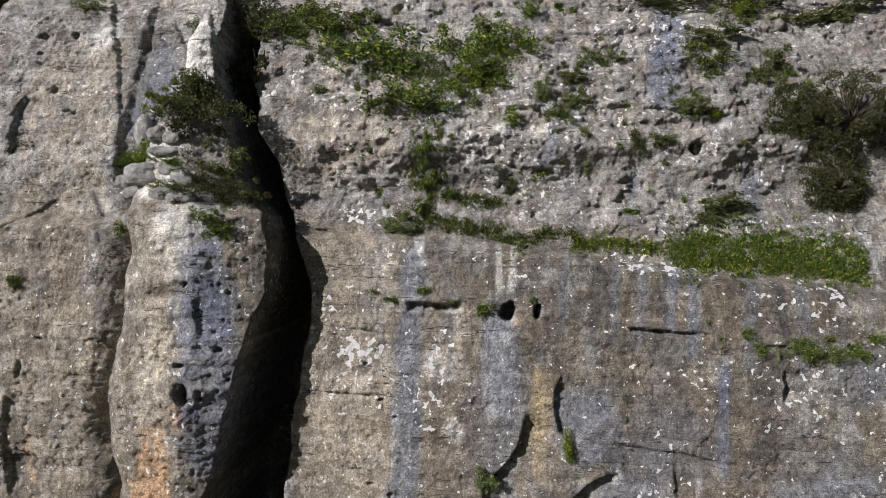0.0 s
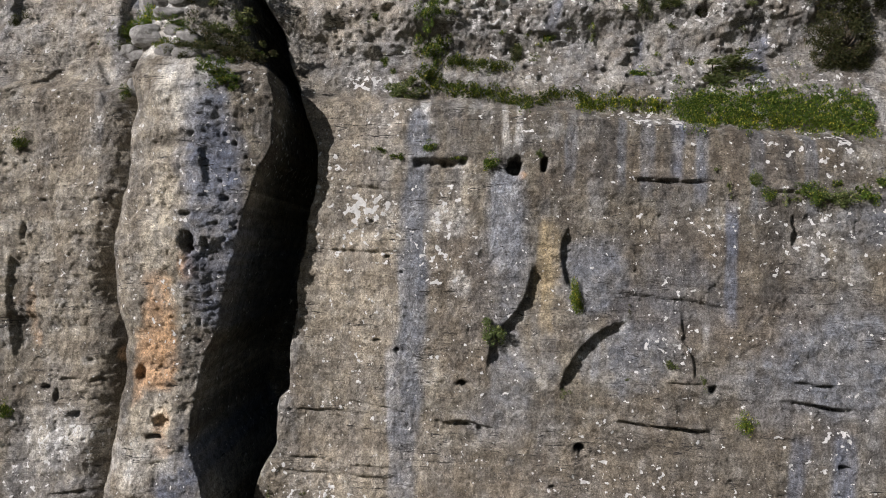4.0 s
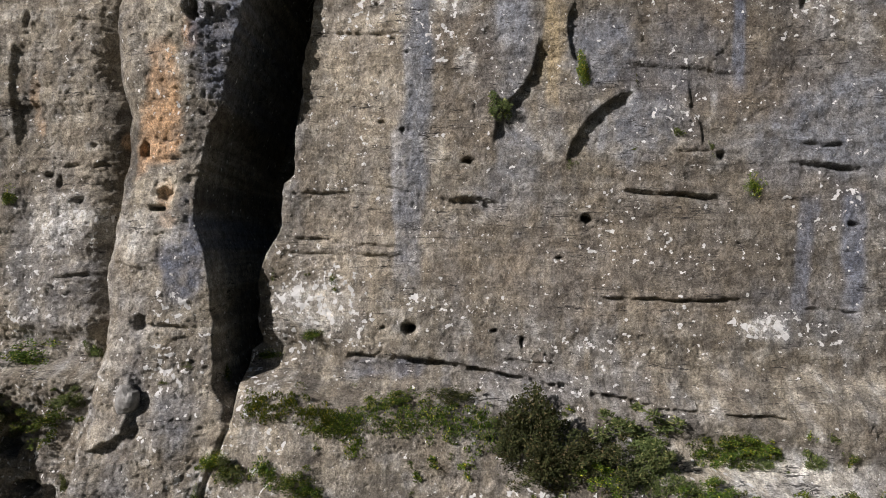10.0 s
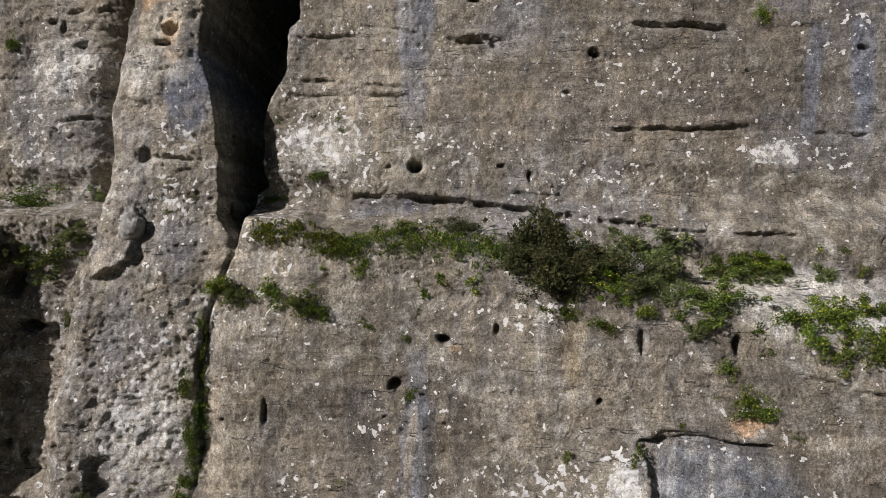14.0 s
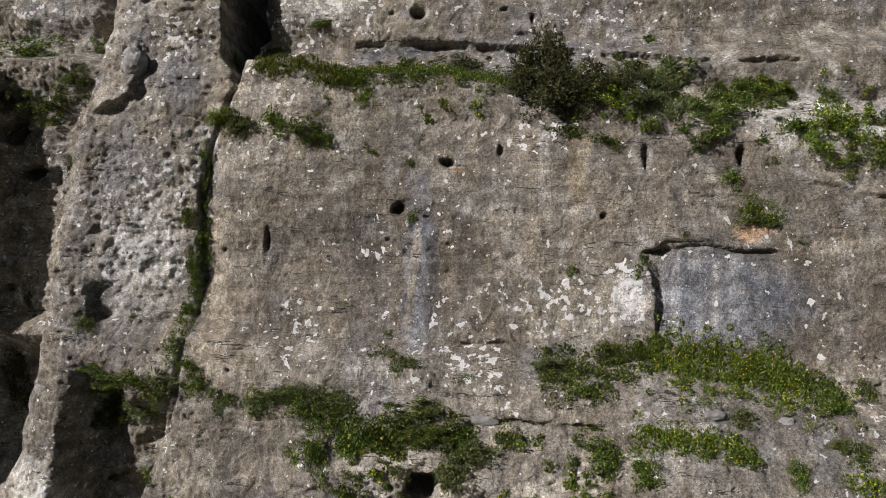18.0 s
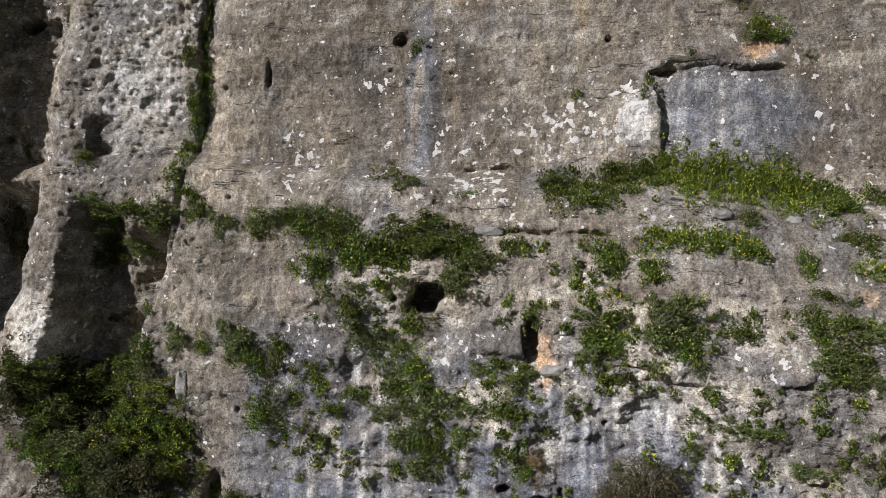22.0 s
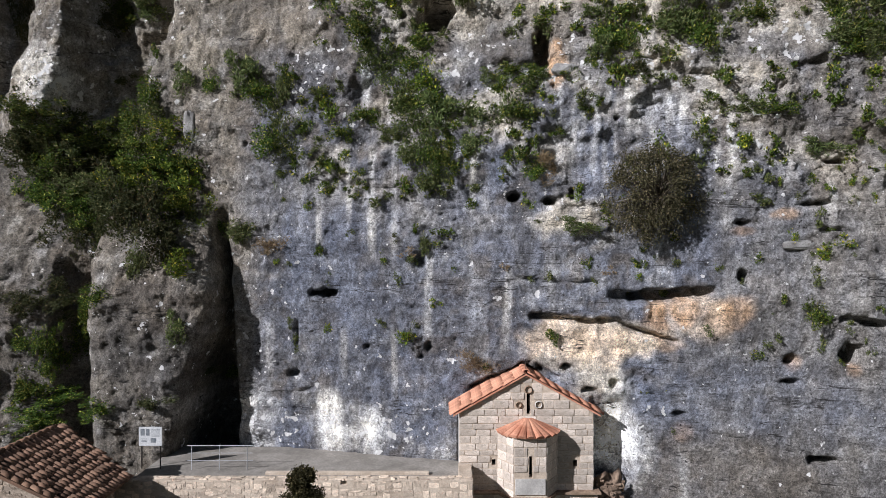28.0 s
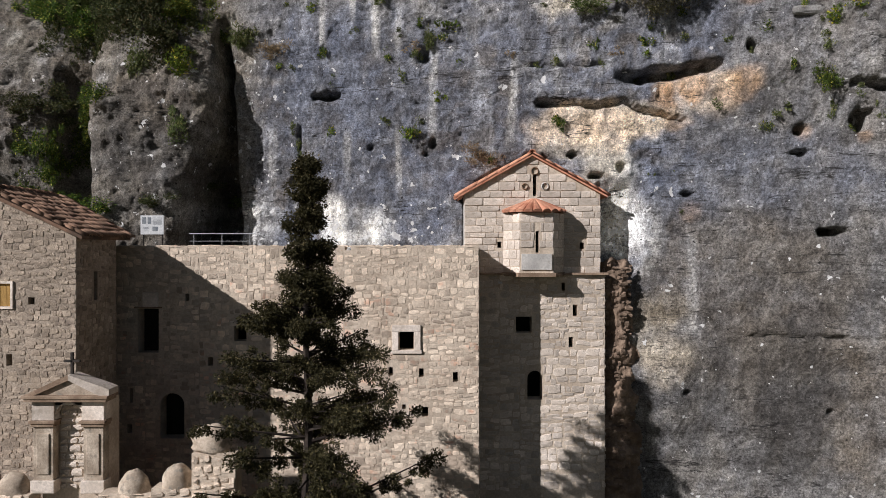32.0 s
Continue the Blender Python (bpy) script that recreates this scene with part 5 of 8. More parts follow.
# added backing, its colour gives the openings their darkness
part("shade_back", box(-14.2, 1.4, 27.4, 27.6, 0, 12.4), ROOM_SHADE, wall, "near-black backing painted for the unlit rooms behind the openings")
part("side_wall", box(0.9, 1.44, 26.0, 27.6, 0, 13.1), MORTAR, wall)
part("arch", arch_fill(-11.36, -10.4, 6.75, 7.2, 25.43, 25.9), MORTAR, wall)
for name, place, material in (("lintel", (-12.05, -11.45, 25.36, 25.46, 10.68, 11.25), STONE), ("lintel", (-12.4, -11.3, 25.37, 25.46, 10.62, 10.68), TRIM),
                              ("window_sill", (-2.1, -0.85, 25.36, 25.5, 8.8, 8.93), STONE), ("lintel", (-2.05, -0.9, 25.36, 25.5, 9.68, 9.95), STONE),
                              ("jamb", (-2.05, -1.79, 25.37, 25.5, 8.94, 9.67), STONE), ("jamb", (-1.16, -0.9, 25.37, 25.5, 8.94, 9.67), STONE),
                              ("lintel", (-8.55, -7.75, 25.37, 25.5, 9.91, 10.1), STONE)):
    part(name, box(*place, bevel=0.015), material, wall)
CLEAR = OPEN + [(-12.1, -11.3, 10.6, 11.3), (-2.05, -0.9, 8.8, 9.95), (-8.55, -7.75, 9.9, 10.1)]
stonework(wall, -14.0, 1.44, 2.6, 13.1, (0.12, 0.36), (0.16, 0.5), RUBBLE, 1.0, 0.014, 0.012, CLEAR, facing(25.44), 300, 3)
stonework(wall, 25.46, 27.3, 2.6, 13.1, (0.18, 0.3), (0.24, 0.5), RUBBLE, 1.0, 0.04, 0.03, [], lambda u, z: Matrix.Translation((1.44, u, z)) @ Matrix.Rotation(radians(90), 4, "Z"), 0, 4)
stonework(wall, -13.2, 1.44, 25.44, 26.0, (0.26, 0.3), (0.25, 0.55), RUBBLE, 0.9, 0.05, 0.03, [], lambda u, v: Matrix.Translation((u, v, 13.1)) @ Matrix.Rotation(radians(-90), 4, "X"), 60, 5, name="coping_stone")

terrace = tagged(new("terrace_floor"), "worn concrete terrace between the parapet and the cliff", "floor", kind="structure")
part("slab", box(-13.2, 1.0, 26.0, 31.5, 12.4, 12.6), PAVING, terrace)
part("kerb", box(-7.6, -0.4, 27.5, 27.75, 12.6, 12.72, bevel=0.02), MORTAR, terrace)

rail = thing("railing", (0, 0, 0), "white painted steel railing on the terrace edge", "railing")
for x in (-11.1, -9.85, -8.6):
    part("post", cylinder((x, 28.2, 12.6), (x, 28.2, 13.68), 0.016), WHITE_STEEL, rail)
for z in (13.68, 13.35, 13.02):
    part("rail", cylinder((-11.3, 28.2, z), (-8.35, 28.2, z), 0.018 if z > 13.5 else 0.011), WHITE_STEEL, rail)

board = thing("information_board", (-13.0, 28.3, 12.6), "white information board with two dark pictures on thin posts", "sign")
part("panel", box(-0.52, 0.52, -0.03, 0.03, 1.05, 1.9, bevel=0.01), SIGN, board)
for x0, x1, z0, z1 in ((-0.44, -0.26, 1.52, 1.82), (-0.2, -0.04, 1.52, 1.82), (0.02, 0.26, 1.2, 1.4)):
    part("picture", box(x0, x1, -0.036, -0.028, z0, z1), SIGN_INK, board)
for k in range(7):
    part("print_line", box(0.04, 0.44, -0.036, -0.028, 1.78 - 0.05 * k, 1.795 - 0.05 * k), SIGN_INK, board)
for k in range(3):
    part("print_line", box(-0.4, -0.16, -0.036, -0.028, 1.36 - 0.06 * k, 1.38 - 0.06 * k), SIGN_INK, board)
for x in (-0.42, 0.42):
    part("post", cylinder((x, 0.05, 0), (x, 0.05, 1.9), 0.03), IRON, board)

# ---- monks' house with its old tiled roof ----
house = thing("stone_house", (0, 0, 0), "old rubble-stone house with a weathered barrel-tile roof", "house")
HOLES = [(-15.6, -14.72, 10.98, 11.86), (-14.2, -13.98, 11.1, 11.35), (-14.95, -14.75, 9.0, 9.4)]


def house_top(x):
    return 15.05 - 0.47 * abs(x + 15.8)


core = panel(-19.2, -12.56, 0, 13.4, 21.66, 22.1, HOLES)
part("front_wall", core, OLD_MORTAR, house)
gable = bmesh.new()
for y in (21.66, 22.1):
    gable.faces.new([gable.verts.new(p) for p in ((-19.2, y, 13.4), (-12.56, y, 13.4), (-15.8, y, 15.0))])
gable.verts.ensure_lookup_table()
for a, b in ((0, 1), (1, 2), (2, 0)):
    gable.faces.new((gable.verts[a], gable.verts[b], gable.verts[b + 3], gable.verts[a + 3]))
part("gable", gable, OLD_MORTAR, house)
side = panel(22.1, 24.3, 0, 13.5, 12.56, 13.0, [(22.75, 23.0, 11.15, 12.2)])
side.transform(Matrix(((0, -1, 0, 0), (1, 0, 0, 0), (0, 0, 1, 0), (0, 0, 0, 1))))
bmesh.ops.recalc_face_normals(side, faces=side.faces)
part("side_wall", side, OLD_MORTAR, house)
part("side_wall", box(-19.2, -18.8, 22.1, 24.3, 0, 13.4), OLD_MORTAR, house)
part("back_wall", box(-18.8, -13.0, 23.9, 24.3, 0, 13.5), OLD_MORTAR, house)
# added sheet: the room's shade as near-black colour
part("inner_wall", box(-18.0, -13.4, 23.3, 23.5, 0, 13.3), ROOM_SHADE, house, "near-black backing painted for the unlit room behind the window")
stonework(house, -16.4, -12.56, 4.0, 15.0, (0.11, 0.26), (0.13, 0.42), OLD_RUBBLE, 1.0, 0.018, 0.006, HOLES, facing(21.66), 240, 6, outline=lambda a, b, c, d: max(house_top(a), house_top(b)) > d + 0.1 and min(house_top(a), house_top(b)) > d - 0.1)
stonework(house, 21.68, 24.28, 2.6, 13.3, (0.14, 0.3), (0.16, 0.42), OLD_RUBBLE, 1.0, 0.018, 0.008, [(22.75, 23.0, 11.15, 12.2)], lambda u, z: Matrix.Translation((-12.56, u, z)) @ Matrix.Rotation(radians(90), 4, "Z"), 60, 7)
win = part("window", panel(-15.62, -14.7, 10.95, 11.9, 21.6, 21.72, [(-15.55, -14.78, 11.03, 11.82)]), STONE, house, "pale stone window frame")
part("shutter", box(-15.55, -14.78, 21.7, 21.75, 11.03, 11.82), WOOD, win, "ochre painted wooden shutter")
for k in range(4):
    part("board", box(-15.54 + 0.192 * k, -15.36 + 0.192 * k, 21.68, 21.7, 11.05, 11.8), WOOD, win)
roof = part("roof", slab([(-15.8, 21.45, 15.12), (-15.8, 26.3, 15.12), (-12.25, 24.8, 13.45), (-12.25, 21.45, 13.45)], 0.12), OLD_TILE, house)
part("roof_slope", slab([(-15.8, 21.45, 15.12), (-19.5, 21.45, 13.4), (-19.5, 24.8, 13.4), (-15.8, 26.3, 15.12)], 0.12), OLD_TILE, house)
old_tile = tile_mesh("tile", 0.235, 0.46, OLD_TILE)
tiled_slope(roof, old_tile, (-15.8, 21.42, 15.14), (-15.8, 26.6, 15.14), (3.6, 0, -1.69), 0.235, 0.46, 5, 1.6, lambda p: p.y > 26.3 - 0.42 * (p.x + 15.8))
tiled_slope(roof, old_tile, (-15.8, 21.42, 15.14), (-15.8, 26.6, 15.14), (-1.6, 0, -0.74), 0.235, 0.46, 6, 1.6, lambda p: p.y > 26.3 + 0.4 * (p.x + 15.8))
for k in range(10):
    part("ridge_tile", old_tile, None, roof, at=pose(-15.8, 21.9 + 0.43 * k, 15.2, -2, 0, 0) @ Matrix.Diagonal((1.15, 1.0, 1.1, 1)))

# ---- chapel ----
chapel = thing("chapel", (0, 0, 0), "small Byzantine chapel of pale ashlar with an orange tiled roof", "chapel")
CX0, CX1, CY, CMID, EAVE, APEX = 0.95, 6.82, 27.4, 3.86, 15.4, 17.1


def chapel_top(x):
    return APEX - 0.08 - (APEX - EAVE) * abs(x - CMID) / (CX1 - CMID)


SLITS = [(3.9, 4.04, 15.3, 16.2), (2.36, 2.54, 13.05, 13.32), (5.93, 6.12, 13.0, 13.28)]
part("front_wall", panel(CX0, CX1, 11.9, EAVE, CY + 0.05, CY + 0.55, SLITS[1:] + [(3.9, 4.04, 15.3, EAVE)]), MORTAR, chapel)
bm = bmesh.new()
for y in (CY + 0.05, CY + 0.55):
    for poly in (((CX0, EAVE), (3.9, EAVE), (3.9, 16.2), (3.9, chapel_top(3.9)), (CMID, APEX - 0.06)), ((4.04, EAVE), (CX1, EAVE), (CMID + 0.18, chapel_top(CMID + 0.18)), (4.04, 16.2)), ((3.9, 16.2), (4.04, 16.2), (4.04, chapel_top(4.04)), (3.9, chapel_top(3.9)))):
        bm.faces.new([bm.verts.new((px, y, pz)) for px, pz in poly])
part("gable", bm, MORTAR, chapel)
part("side_wall", box(CX0, CX0 + 0.5, CY + 0.55, 31.6, 11.9, EAVE), PLASTER, chapel)
part("side_wall", box(CX1 - 0.5, CX1, CY + 0.55, 31.6, 11.9, EAVE), PLASTER, chapel)
# nave darkness painted on an added sheet
part("inner_wall", box(CX0 + 0.5, CX1 - 0.5, 29.4, 29.6, 11.9, 16.0), ROOM_SHADE, chapel, "near-black backing painted for the unlit nave behind the slits")
stonework(chapel, CX0 - 0.02, CX1 + 0.02, 11.95, 17.0, (0.2, 0.42), (0.35, 1.0), STONE, 0.25, 0.03, 0.02, SLITS + [(2.85, 5.0, 11.9, 14.6), (3.85, 4.1, 16.22, 16.5), (3.42, 3.66, 15.6, 15.84), (4.28, 4.56, 15.6, 15.84)], facing(CY + 0.05), 300, 11,
          outline=lambda a, b, c, d: min(chapel_top(a), chapel_top(b)) > d - 0.1)
stonework(chapel, CY + 0.1, 29.5, 11.95, EAVE, (0.28, 0.42), (0.4, 0.9), STONE, 0.25, 0.025, 0.02, [], lambda u, z: Matrix.Translation((CX1, u, z)) @ Matrix.Rotation(radians(90), 4, "Z"), 40, 12)
for x, z, r in ((3.97, 16.38, 0.15), (3.54, 15.72, 0.12), (4.42, 15.72, 0.14)):
    bowl = bmesh.new()
    rings = []
    for rr, yy in ((r * 1.25, 0.02), (r, -0.03), (r * 0.9, 0.04), (r * 0.5, 0.12), (0.01, 0.14)):
        rings.append([bowl.verts.new((x + rr * math.cos(q), CY + yy, z + rr * math.sin(q))) for q in [k * math.pi / 8 for k in range(16)]])
    for lo, hi in zip(rings, rings[1:]):
        for k in range(16):
            bowl.faces.new((lo[k], lo[(k + 1) % 16], hi[(k + 1) % 16], hi[k]))
    part("glazed_bowl", bowl, PLASTER if x > 4.2 else TRIM, chapel, "round ceramic bowl set into the gable")

RX0, RX1 = CX0 - 0.28, CX1 + 0.28
roof = part("roof", slab([(CMID, CY - 0.12, APEX + 0.0), (CMID, 31.6, APEX + 0.0), (RX0, 31.6, EAVE - 0.1), (RX0, CY - 0.12, EAVE - 0.1)], 0.07), TILE, chapel)
part("roof_slope", slab([(CMID, CY - 0.12, APEX + 0.0), (RX1, CY - 0.12, EAVE - 0.1), (RX1, 31.6, EAVE - 0.1), (CMID, 31.6, APEX + 0.0)], 0.07), TILE, chapel)
tile = tile_mesh("tile", 0.3, 0.62, TILE, 0.36)
tiled_slope(roof, tile, (CMID, CY - 0.14, APEX + 0.02), (CMID, 31.4, APEX + 0.02), (RX0 - CMID - 0.05, 0, EAVE - 0.1 - APEX), 0.3, 0.62, 21, 0.7)
tiled_slope(roof, tile, (CMID, CY - 0.14, APEX + 0.02), (CMID, 31.4, APEX + 0.02), (RX1 - CMID + 0.05, 0, EAVE - 0.1 - APEX), 0.3, 0.62, 22, 0.7)
for k in range(7):
    part("ridge_tile", tile, None, roof, at=pose(CMID, CY + 0.46 + 0.54 * k, APEX + 0.07, -2, 0, 0) @ Matrix.Diagonal((1.05, 1.0, 1.0, 1)))
part("cross", cylinder((CMID, CY + 0.1, APEX), (CMID, CY + 0.1, APEX + 0.62), 0.016), IRON, chapel, "thin iron roof cross")
part("cross_bar", cylinder((CMID - 0.16, CY + 0.1, APEX + 0.44), (CMID + 0.16, CY + 0.1, APEX + 0.44), 0.014), IRON, chapel)

# apse: three facets on a corbelled ledge, half-cone tile roof
apse = part("apse", bmesh.new(), MORTAR, chapel, "three-sided apse with a fan of orange tiles")
CORNERS = [(2.62, 27.42), (3.24, 26.5), (4.62, 26.5), (5.24, 27.42)]
bm = bmesh.new()
low = [bm.verts.new((x, y + 0.03, 11.95)) for x, y in CORNERS]
high = [bm.verts.new((x, y + 0.03, 14.6)) for x, y in CORNERS]
for k in (0, 2):
    bm.faces.new((low[k], low[k + 1], high[k + 1], high[k]))
bm.faces.new(high)
part("facet_core", bm, MORTAR, apse)
part("front_core", panel(3.24, 4.62, 11.95, 14.6, 26.53, 26.9, [(3.88, 4.02, 12.85, 13.75)]), MORTAR, apse)
# added sheet whose colour darkens the apse slit
part("inner_wall", box(3.3, 4.5, 27.0, 27.1, 12, 14.5), ROOM_SHADE, apse)
SEED = 31
for (ax, ay), (bx, by) in zip(CORNERS, CORNERS[1:]):
    run = Vector((bx - ax, by - ay, 0))
    turn = Matrix.Rotation(math.atan2(run.y, run.x), 4, "Z")
    front = abs(run.y) < 0.01
    gaps = [(0.64, 0.78, 12.85, 13.75), (0.05, 1.33, 11.95, 12.82)] if front else []
    stonework(apse, 0, run.length, 11.95, 14.55, (0.3, 0.42), (0.35, 0.75), STONE, 0.22, 0.025, 0.018, gaps, lambda u, z, a=ax, b=ay, d=run.normalized(), t=turn: Matrix.Translation((a + d.x * u, b + d.y * u + 0.03, z)) @ t, 60, SEED)
    SEED += 1
part("plaster_slab", box(3.29, 4.57, 26.47, 26.53, 12.12, 12.8, bevel=0.012), PLASTER, apse, "smooth white slab under the apse window")
part("corbel", slab([(2.5, 27.5, 12.0), (3.14, 26.38, 12.0), (4.72, 26.38, 12.0), (5.34, 27.5, 12.0)], 0.16), TRIM, apse)
bm = bmesh.new()
tip = bm.verts.new((CMID + 0.07, 27.4, 15.15))
rim = [bm.verts.new((CMID + 0.07 - 1.26 * math.cos(q), 27.42 - 1.08 * math.sin(q), 14.52)) for q in [k * math.pi / 10 for k in range(11)]]
for a, b in zip(rim, rim[1:]):
    bm.faces.new((tip, a, b))
cone = part("apse_roof", bm, TILE, chapel, "fan of orange barrel tiles over the apse")
for k in range(11):
    q = (k + 0.5) * math.pi / 11
    foot, head = Vector((CMID + 0.07 - 1.34 * math.cos(q), 27.42 - 1.14 * math.sin(q), 14.54)), Vector((CMID + 0.07 - 0.12 * math.cos(q), 27.36 - 0.1 * math.sin(q), 15.14))
    fall = foot - head
    ay = -fall.normalized()
    ax = ay.cross(Vector((0, 0, 1))).normalized()
    az = ax.cross(ay)
    n, verts, faces = 6, [], []
    for s, w in ((0.0, 0.08), (0.5, 0.26), (1.0, 0.4)):
        p = head + fall * s
        verts += [tuple(p + ax * (w / 2 * math.cos(math.pi * i / (n - 1))) + az * (0.02 + 0.36 * w * math.sin(math.pi * i / (n - 1)))) for i in range(n)]
    for ring in (0, n):
        faces += [(ring + i, ring + i + 1, ring + n + i + 1, ring + n + i) for i in range(n - 1)]
    faces.append(tuple(range(2 * n, 3 * n)))
    part("tile", from_arrays("tile", verts, faces, TILE), None, cone)

# ---- retaining wall under the chapel and the rubble pier beside it ----
base = thing("retaining_wall", (0, 0, 0), "high retaining wall of squared rubble under the chapel", "wall")
GAPS = [(3.15, 3.83, 9.38, 10.08), (3.64, 4.28, 6.5, 7.75), (5.12, 5.27, 11.2, 11.55), (5.6, 5.8, 10.1, 10.6), (5.42, 5.62, 8.75, 9.2)]
part("wall_core", panel(1.44, 6.98, 0, 11.88, 27.3, 28.0, GAPS), MORTAR, base)
part("end_wall", box(6.5, 6.98, 28.0, 30.5, 0, 11.88), MORTAR, base)
# darkness behind the wall's gaps, put into an added sheet's colour
part("shade_back", box(1.6, 6.4, 28.9, 29.1, 0, 11.7), ROOM_SHADE, base, "near-black backing painted for the unlit space behind the openings")
part("arch", arch_fill(3.64, 4.28, 7.43, 7.75, 27.29, 27.8), MORTAR, base)
part("coping", box(1.44, 7.1, 27.12, 28.2, 11.88, 11.98, bevel=0.02), TRIM, base)
stonework(base, 1.44, 6.98, 2.6, 11.86, (0.16, 0.42), (0.2, 0.7), STONE, 0.95, 0.02, 0.012, GAPS, facing(27.3), 300, 41)
stonework(base, 27.3, 29, 2.6, 11.86, (0.22, 0.4), (0.28, 0.7), STONE, 0.6, 0.04, 0.028, [], lambda u, z: Matrix.Translation((6.98, u, z)) @ Matrix.Rotation(radians(90), 4, "Z"), 0, 42)
part("lamp", box(2.38, 2.54, 27.05, 27.24, 11.52, 11.6, bevel=0.01), WHITE_STEEL, base, "small white wall lamp")

pier = thing("rubble_pier", (0, 0, 0), "crumbling rubble pier between the retaining wall and the cliff", "masonry")
bm = bmesh.new()
bmesh.ops.create_grid(bm, x_segments=24, y_segments=90, size=0.5)
for v in bm.verts:
    u, h = v.co.x + 0.5, v.co.y + 0.5
    z = 12.55 * h
    x = 6.9 + u * (1.5 - 0.35 * math.sin(9 * h) * h + 0.5 * (1 - h))
    p = Vector((x * 1.6, 0, z * 1.6))
    y = 27.65 + 1.2 * abs(u - 0.5) ** 2.6 + 0.3 * noise.noise(p) + 0.16 * noise.noise(p * 2.7) + 0.8 * max(0, h - 0.93) * 10 * u
    v.co = (x + 0.1 * noise.noise(p * 1.3 + Vector((7, 3, 1))), y, z + 0.25 * noise.noise(Vector((x * 2.5, 4, 0))) * h)
part("fill", bm, PIER, pier)
stonework(pier, 6.98, 8.3, 2.6, 12.3, (0.16, 0.36), (0.16, 0.45), PIER, 1.0, 0.07, 0.04, [], lambda u, z: Matrix.Translation((u, 27.67 + 1.2 * abs((u - 6.9) / 1.5 - 0.5) ** 2.6 + 0.3 * noise.noise(Vector((u * 1.6, 0, z * 1.6))), z)), 90, 43)

# ---- gate with pediment, and the wall with rounded merlons ----
gate = thing("gateway", (0, 0, 0), "weathered stone gateway with pilasters, pediment and an iron cross", "gate")
G = 20.2
part("core", box(-13.0, -10.9, G + 0.35, G + 1.1, 0, 8.1), MORTAR, gate)
for x in (-12.78, -11.18):
    part("pilaster", box(x - 0.32, x + 0.32, G + 0.03, G + 0.4, 5.6, 7.32, bevel=0.02), OLD_PLASTER, gate)
    part("pilaster_panel", box(x - 0.2, x + 0.2, G - 0.015, G + 0.05, 5.8, 7.1, bevel=0.02), OLD_PLASTER, gate)
    part("base_block", box(x - 0.38, x + 0.38, G - 0.04, G + 0.4, 5.2, 5.6, bevel=0.03), STONE, gate)
    part("capital", box(x - 0.37, x + 0.37, G - 0.04, G + 0.4, 7.32, 7.42, bevel=0.02), TRIM, gate)
    part("capital_moulding", box(x - 0.42, x + 0.42, G - 0.08, G + 0.4, 7.42, 7.52, bevel=0.025), TRIM, gate)
    part("frieze_block", box(x - 0.36, x + 0.36, G, G + 0.4, 7.52, 8.14, bevel=0.02), STONE, gate)
part("archivolt", arch_fill(-12.44, -11.52, 7.55, 8.1, G + 0.06, G + 0.4), STONE, gate)
part("tympanum", box(-12.44, -11.52, G + 0.06, G + 0.4, 8.0, 8.14), STONE, gate)
stonework(gate, -12.42, -11.54, 5.2, 8.0, (0.18, 0.3), (0.22, 0.5), STONE, 0.6, 0.05, 0.03, [], facing(G + 0.34), 60, 51)
part("cornice", box(-13.3, -10.68, G - 0.16, G + 0.5, 8.14, 8.24, bevel=0.02), TRIM, gate)
part("cornice_moulding", box(-13.36, -10.62, G - 0.2, G + 0.5, 8.24, 8.34, bevel=0.02), TRIM, gate)


def wedge(points, y0, y1):
    bm = bmesh.new()
    front = [bm.verts.new((px, y0, pz)) for px, pz in points]
    back = [bm.verts.new((px, y1, pz)) for px, pz in points]
    bm.faces.new(front)
    bm.faces.new(back[::-1])
    for k in range(len(points)):
        n = (k + 1) % len(points)
        bm.faces.new((front[n], front[k], back[k], back[n]))
    bmesh.ops.recalc_face_normals(bm, faces=bm.faces)
    return bm


part("pediment", wedge([(-13.1, 8.34), (-10.9, 8.34), (-11.92, 8.86)], G, G + 0.6), OLD_PLASTER, gate)
part("raking_cornice", wedge([(-13.34, 8.34), (-11.92, 9.0), (-11.92, 8.82), (-13.0, 8.34)], G - 0.1, G + 0.5), TRIM, gate)
part("raking_cornice", wedge([(-11.92, 9.0), (-10.62, 8.54), (-10.62, 8.34), (-10.95, 8.34), (-11.92, 8.82)], G - 0.1, G + 0.5), STONE, gate)
cross = part("cross", box(-11.96, -11.88, G + 0.1, G + 0.18, 8.95, 9.68, bevel=0.01), IRON, gate, "dark iron cross")
part("cross_arm", box(-12.18, -11.66, G + 0.1, G + 0.18, 9.36, 9.44, bevel=0.01), IRON, cross)

rampart = thing("rampart", (0, 0, 0), "low rubble rampart with rounded plastered merlons beside the gateway", "wall")
for x0, x1, top, y in ((-19, -13.1, 5.2, 20.0), (-10.75, -9.0, 5.35, 19.7), (-9.0, -7.75, 5.6, 19.5), (-7.75, -6.4, 6.7, 19.5)):
    part("wall_core", box(x0, x1, y, y + 0.6, 0, top), MORTAR, rampart)
    stonework(rampart, max(x0, -14.4), x1, 4.0, top, (0.2, 0.34), (0.24, 0.5), RUBBLE, 1.0, 0.05, 0.03, [], facing(y), 20, int(60 - x0))
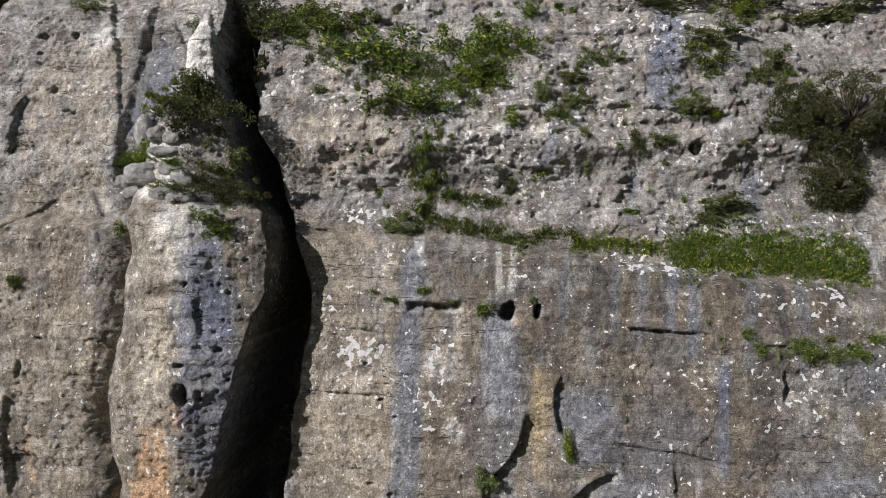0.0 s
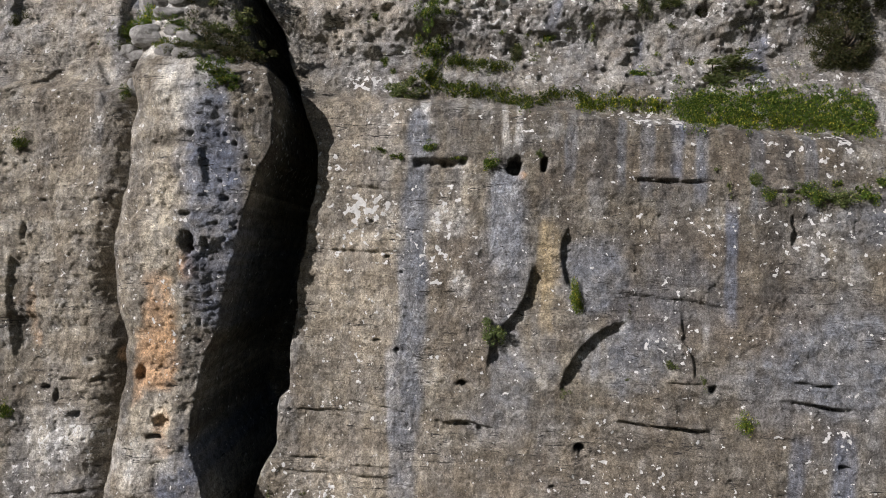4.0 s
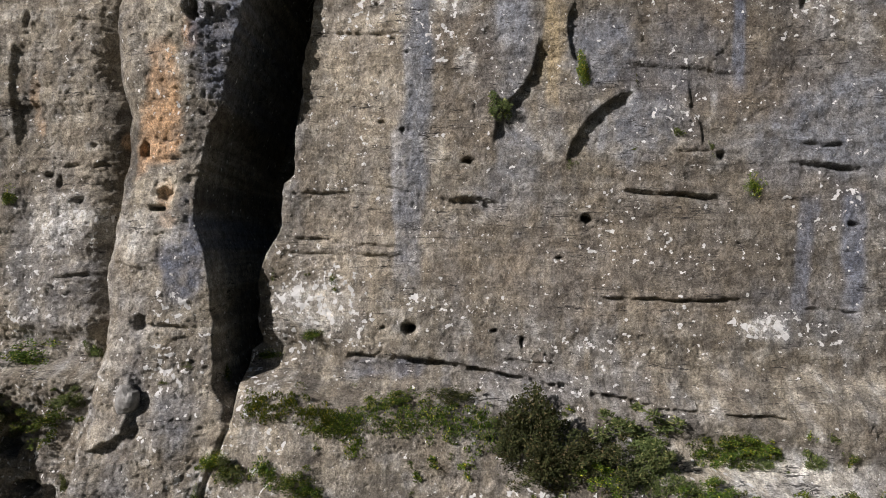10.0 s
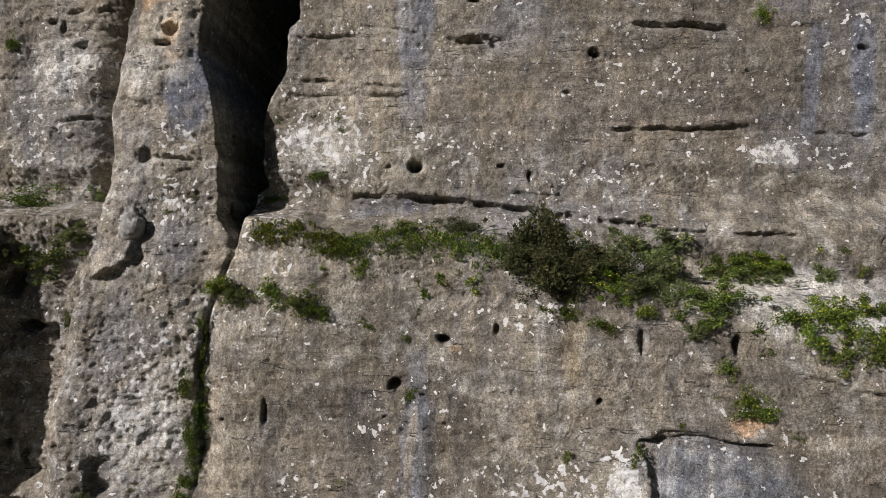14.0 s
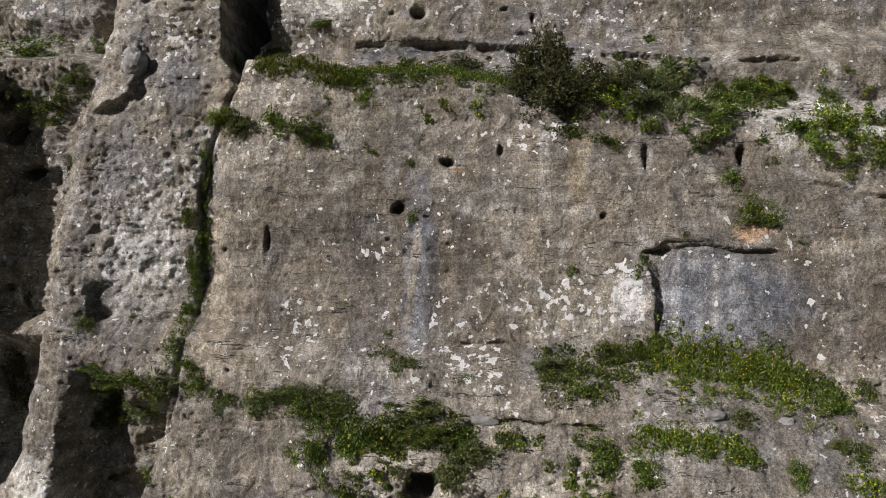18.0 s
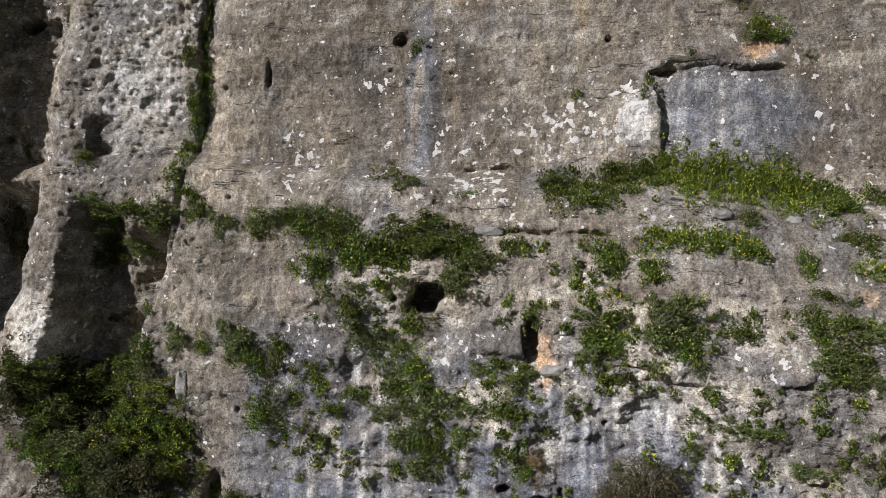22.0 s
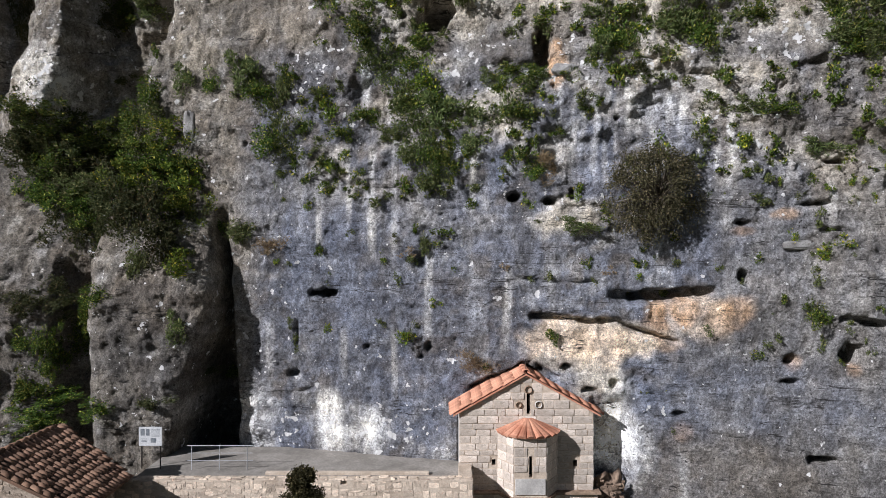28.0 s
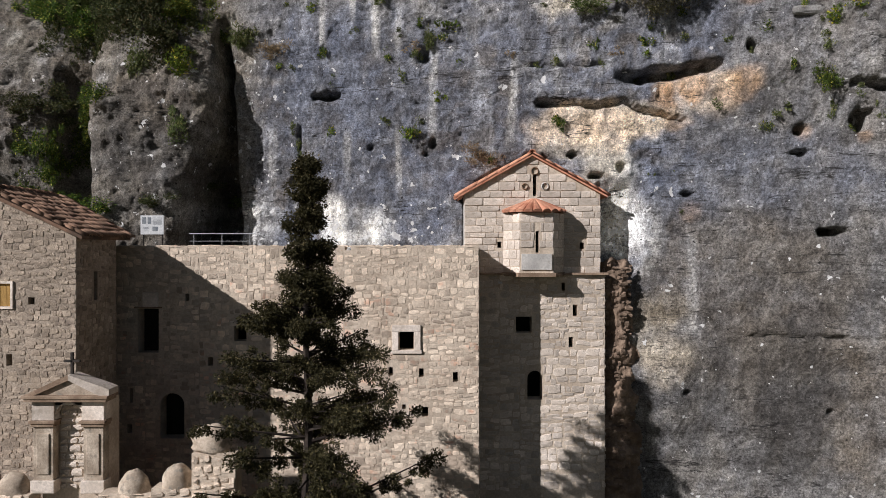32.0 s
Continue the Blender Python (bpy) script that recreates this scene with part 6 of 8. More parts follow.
for x, top, y, w in ((-13.75, 5.95, 20.0, 1.0), (-9.75, 6.15, 19.7, 0.9), (-8.3, 6.4, 19.5, 0.9), (-7.2, 7.65, 19.5, 1.2)):
    bm = bmesh.new()
    bmesh.ops.create_uvsphere(bm, u_segments=18, v_segments=12, radius=1)
    for v in bm.verts:
        p = v.co.copy()
        flat = max(p.z, 0) ** 1.3
        s = 1.0 if p.z > 0 else 1 / (math.hypot(p.x, p.y) or 1)
        v.co = (x + p.x * s * w / 2 * (1 + 0.3 * noise.noise(p * 1.7 + Vector((x, 0, 0)))), y + 0.3 + p.y * s * 0.34,
                top - 0.7 + (0.6 * p.z if p.z > 0 else 0.25 * p.z) + 0.06 * noise.noise(p * 2.4 + Vector((0, x, 0))))
    for f in bm.faces:
        f.smooth = True
    part("merlon", bm, OLD_PLASTER, rampart, "rounded merlon with worn white plaster")

# ---- plants ----
def depth_at(x, z):
    fx, fz = (x - gx[0]) / STEP, (z - gz[0]) / STEP
    i, j = int(min(max(fz, 0), len(gz) - 2)), int(min(max(fx, 0), len(gx) - 2))
    return float(Y[i:i + 2, j:j + 2].min())


def leaf_material(name, deep, light, tip=None, share=0.2):
    m, tree, b = shader(name, 0.75)
    b.inputs["Specular IOR Level"].default_value = 0.2
    geo = tree.nodes.new("ShaderNodeNewGeometry")
    info = tree.nodes.new("ShaderNodeObjectInfo")
    col = blend(tree, geo.outputs["Random Per Island"], deep, light)
    if tip:
        col = blend(tree, ramp(tree, geo.outputs["Random Per Island"], 1 - share, 1 - share + 0.02), col, tip)
    hsv = tree.nodes.new("ShaderNodeHueSaturation")
    tree.links.new(span(tree, info.outputs["Random"], 0, 1, 0.75, 1.3), hsv.inputs["Value"])
    tree.links.new(span(tree, info.outputs["Random"], 0, 1, 0.485, 0.515), hsv.inputs["Hue"])
    tree.links.new(col, hsv.inputs["Color"])
    tree.links.new(hsv.outputs["Color"], b.inputs["Base Color"])
    thin = tree.nodes.new("ShaderNodeBsdfTranslucent")
    tree.links.new(hsv.outputs["Color"], thin.inputs["Color"])
    both = tree.nodes.new("ShaderNodeMixShader")
    both.inputs[0].default_value = 0.25
    out = tree.nodes["Material Output"]
    tree.links.new(b.outputs[0], both.inputs[1])
    tree.links.new(thin.outputs[0], both.inputs[2])
    tree.links.new(both.outputs[0], out.inputs["Surface"])
    return m


LEAF = {
    "green": leaf_material("leaf_green", (0.026, 0.048, 0.008), (0.12, 0.175, 0.027), (0.33, 0.32, 0.06), 0.14),
    "bright": leaf_material("leaf_herb", (0.042, 0.075, 0.01), (0.175, 0.225, 0.03), (0.5, 0.44, 0.05), 0.1),
    "dark": leaf_material("leaf_dark", (0.022, 0.03, 0.01), (0.09, 0.095, 0.034), (0.16, 0.13, 0.06), 0.1),
    "olive": leaf_material("leaf_olive", (0.05, 0.07, 0.022), (0.18, 0.215, 0.075), (0.3, 0.29, 0.12), 0.12),
    "fig": leaf_material("leaf_fig", (0.045, 0.045, 0.02), (0.19, 0.18, 0.085), (0.3, 0.26, 0.14), 0.15),
    "dry": leaf_material("leaf_dry", (0.13, 0.09, 0.055), (0.32, 0.23, 0.14)),
    "cypress": leaf_material("leaf_cypress", (0.014, 0.013, 0.005), (0.06, 0.05, 0.02), (0.12, 0.095, 0.045), 0.1),
}
BARK = mottled("bark", (0.05, 0.04, 0.03), (0.16, 0.13, 0.1), 3.0)
DARK_BARK = mottled("dark_bark", (0.02, 0.015, 0.012), (0.06, 0.045, 0.035), 3.0)
dice = np.random.default_rng(5)


def leaves(centres, out, length, width):
    """Rhombic leaves at the centres that point roughly along out."""
    n = len(centres)
    way = out + dice.normal(0, 0.55, (n, 3))
    way /= np.linalg.norm(way, axis=1)[:, None] + 1e-9
    side = np.cross(way, dice.normal(0, 1, (n, 3)))
    side /= np.linalg.norm(side, axis=1)[:, None] + 1e-9
    size = dice.uniform(0.6, 1.35, (n, 1))
    a, b = way * length * size * 0.5, side * width * size * 0.5
    up = np.cross(way, side) * width * 0.25
    verts = np.stack([centres - a, centres + b + up, centres + a, centres - b + up], 1).reshape(-1, 3)
    return verts, np.arange(4 * n).reshape(-1, 4)


def clump(count, lobes, length, width, upright=0.3, spread=1.0):
    """Leaf places of one unit plant, about 1 across, its root at the origin behind."""
    mids = dice.normal(0, 0.21 if lobes < 20 else 0.26, (lobes, 3)) * np.array([spread, 0.7, spread]) + np.array([0, -0.2, 0.04])
    radii = dice.uniform(0.14, 0.3, lobes) * (1 if lobes < 20 else 0.62)
    which = dice.integers(0, lobes, count)
    ball = dice.normal(0, 1, (count, 3))
    ball /= np.linalg.norm(ball, axis=1)[:, None]
    places = mids[which] + ball * (radii[which] * dice.uniform(0.45, 1.08, count))[:, None]
    return leaves(places, ball + np.array([0, -0.3, upright]), length, width)


def stems(count, reach=0.4):
    verts, faces = [], []
    for _ in range(count):
        tip = Vector(dice.normal(0, 0.16, 3)) + Vector((0, -0.3 * reach / 0.4, 0.12))
        side = tip.cross(Vector((0.3, 0.2, 1))).normalized()
        other = tip.cross(side).normalized()
        n = len(verts)
        for k, r in ((0.0, 0.022), (0.5, 0.016), (1.0, 0.006)):
            p = tip * k + Vector((0, 0.12 * (1 - k), -0.06 * (1 - k)))
            verts += [tuple(p + r * (side * math.cos(q) + other * math.sin(q))) for q in (0, 2.1, 4.2)]
        for ring in (0, 3):
            faces += [(n + ring + q, n + ring + (q + 1) % 3, n + ring + 3 + (q + 1) % 3, n + ring + 3 + q) for q in range(3)]
    return verts, faces


PLANT = {}
WORDS = {
    "green": "dense green evergreen shrub growing from a crevice in the cliff", "bright": "yellow-green flowering herb tuft rooted in the cliff face",
    "dark": "dark brownish-green shrub growing on a ledge of the cliff", "olive": "grey-green cushion shrub clinging to bare limestone", "dry": "withered brown tuft clinging to the cliff face",
}
SIZES = (("low", 0.9, 240, 6, 0.16, 0.08), ("mid", 2.0, 1000, 12, 0.085, 0.042), ("tall", 99, 2600, 26, 0.055, 0.028))


def bush(kind, x, z, w, h):
    tier = next(s for s in SIZES if max(w, h) < s[1])
    pick = (kind, tier[0], int(abs(x * 31 + z * 17)) % 3)
    if pick not in PLANT:
        long_ = 1.7 if kind in ("dry", "olive") else 1.0
        v, f = clump(tier[2], tier[3], tier[4] * long_, tier[5] * (0.6 if kind == "dry" else 1), 0.8 if kind in ("bright", "dry") else 0.3)
        sv, sf = stems(5)
        PLANT[pick] = from_arrays("foliage", v, f, LEAF[kind]), from_arrays("stem", sv, sf, BARK)
    root = tagged(new("shrub"), WORDS[kind], "shrub", "shrubs on the cliff")
    turn = dice.uniform(-0.3, 0.3)
    root.matrix_world = Matrix.LocRotScale((x, depth_at(x, z) + 0.1, z), Euler((0, turn, 0)), (w * 1.08, min(0.4 * w + 0.5 * min(w, h), 2.4), h * 1.08))
    for name, me in zip(("foliage", "stem"), PLANT[pick]):
        new(name, me).parent = root


TUFTS = {kind: [[], [], 0] for kind in LEAF}


def tuft(kind, x, z, w, h):
    """A plant too small to be picked out singly; all of one kind are joined by plant_tufts."""
    v, f = clump(150, 5, 0.16, 0.085, 0.5)
    heap = TUFTS[kind]
    heap[0].append(v * np.array([w, 0.8 * min(w, h), h]) * 1.1 + np.array([x, depth_at(x, z) + 0.08, z]))
    heap[1].append(f + heap[2])
    heap[2] += len(v)


def plant_tufts():
    for kind, (v, f, total) in TUFTS.items():
        if not total:
            continue
        tagged(new("cliff_tufts", from_arrays("cliff_tufts", np.concatenate(v), np.concatenate(f), LEAF[kind])), "small " + WORDS[kind].split(" ", 1)[1].replace("shrub", "tufts"), "plants", kind="stuff")


LOOSE = mottled("loose_limestone", (0.2, 0.19, 0.178), (0.43, 0.42, 0.4), 2.2, relief=0.05, per_piece=0.15, stain=(0.2, 0.19, 0.17))


def rock(x, z, w, h):
    """A block of limestone that sits on a ledge: an angular, chipped boulder."""
    bm = bmesh.new()
    bmesh.ops.create_icosphere(bm, subdivisions=3, radius=0.5)
    shift = Vector((x, z, x - z))
    for v in bm.verts:
        p = v.co.copy()
        p = Vector([math.copysign(abs(c * 2) ** 0.78 / 2, c) for c in p])
        v.co = Vector((p.x * w, p.y * 0.8 * min(w, h) , p.z * h)) * (1 + 0.28 * noise.noise(p * 2.2 + shift) + 0.12 * noise.noise(p * 5 + shift))
    me = bpy.data.meshes.new("rock")
    bm.to_mesh(me)
    bm.free()
    me.materials.append(LOOSE)
    ob = tagged(new("rock", me), "pale angular limestone block lying on a ledge of the cliff", "rock", "loose rocks on the cliff")
    ob.location = (x, depth_at(x, z) - 0.05, z)


def greenery(kind, thick, dense, *points):
    """The close growth of herbs and grass along a ledge."""
    verts, faces, total = [], [], 0
    for (ax, az), (bx, bz) in zip(points, points[1:]):
        long_ = math.hypot(bx - ax, bz - az)
        for _ in range(int(long_ * thick * dense * 10) + 3):
            s = dice.uniform(0, 1)
            off = dice.normal(0, 0.3) * thick
            x = ax + (bx - ax) * s + (dice.normal(0, 0.3 * thick) if abs(bz - az) > abs(bx - ax) else 0)
            z = az + (bz - az) * s + (off if abs(bz - az) <= abs(bx - ax) else 0)
            size = dice.uniform(0.28, 0.75)
            n = int(34 + 50 * size)
            ball = dice.normal(0, 1, (n, 3))
            ball /= np.linalg.norm(ball, axis=1)[:, None]
            mid = np.array([x, depth_at(x, z) - 0.12 * size, z])
            v, f = leaves(mid + ball * np.array([0.5, 0.35, 0.5]) * size, ball + np.array([0, -0.5, 0.9]), 0.13, 0.06)
            verts.append(v)
            faces.append(f + total)
            total += len(v)
    me = from_arrays("herbs", np.concatenate(verts), np.concatenate(faces), LEAF[kind])
    tagged(new("ledge_herbs", me), "dense growth of green herbs and grass along a rock ledge", "grass", kind="stuff")




def scatter_tufts(count, x0, x1, z0, z1, seed):
    """Small plants that took root here and there in the pocked rock."""
    r = random.Random(seed)
    for _ in range(count):
        x, z = r.uniform(x0, x1), r.uniform(z0, z1)
        if noise.noise(Vector((x * 0.22, z * 0.3, seed))) < -0.05:
            continue
        w = r.choice((0.3, 0.4, 0.5, 0.6, 0.7, 0.9))
        tuft(r.choice(("green", "green", "bright", "olive")), x, z, w, w * r.uniform(0.7, 1.3))
rock(-17.6, 96.9, 1.5, 1.2)
rock(-16.3, 96.6, 1.3, 0.9)
rock(-16.9, 95.7, 2.2, 0.7)
rock(-20.0, 97.6, 1.26, 2.51)
rock(-18.5, 94.1, 2.46, 1.48)
rock(-20.2, 93.7, 1.80, 1.07)
rock(-15.4, 93.7, 1.69, 1.31)
rock(-16.4, 92.6, 1.89, 0.91)
rock(-21.1, 93.9, 1.23, 0.99)
rock(-16.4, 94.4, 1.55, 0.77)
rock(-15.0, 92.3, 1.87, 0.82)
rock(-19.8, 90.8, 1.02, 1.41)
rock(-19.4, 92.9, 1.46, 0.89)
rock(-16.3, 106.6, 1.86, 1.69)
rock(-12.8, 28.8, 0.64, 1.45)
rock(5.6, 30.5, 1.11, 0.51)
rock(8.9, 30.6, 1.72, 0.39)
rock(14.9, 22.7, 1.40, 0.37)
rock(2.9, 36.8, 1.37, 0.44)
rock(13.3, 37.5, 0.94, 0.42)
rock(16.5, 37.2, 0.66, 0.41)
rock(-17.3, 56.1, 1.33, 1.67)
greenery("green", 1.0, 1.3, (0.4, 90.8), (4.1, 90.5), (6.7, 89.7), (8.5, 89.5))
greenery("green", 0.8, 1.2, (8.5, 89.9), (10.4, 90.2), (11.8, 89.5))
greenery("bright", 1.0, 1.4, (11.0, 89.1), (13.9, 89.4), (17.0, 88.8))
greenery("green", 2.6, 1.8, (17.3, 89.0), (20.5, 88.9), (24.3, 88.9), (29.7, 88.2))
greenery("bright", 1.2, 1.0, (18.0, 88.2), (22.0, 87.8), (26.0, 87.6), (29.7, 87.0))
greenery("green", 0.8, 1.2, (2.2, 92.7), (4.5, 92.5), (6.8, 92.1))
greenery("olive", 1.7, .8, (-7.4, 103.9), (-3.0, 103.6), (1.3, 102.0), (5.0, 99.7))
greenery("bright", 1.1, 1.8, (-10.2, 55.8), (-6.8, 55.7), (-4.7, 54.9))
greenery("green", 1.3, 1.8, (-4.7, 55.0), (-1.5, 55.3), (1.1, 55.2), (4.7, 54.8))
greenery("bright", 0.8, 1.2, (-3.4, 54.1), (-3.7, 53.3))
greenery("olive", 1.5, 1, (11.1, 52.6), (14.1, 52.8), (15.3, 51.5))
greenery("bright", 1.4, 1, (19.9, 51.6), (21.8, 50.9), (23.3, 50.1))
greenery("green", 0.9, 1.2, (15.3, 53.6), (17.9, 54.1), (20.2, 53.7))
greenery("green", 1.7, 1.9, (5.8, 39.0), (8.6, 39.0), (11.2, 39.6))
greenery("bright", 2.2, 2.2, (11.2, 39.7), (13.8, 39.2), (16.4, 39.0), (18.1, 38.5))
greenery("green", 1.9, 1.9, (18.1, 38.5), (19.5, 37.9))
greenery("bright", 1.0, 1.8, (9.6, 36.4), (11.5, 36.4), (13.6, 36.1), (14.7, 35.8))
greenery("green", 1.4, 1.6, (-5.6, 36.8), (-3.2, 35.8), (-0.4, 36.2), (2.3, 35.8))
greenery("olive", 0.7, 1.4, (-8.3, 37.3), (-5.7, 37.8), (-3.3, 37.2))
greenery("bright", 0.6, 1.2, (17.9, 35.2), (19.4, 34.9))
greenery("green", 0.8, .8, (-12.9, 46.7), (-13.1, 43.2), (-13.7, 39.0))
greenery("olive", 1.6, 1, (-3.5, 32.3), (-1.9, 30.3), (-0.8, 28.2), (0.0, 26.1))
greenery("olive", 1.4, .8, (-9.4, 31.3), (-8.2, 29.5), (-7.3, 27.0))
greenery("olive", 1.5, .7, (7.3, 32.5), (9.6, 32.2), (11.8, 31.9))
greenery("olive", 1.6, .8, (16.0, 33.2), (17.2, 32.0), (17.6, 30.6))
greenery("olive", 1.3, .6, (2.1, 29.5), (3.4, 28.5), (4.6, 30.3))
greenery("dark", 3.4, 1.5, (-22.7, 29.0), (-20.3, 27.5), (-17.8, 27.8))
greenery("dark", 3.2, 0.9, (-17.1, 27.2), (-14.4, 25.8), (-12.7, 25.8))
greenery("green", 3.0, 0.7, (-16.6, 27.4), (-14.4, 26.0), (-12.7, 25.8))
greenery("dark", 2.4, 1.2, (-20.3, 24.6), (-18.1, 24.0), (-15.3, 24.7))
greenery("green", 1.2, 1.4, (-17.0, 20.2), (-19.2, 16.5))
bush("green", -27.4, 86.8, 1.3, 1.3)
bush("green", -2.3, 86.1, 0.9, 0.5)
bush("dark", 6.5, 53.9, 4.0, 4.4)
bush("dark", -15.3, 97.9, 2.8, 3.0)
bush("dark", 9.6, 53.6, 3.4, 2.8)
bush("olive", 12.2, 53.4, 2.6, 2.2)
bush("green", -0.9, 85.4, 0.7, 0.6)
bush("green", 1.0, 86.2, 1.0, 0.7)
bush("green", 5.0, 85.1, 1.1, 0.9)
bush("olive", 8.1, 85.5, 0.6, 0.5)
bush("olive", 21.2, 83.6, 0.6, 1.0)
bush("green", 24.0, 83.2, 1.2, 0.7)
bush("olive", 25.0, 82.6, 0.9, 1.0)
bush("olive", 26.3, 82.4, 1.2, 1.1)
bush("green", 27.6, 82.6, 1.2, 1.1)
bush("green", 28.6, 83.5, 1.0, 0.9)
bush("dark", -17.5, 37.9, 2.4, 1.1)
bush("green", -15.4, 38.0, 1.6, 1.3)
bush("green", -14.1, 37.6, 1.4, 1.5)
bush("dark", -18.6, 35.3, 2.2, 1.5)
bush("green", -11.9, 38.0, 1.4, 1.2)
bush("green", -13.6, 47.0, 0.9, 1.6)
bush("green", -13.4, 44.0, 0.8, 1.8)
bush("green", -13.5, 41.6, 0.8, 1.2)
bush("bright", -11.7, 52.7, 1.1, 1.2)
bush("olive", -10.4, 52.2, 1.4, 1.3)
bush("dark", -29.8, 96.5, 1.4, 1.7)
bush("green", -26.6, 108.7, 2.7, 1.2)
bush("green", -20.0, 95.6, 3.2, 1.6)
bush("bright", -18.9, 95.4, 1.6, 1.6)
bush("green", -20.7, 94.3, 2.0, 1.0)
bush("olive", -16.1, 99.9, 3.1, 1.9)
bush("dark", -13.7, 104.6, 4.8, 5.7)
bush("dark", -12.8, 100.7, 3.6, 4.8)
bush("dark", -13.9, 98.5, 3.9, 3.5)
bush("bright", -17.4, 99.1, 2.3, 2.3)
bush("bright", -16.7, 92.8, 1.5, 1.0)
bush("dark", -14.7, 92.4, 2.2, 1.5)
bush("green", -20.2, 90.4, 1.0, 1.1)
bush("green", -12.0, 90.2, 1.8, 1.4)
bush("dark", -14.4, 93.2, 2.6, 1.9)
bush("bright", -19.8, 92.4, 1.6, 0.8)
bush("green", -11.2, 92.5, 2.3, 0.9)
bush("green", -1.3, 102.6, 6.7, 4.6)
bush("green", -5.8, 105.7, 6.0, 3.4)
bush("bright", -7.7, 107.3, 3.1, 2.2)
bush("green", -3.9, 104.1, 4.7, 3.0)
bush("green", -6.5, 100.7, 1.9, 0.7)
bush("bright", -4.1, 100.9, 0.6, 1.4)
bush("green", -1.6, 99.7, 3.2, 1.6)
bush("green", 0.9, 99.3, 4.4, 3.2)
bush("green", 1.0, 96.0, 1.6, 2.3)
bush("green", 1.4, 93.7, 2.3, 3.5)
bush("green", 0.8, 91.7, 2.3, 1.5)
bush("green", -2.4, 93.1, 0.6, 1.3)
bush("green", -9.5, 91.6, 2.3, 0.6)
bush("olive", -0.9, 90.5, 2.3, 1.7)
bush("green", 5.1, 103.9, 5.0, 4.2)
bush("green", 5.5, 102.0, 4.5, 2.9)
bush("bright", 4.2, 101.1, 2.9, 2.0)
bush("green", 9.2, 107.3, 1.7, 2.6)
bush("bright", 7.5, 104.6, 3.4, 2.1)
bush("green", 10.6, 98.5, 2.0, 1.6)
bush("olive", 11.9, 99.6, 2.0, 1.6)
bush("olive", 9.5, 100.3, 1.2, 2.0)
bush("olive", 11.7, 101.4, 2.0, 1.2)
bush("bright", 7.2, 98.1, 1.6, 1.2)
bush("olive", 12.1, 96.9, 0.7, 1.2)
bush("olive", 13.9, 103.0, 2.5, 1.6)
bush("dark", 15.7, 96.4, 1.0, 1.9)
bush("olive", 17.4, 96.4, 1.9, 0.9)
bush("olive", 19.6, 99.0, 2.4, 1.6)
bush("bright", 21.4, 98.3, 1.6, 0.9)
bush("dark", 20.0, 96.0, 1.2, 1.1)
bush("olive", 22.0, 104.6, 3.3, 2.1)
bush("green", 22.0, 102.4, 3.6, 2.0)
bush("bright", 25.2, 106.8, 2.6, 2.1)
bush("olive", 25.2, 101.7, 2.4, 2.4)
bush("green", 15.5, 91.5, 1.8, 0.7)
bush("dark", 7.0, 93.0, 1.1, 1.5)
bush("green", 5.3, 102.0, 2.5, 2.5)
bush("dark", 19.9, 108.1, 8.7, 1.7)
bush("dark", 26.4, 108.0, 6.9, 2.2)
bush("olive", 31.6, 106.7, 6.8, 2.5)
bush("olive", 20.7, 91.4, 4.4, 1.8)
bush("bright", 10.3, 76.2, 1.0, 1.7)
bush("green", 22.0, 82.8, 1.1, 0.8)
bush("green", 24.8, 82.8, 1.6, 1.2)
bush("green", 2.2, 97.0, 0.8, 1.2)
bush("bright", 10.4, 76.0, 1.0, 1.5)
bush("bright", 20.1, 68.8, 1.1, 1.1)
bush("olive", 5.3, 74.1, 1.3, 1.3)
bush("green", -6.7, 59.6, 1.4, 0.6)
bush("green", -27.7, 68.5, 1.1, 1.3)
bush("green", -6.7, 59.6, 1.6, 0.4)
bush("green", -9.9, 58.1, 1.7, 0.6)
bush("green", -12.4, 57.1, 0.9, 1.7)
bush("olive", -21.5, 58.2, 0.9, 1.4)
bush("green", -26.1, 57.8, 4.0, 1.8)
bush("olive", -21.9, 55.7, 2.1, 1.0)
bush("dark", -26.3, 54.5, 2.1, 1.8)
bush("green", -23.4, 54.2, 3.2, 2.1)
bush("olive", -22.3, 50.2, 0.6, 1.1)
bush("bright", -12.3, 52.6, 1.1, 1.0)
bush("green", -10.9, 52.2, 1.4, 1.5)
bush("green", -8.7, 52.4, 1.3, 1.9)
bush("green", -7.0, 51.8, 2.2, 1.6)
bush("green", -6.1, 51.4, 1.4, 1.3)
bush("green", -13.0, 48.3, 0.6, 3.8)
bush("green", -13.0, 45.4, 0.8, 1.9)
bush("green", -13.0, 50.5, 0.6, 1.3)
bush("dark", 6.7, 55.1, 3.2, 2.9)
bush("dark", 8.3, 53.7, 3.7, 2.8)
bush("dark", 5.8, 53.4, 3.3, 2.4)
bush("dark", 10.4, 53.1, 3.0, 2.1)
bush("olive", 12.4, 54.9, 3.5, 2.2)
bush("olive", 12.3, 53.1, 2.4, 1.8)
bush("green", 9.5, 50.8, 1.5, 0.9)
bush("green", 7.8, 51.4, 1.2, 1.0)
bush("dark", 2.3, 56.1, 2.3, 1.3)
bush("green", -1.6, 55.8, 2.6, 1.2)
bush("green", -5.6, 54.7, 1.6, 1.0)
bush("bright", 11.6, 51.5, 1.2, 0.9)
bush("olive", 14.0, 50.4, 1.2, 0.9)
bush("green", 15.4, 52.1, 2.9, 1.7)
bush("green", 14.7, 51.0, 1.4, 0.9)
bush("green", 17.2, 53.4, 2.5, 1.5)
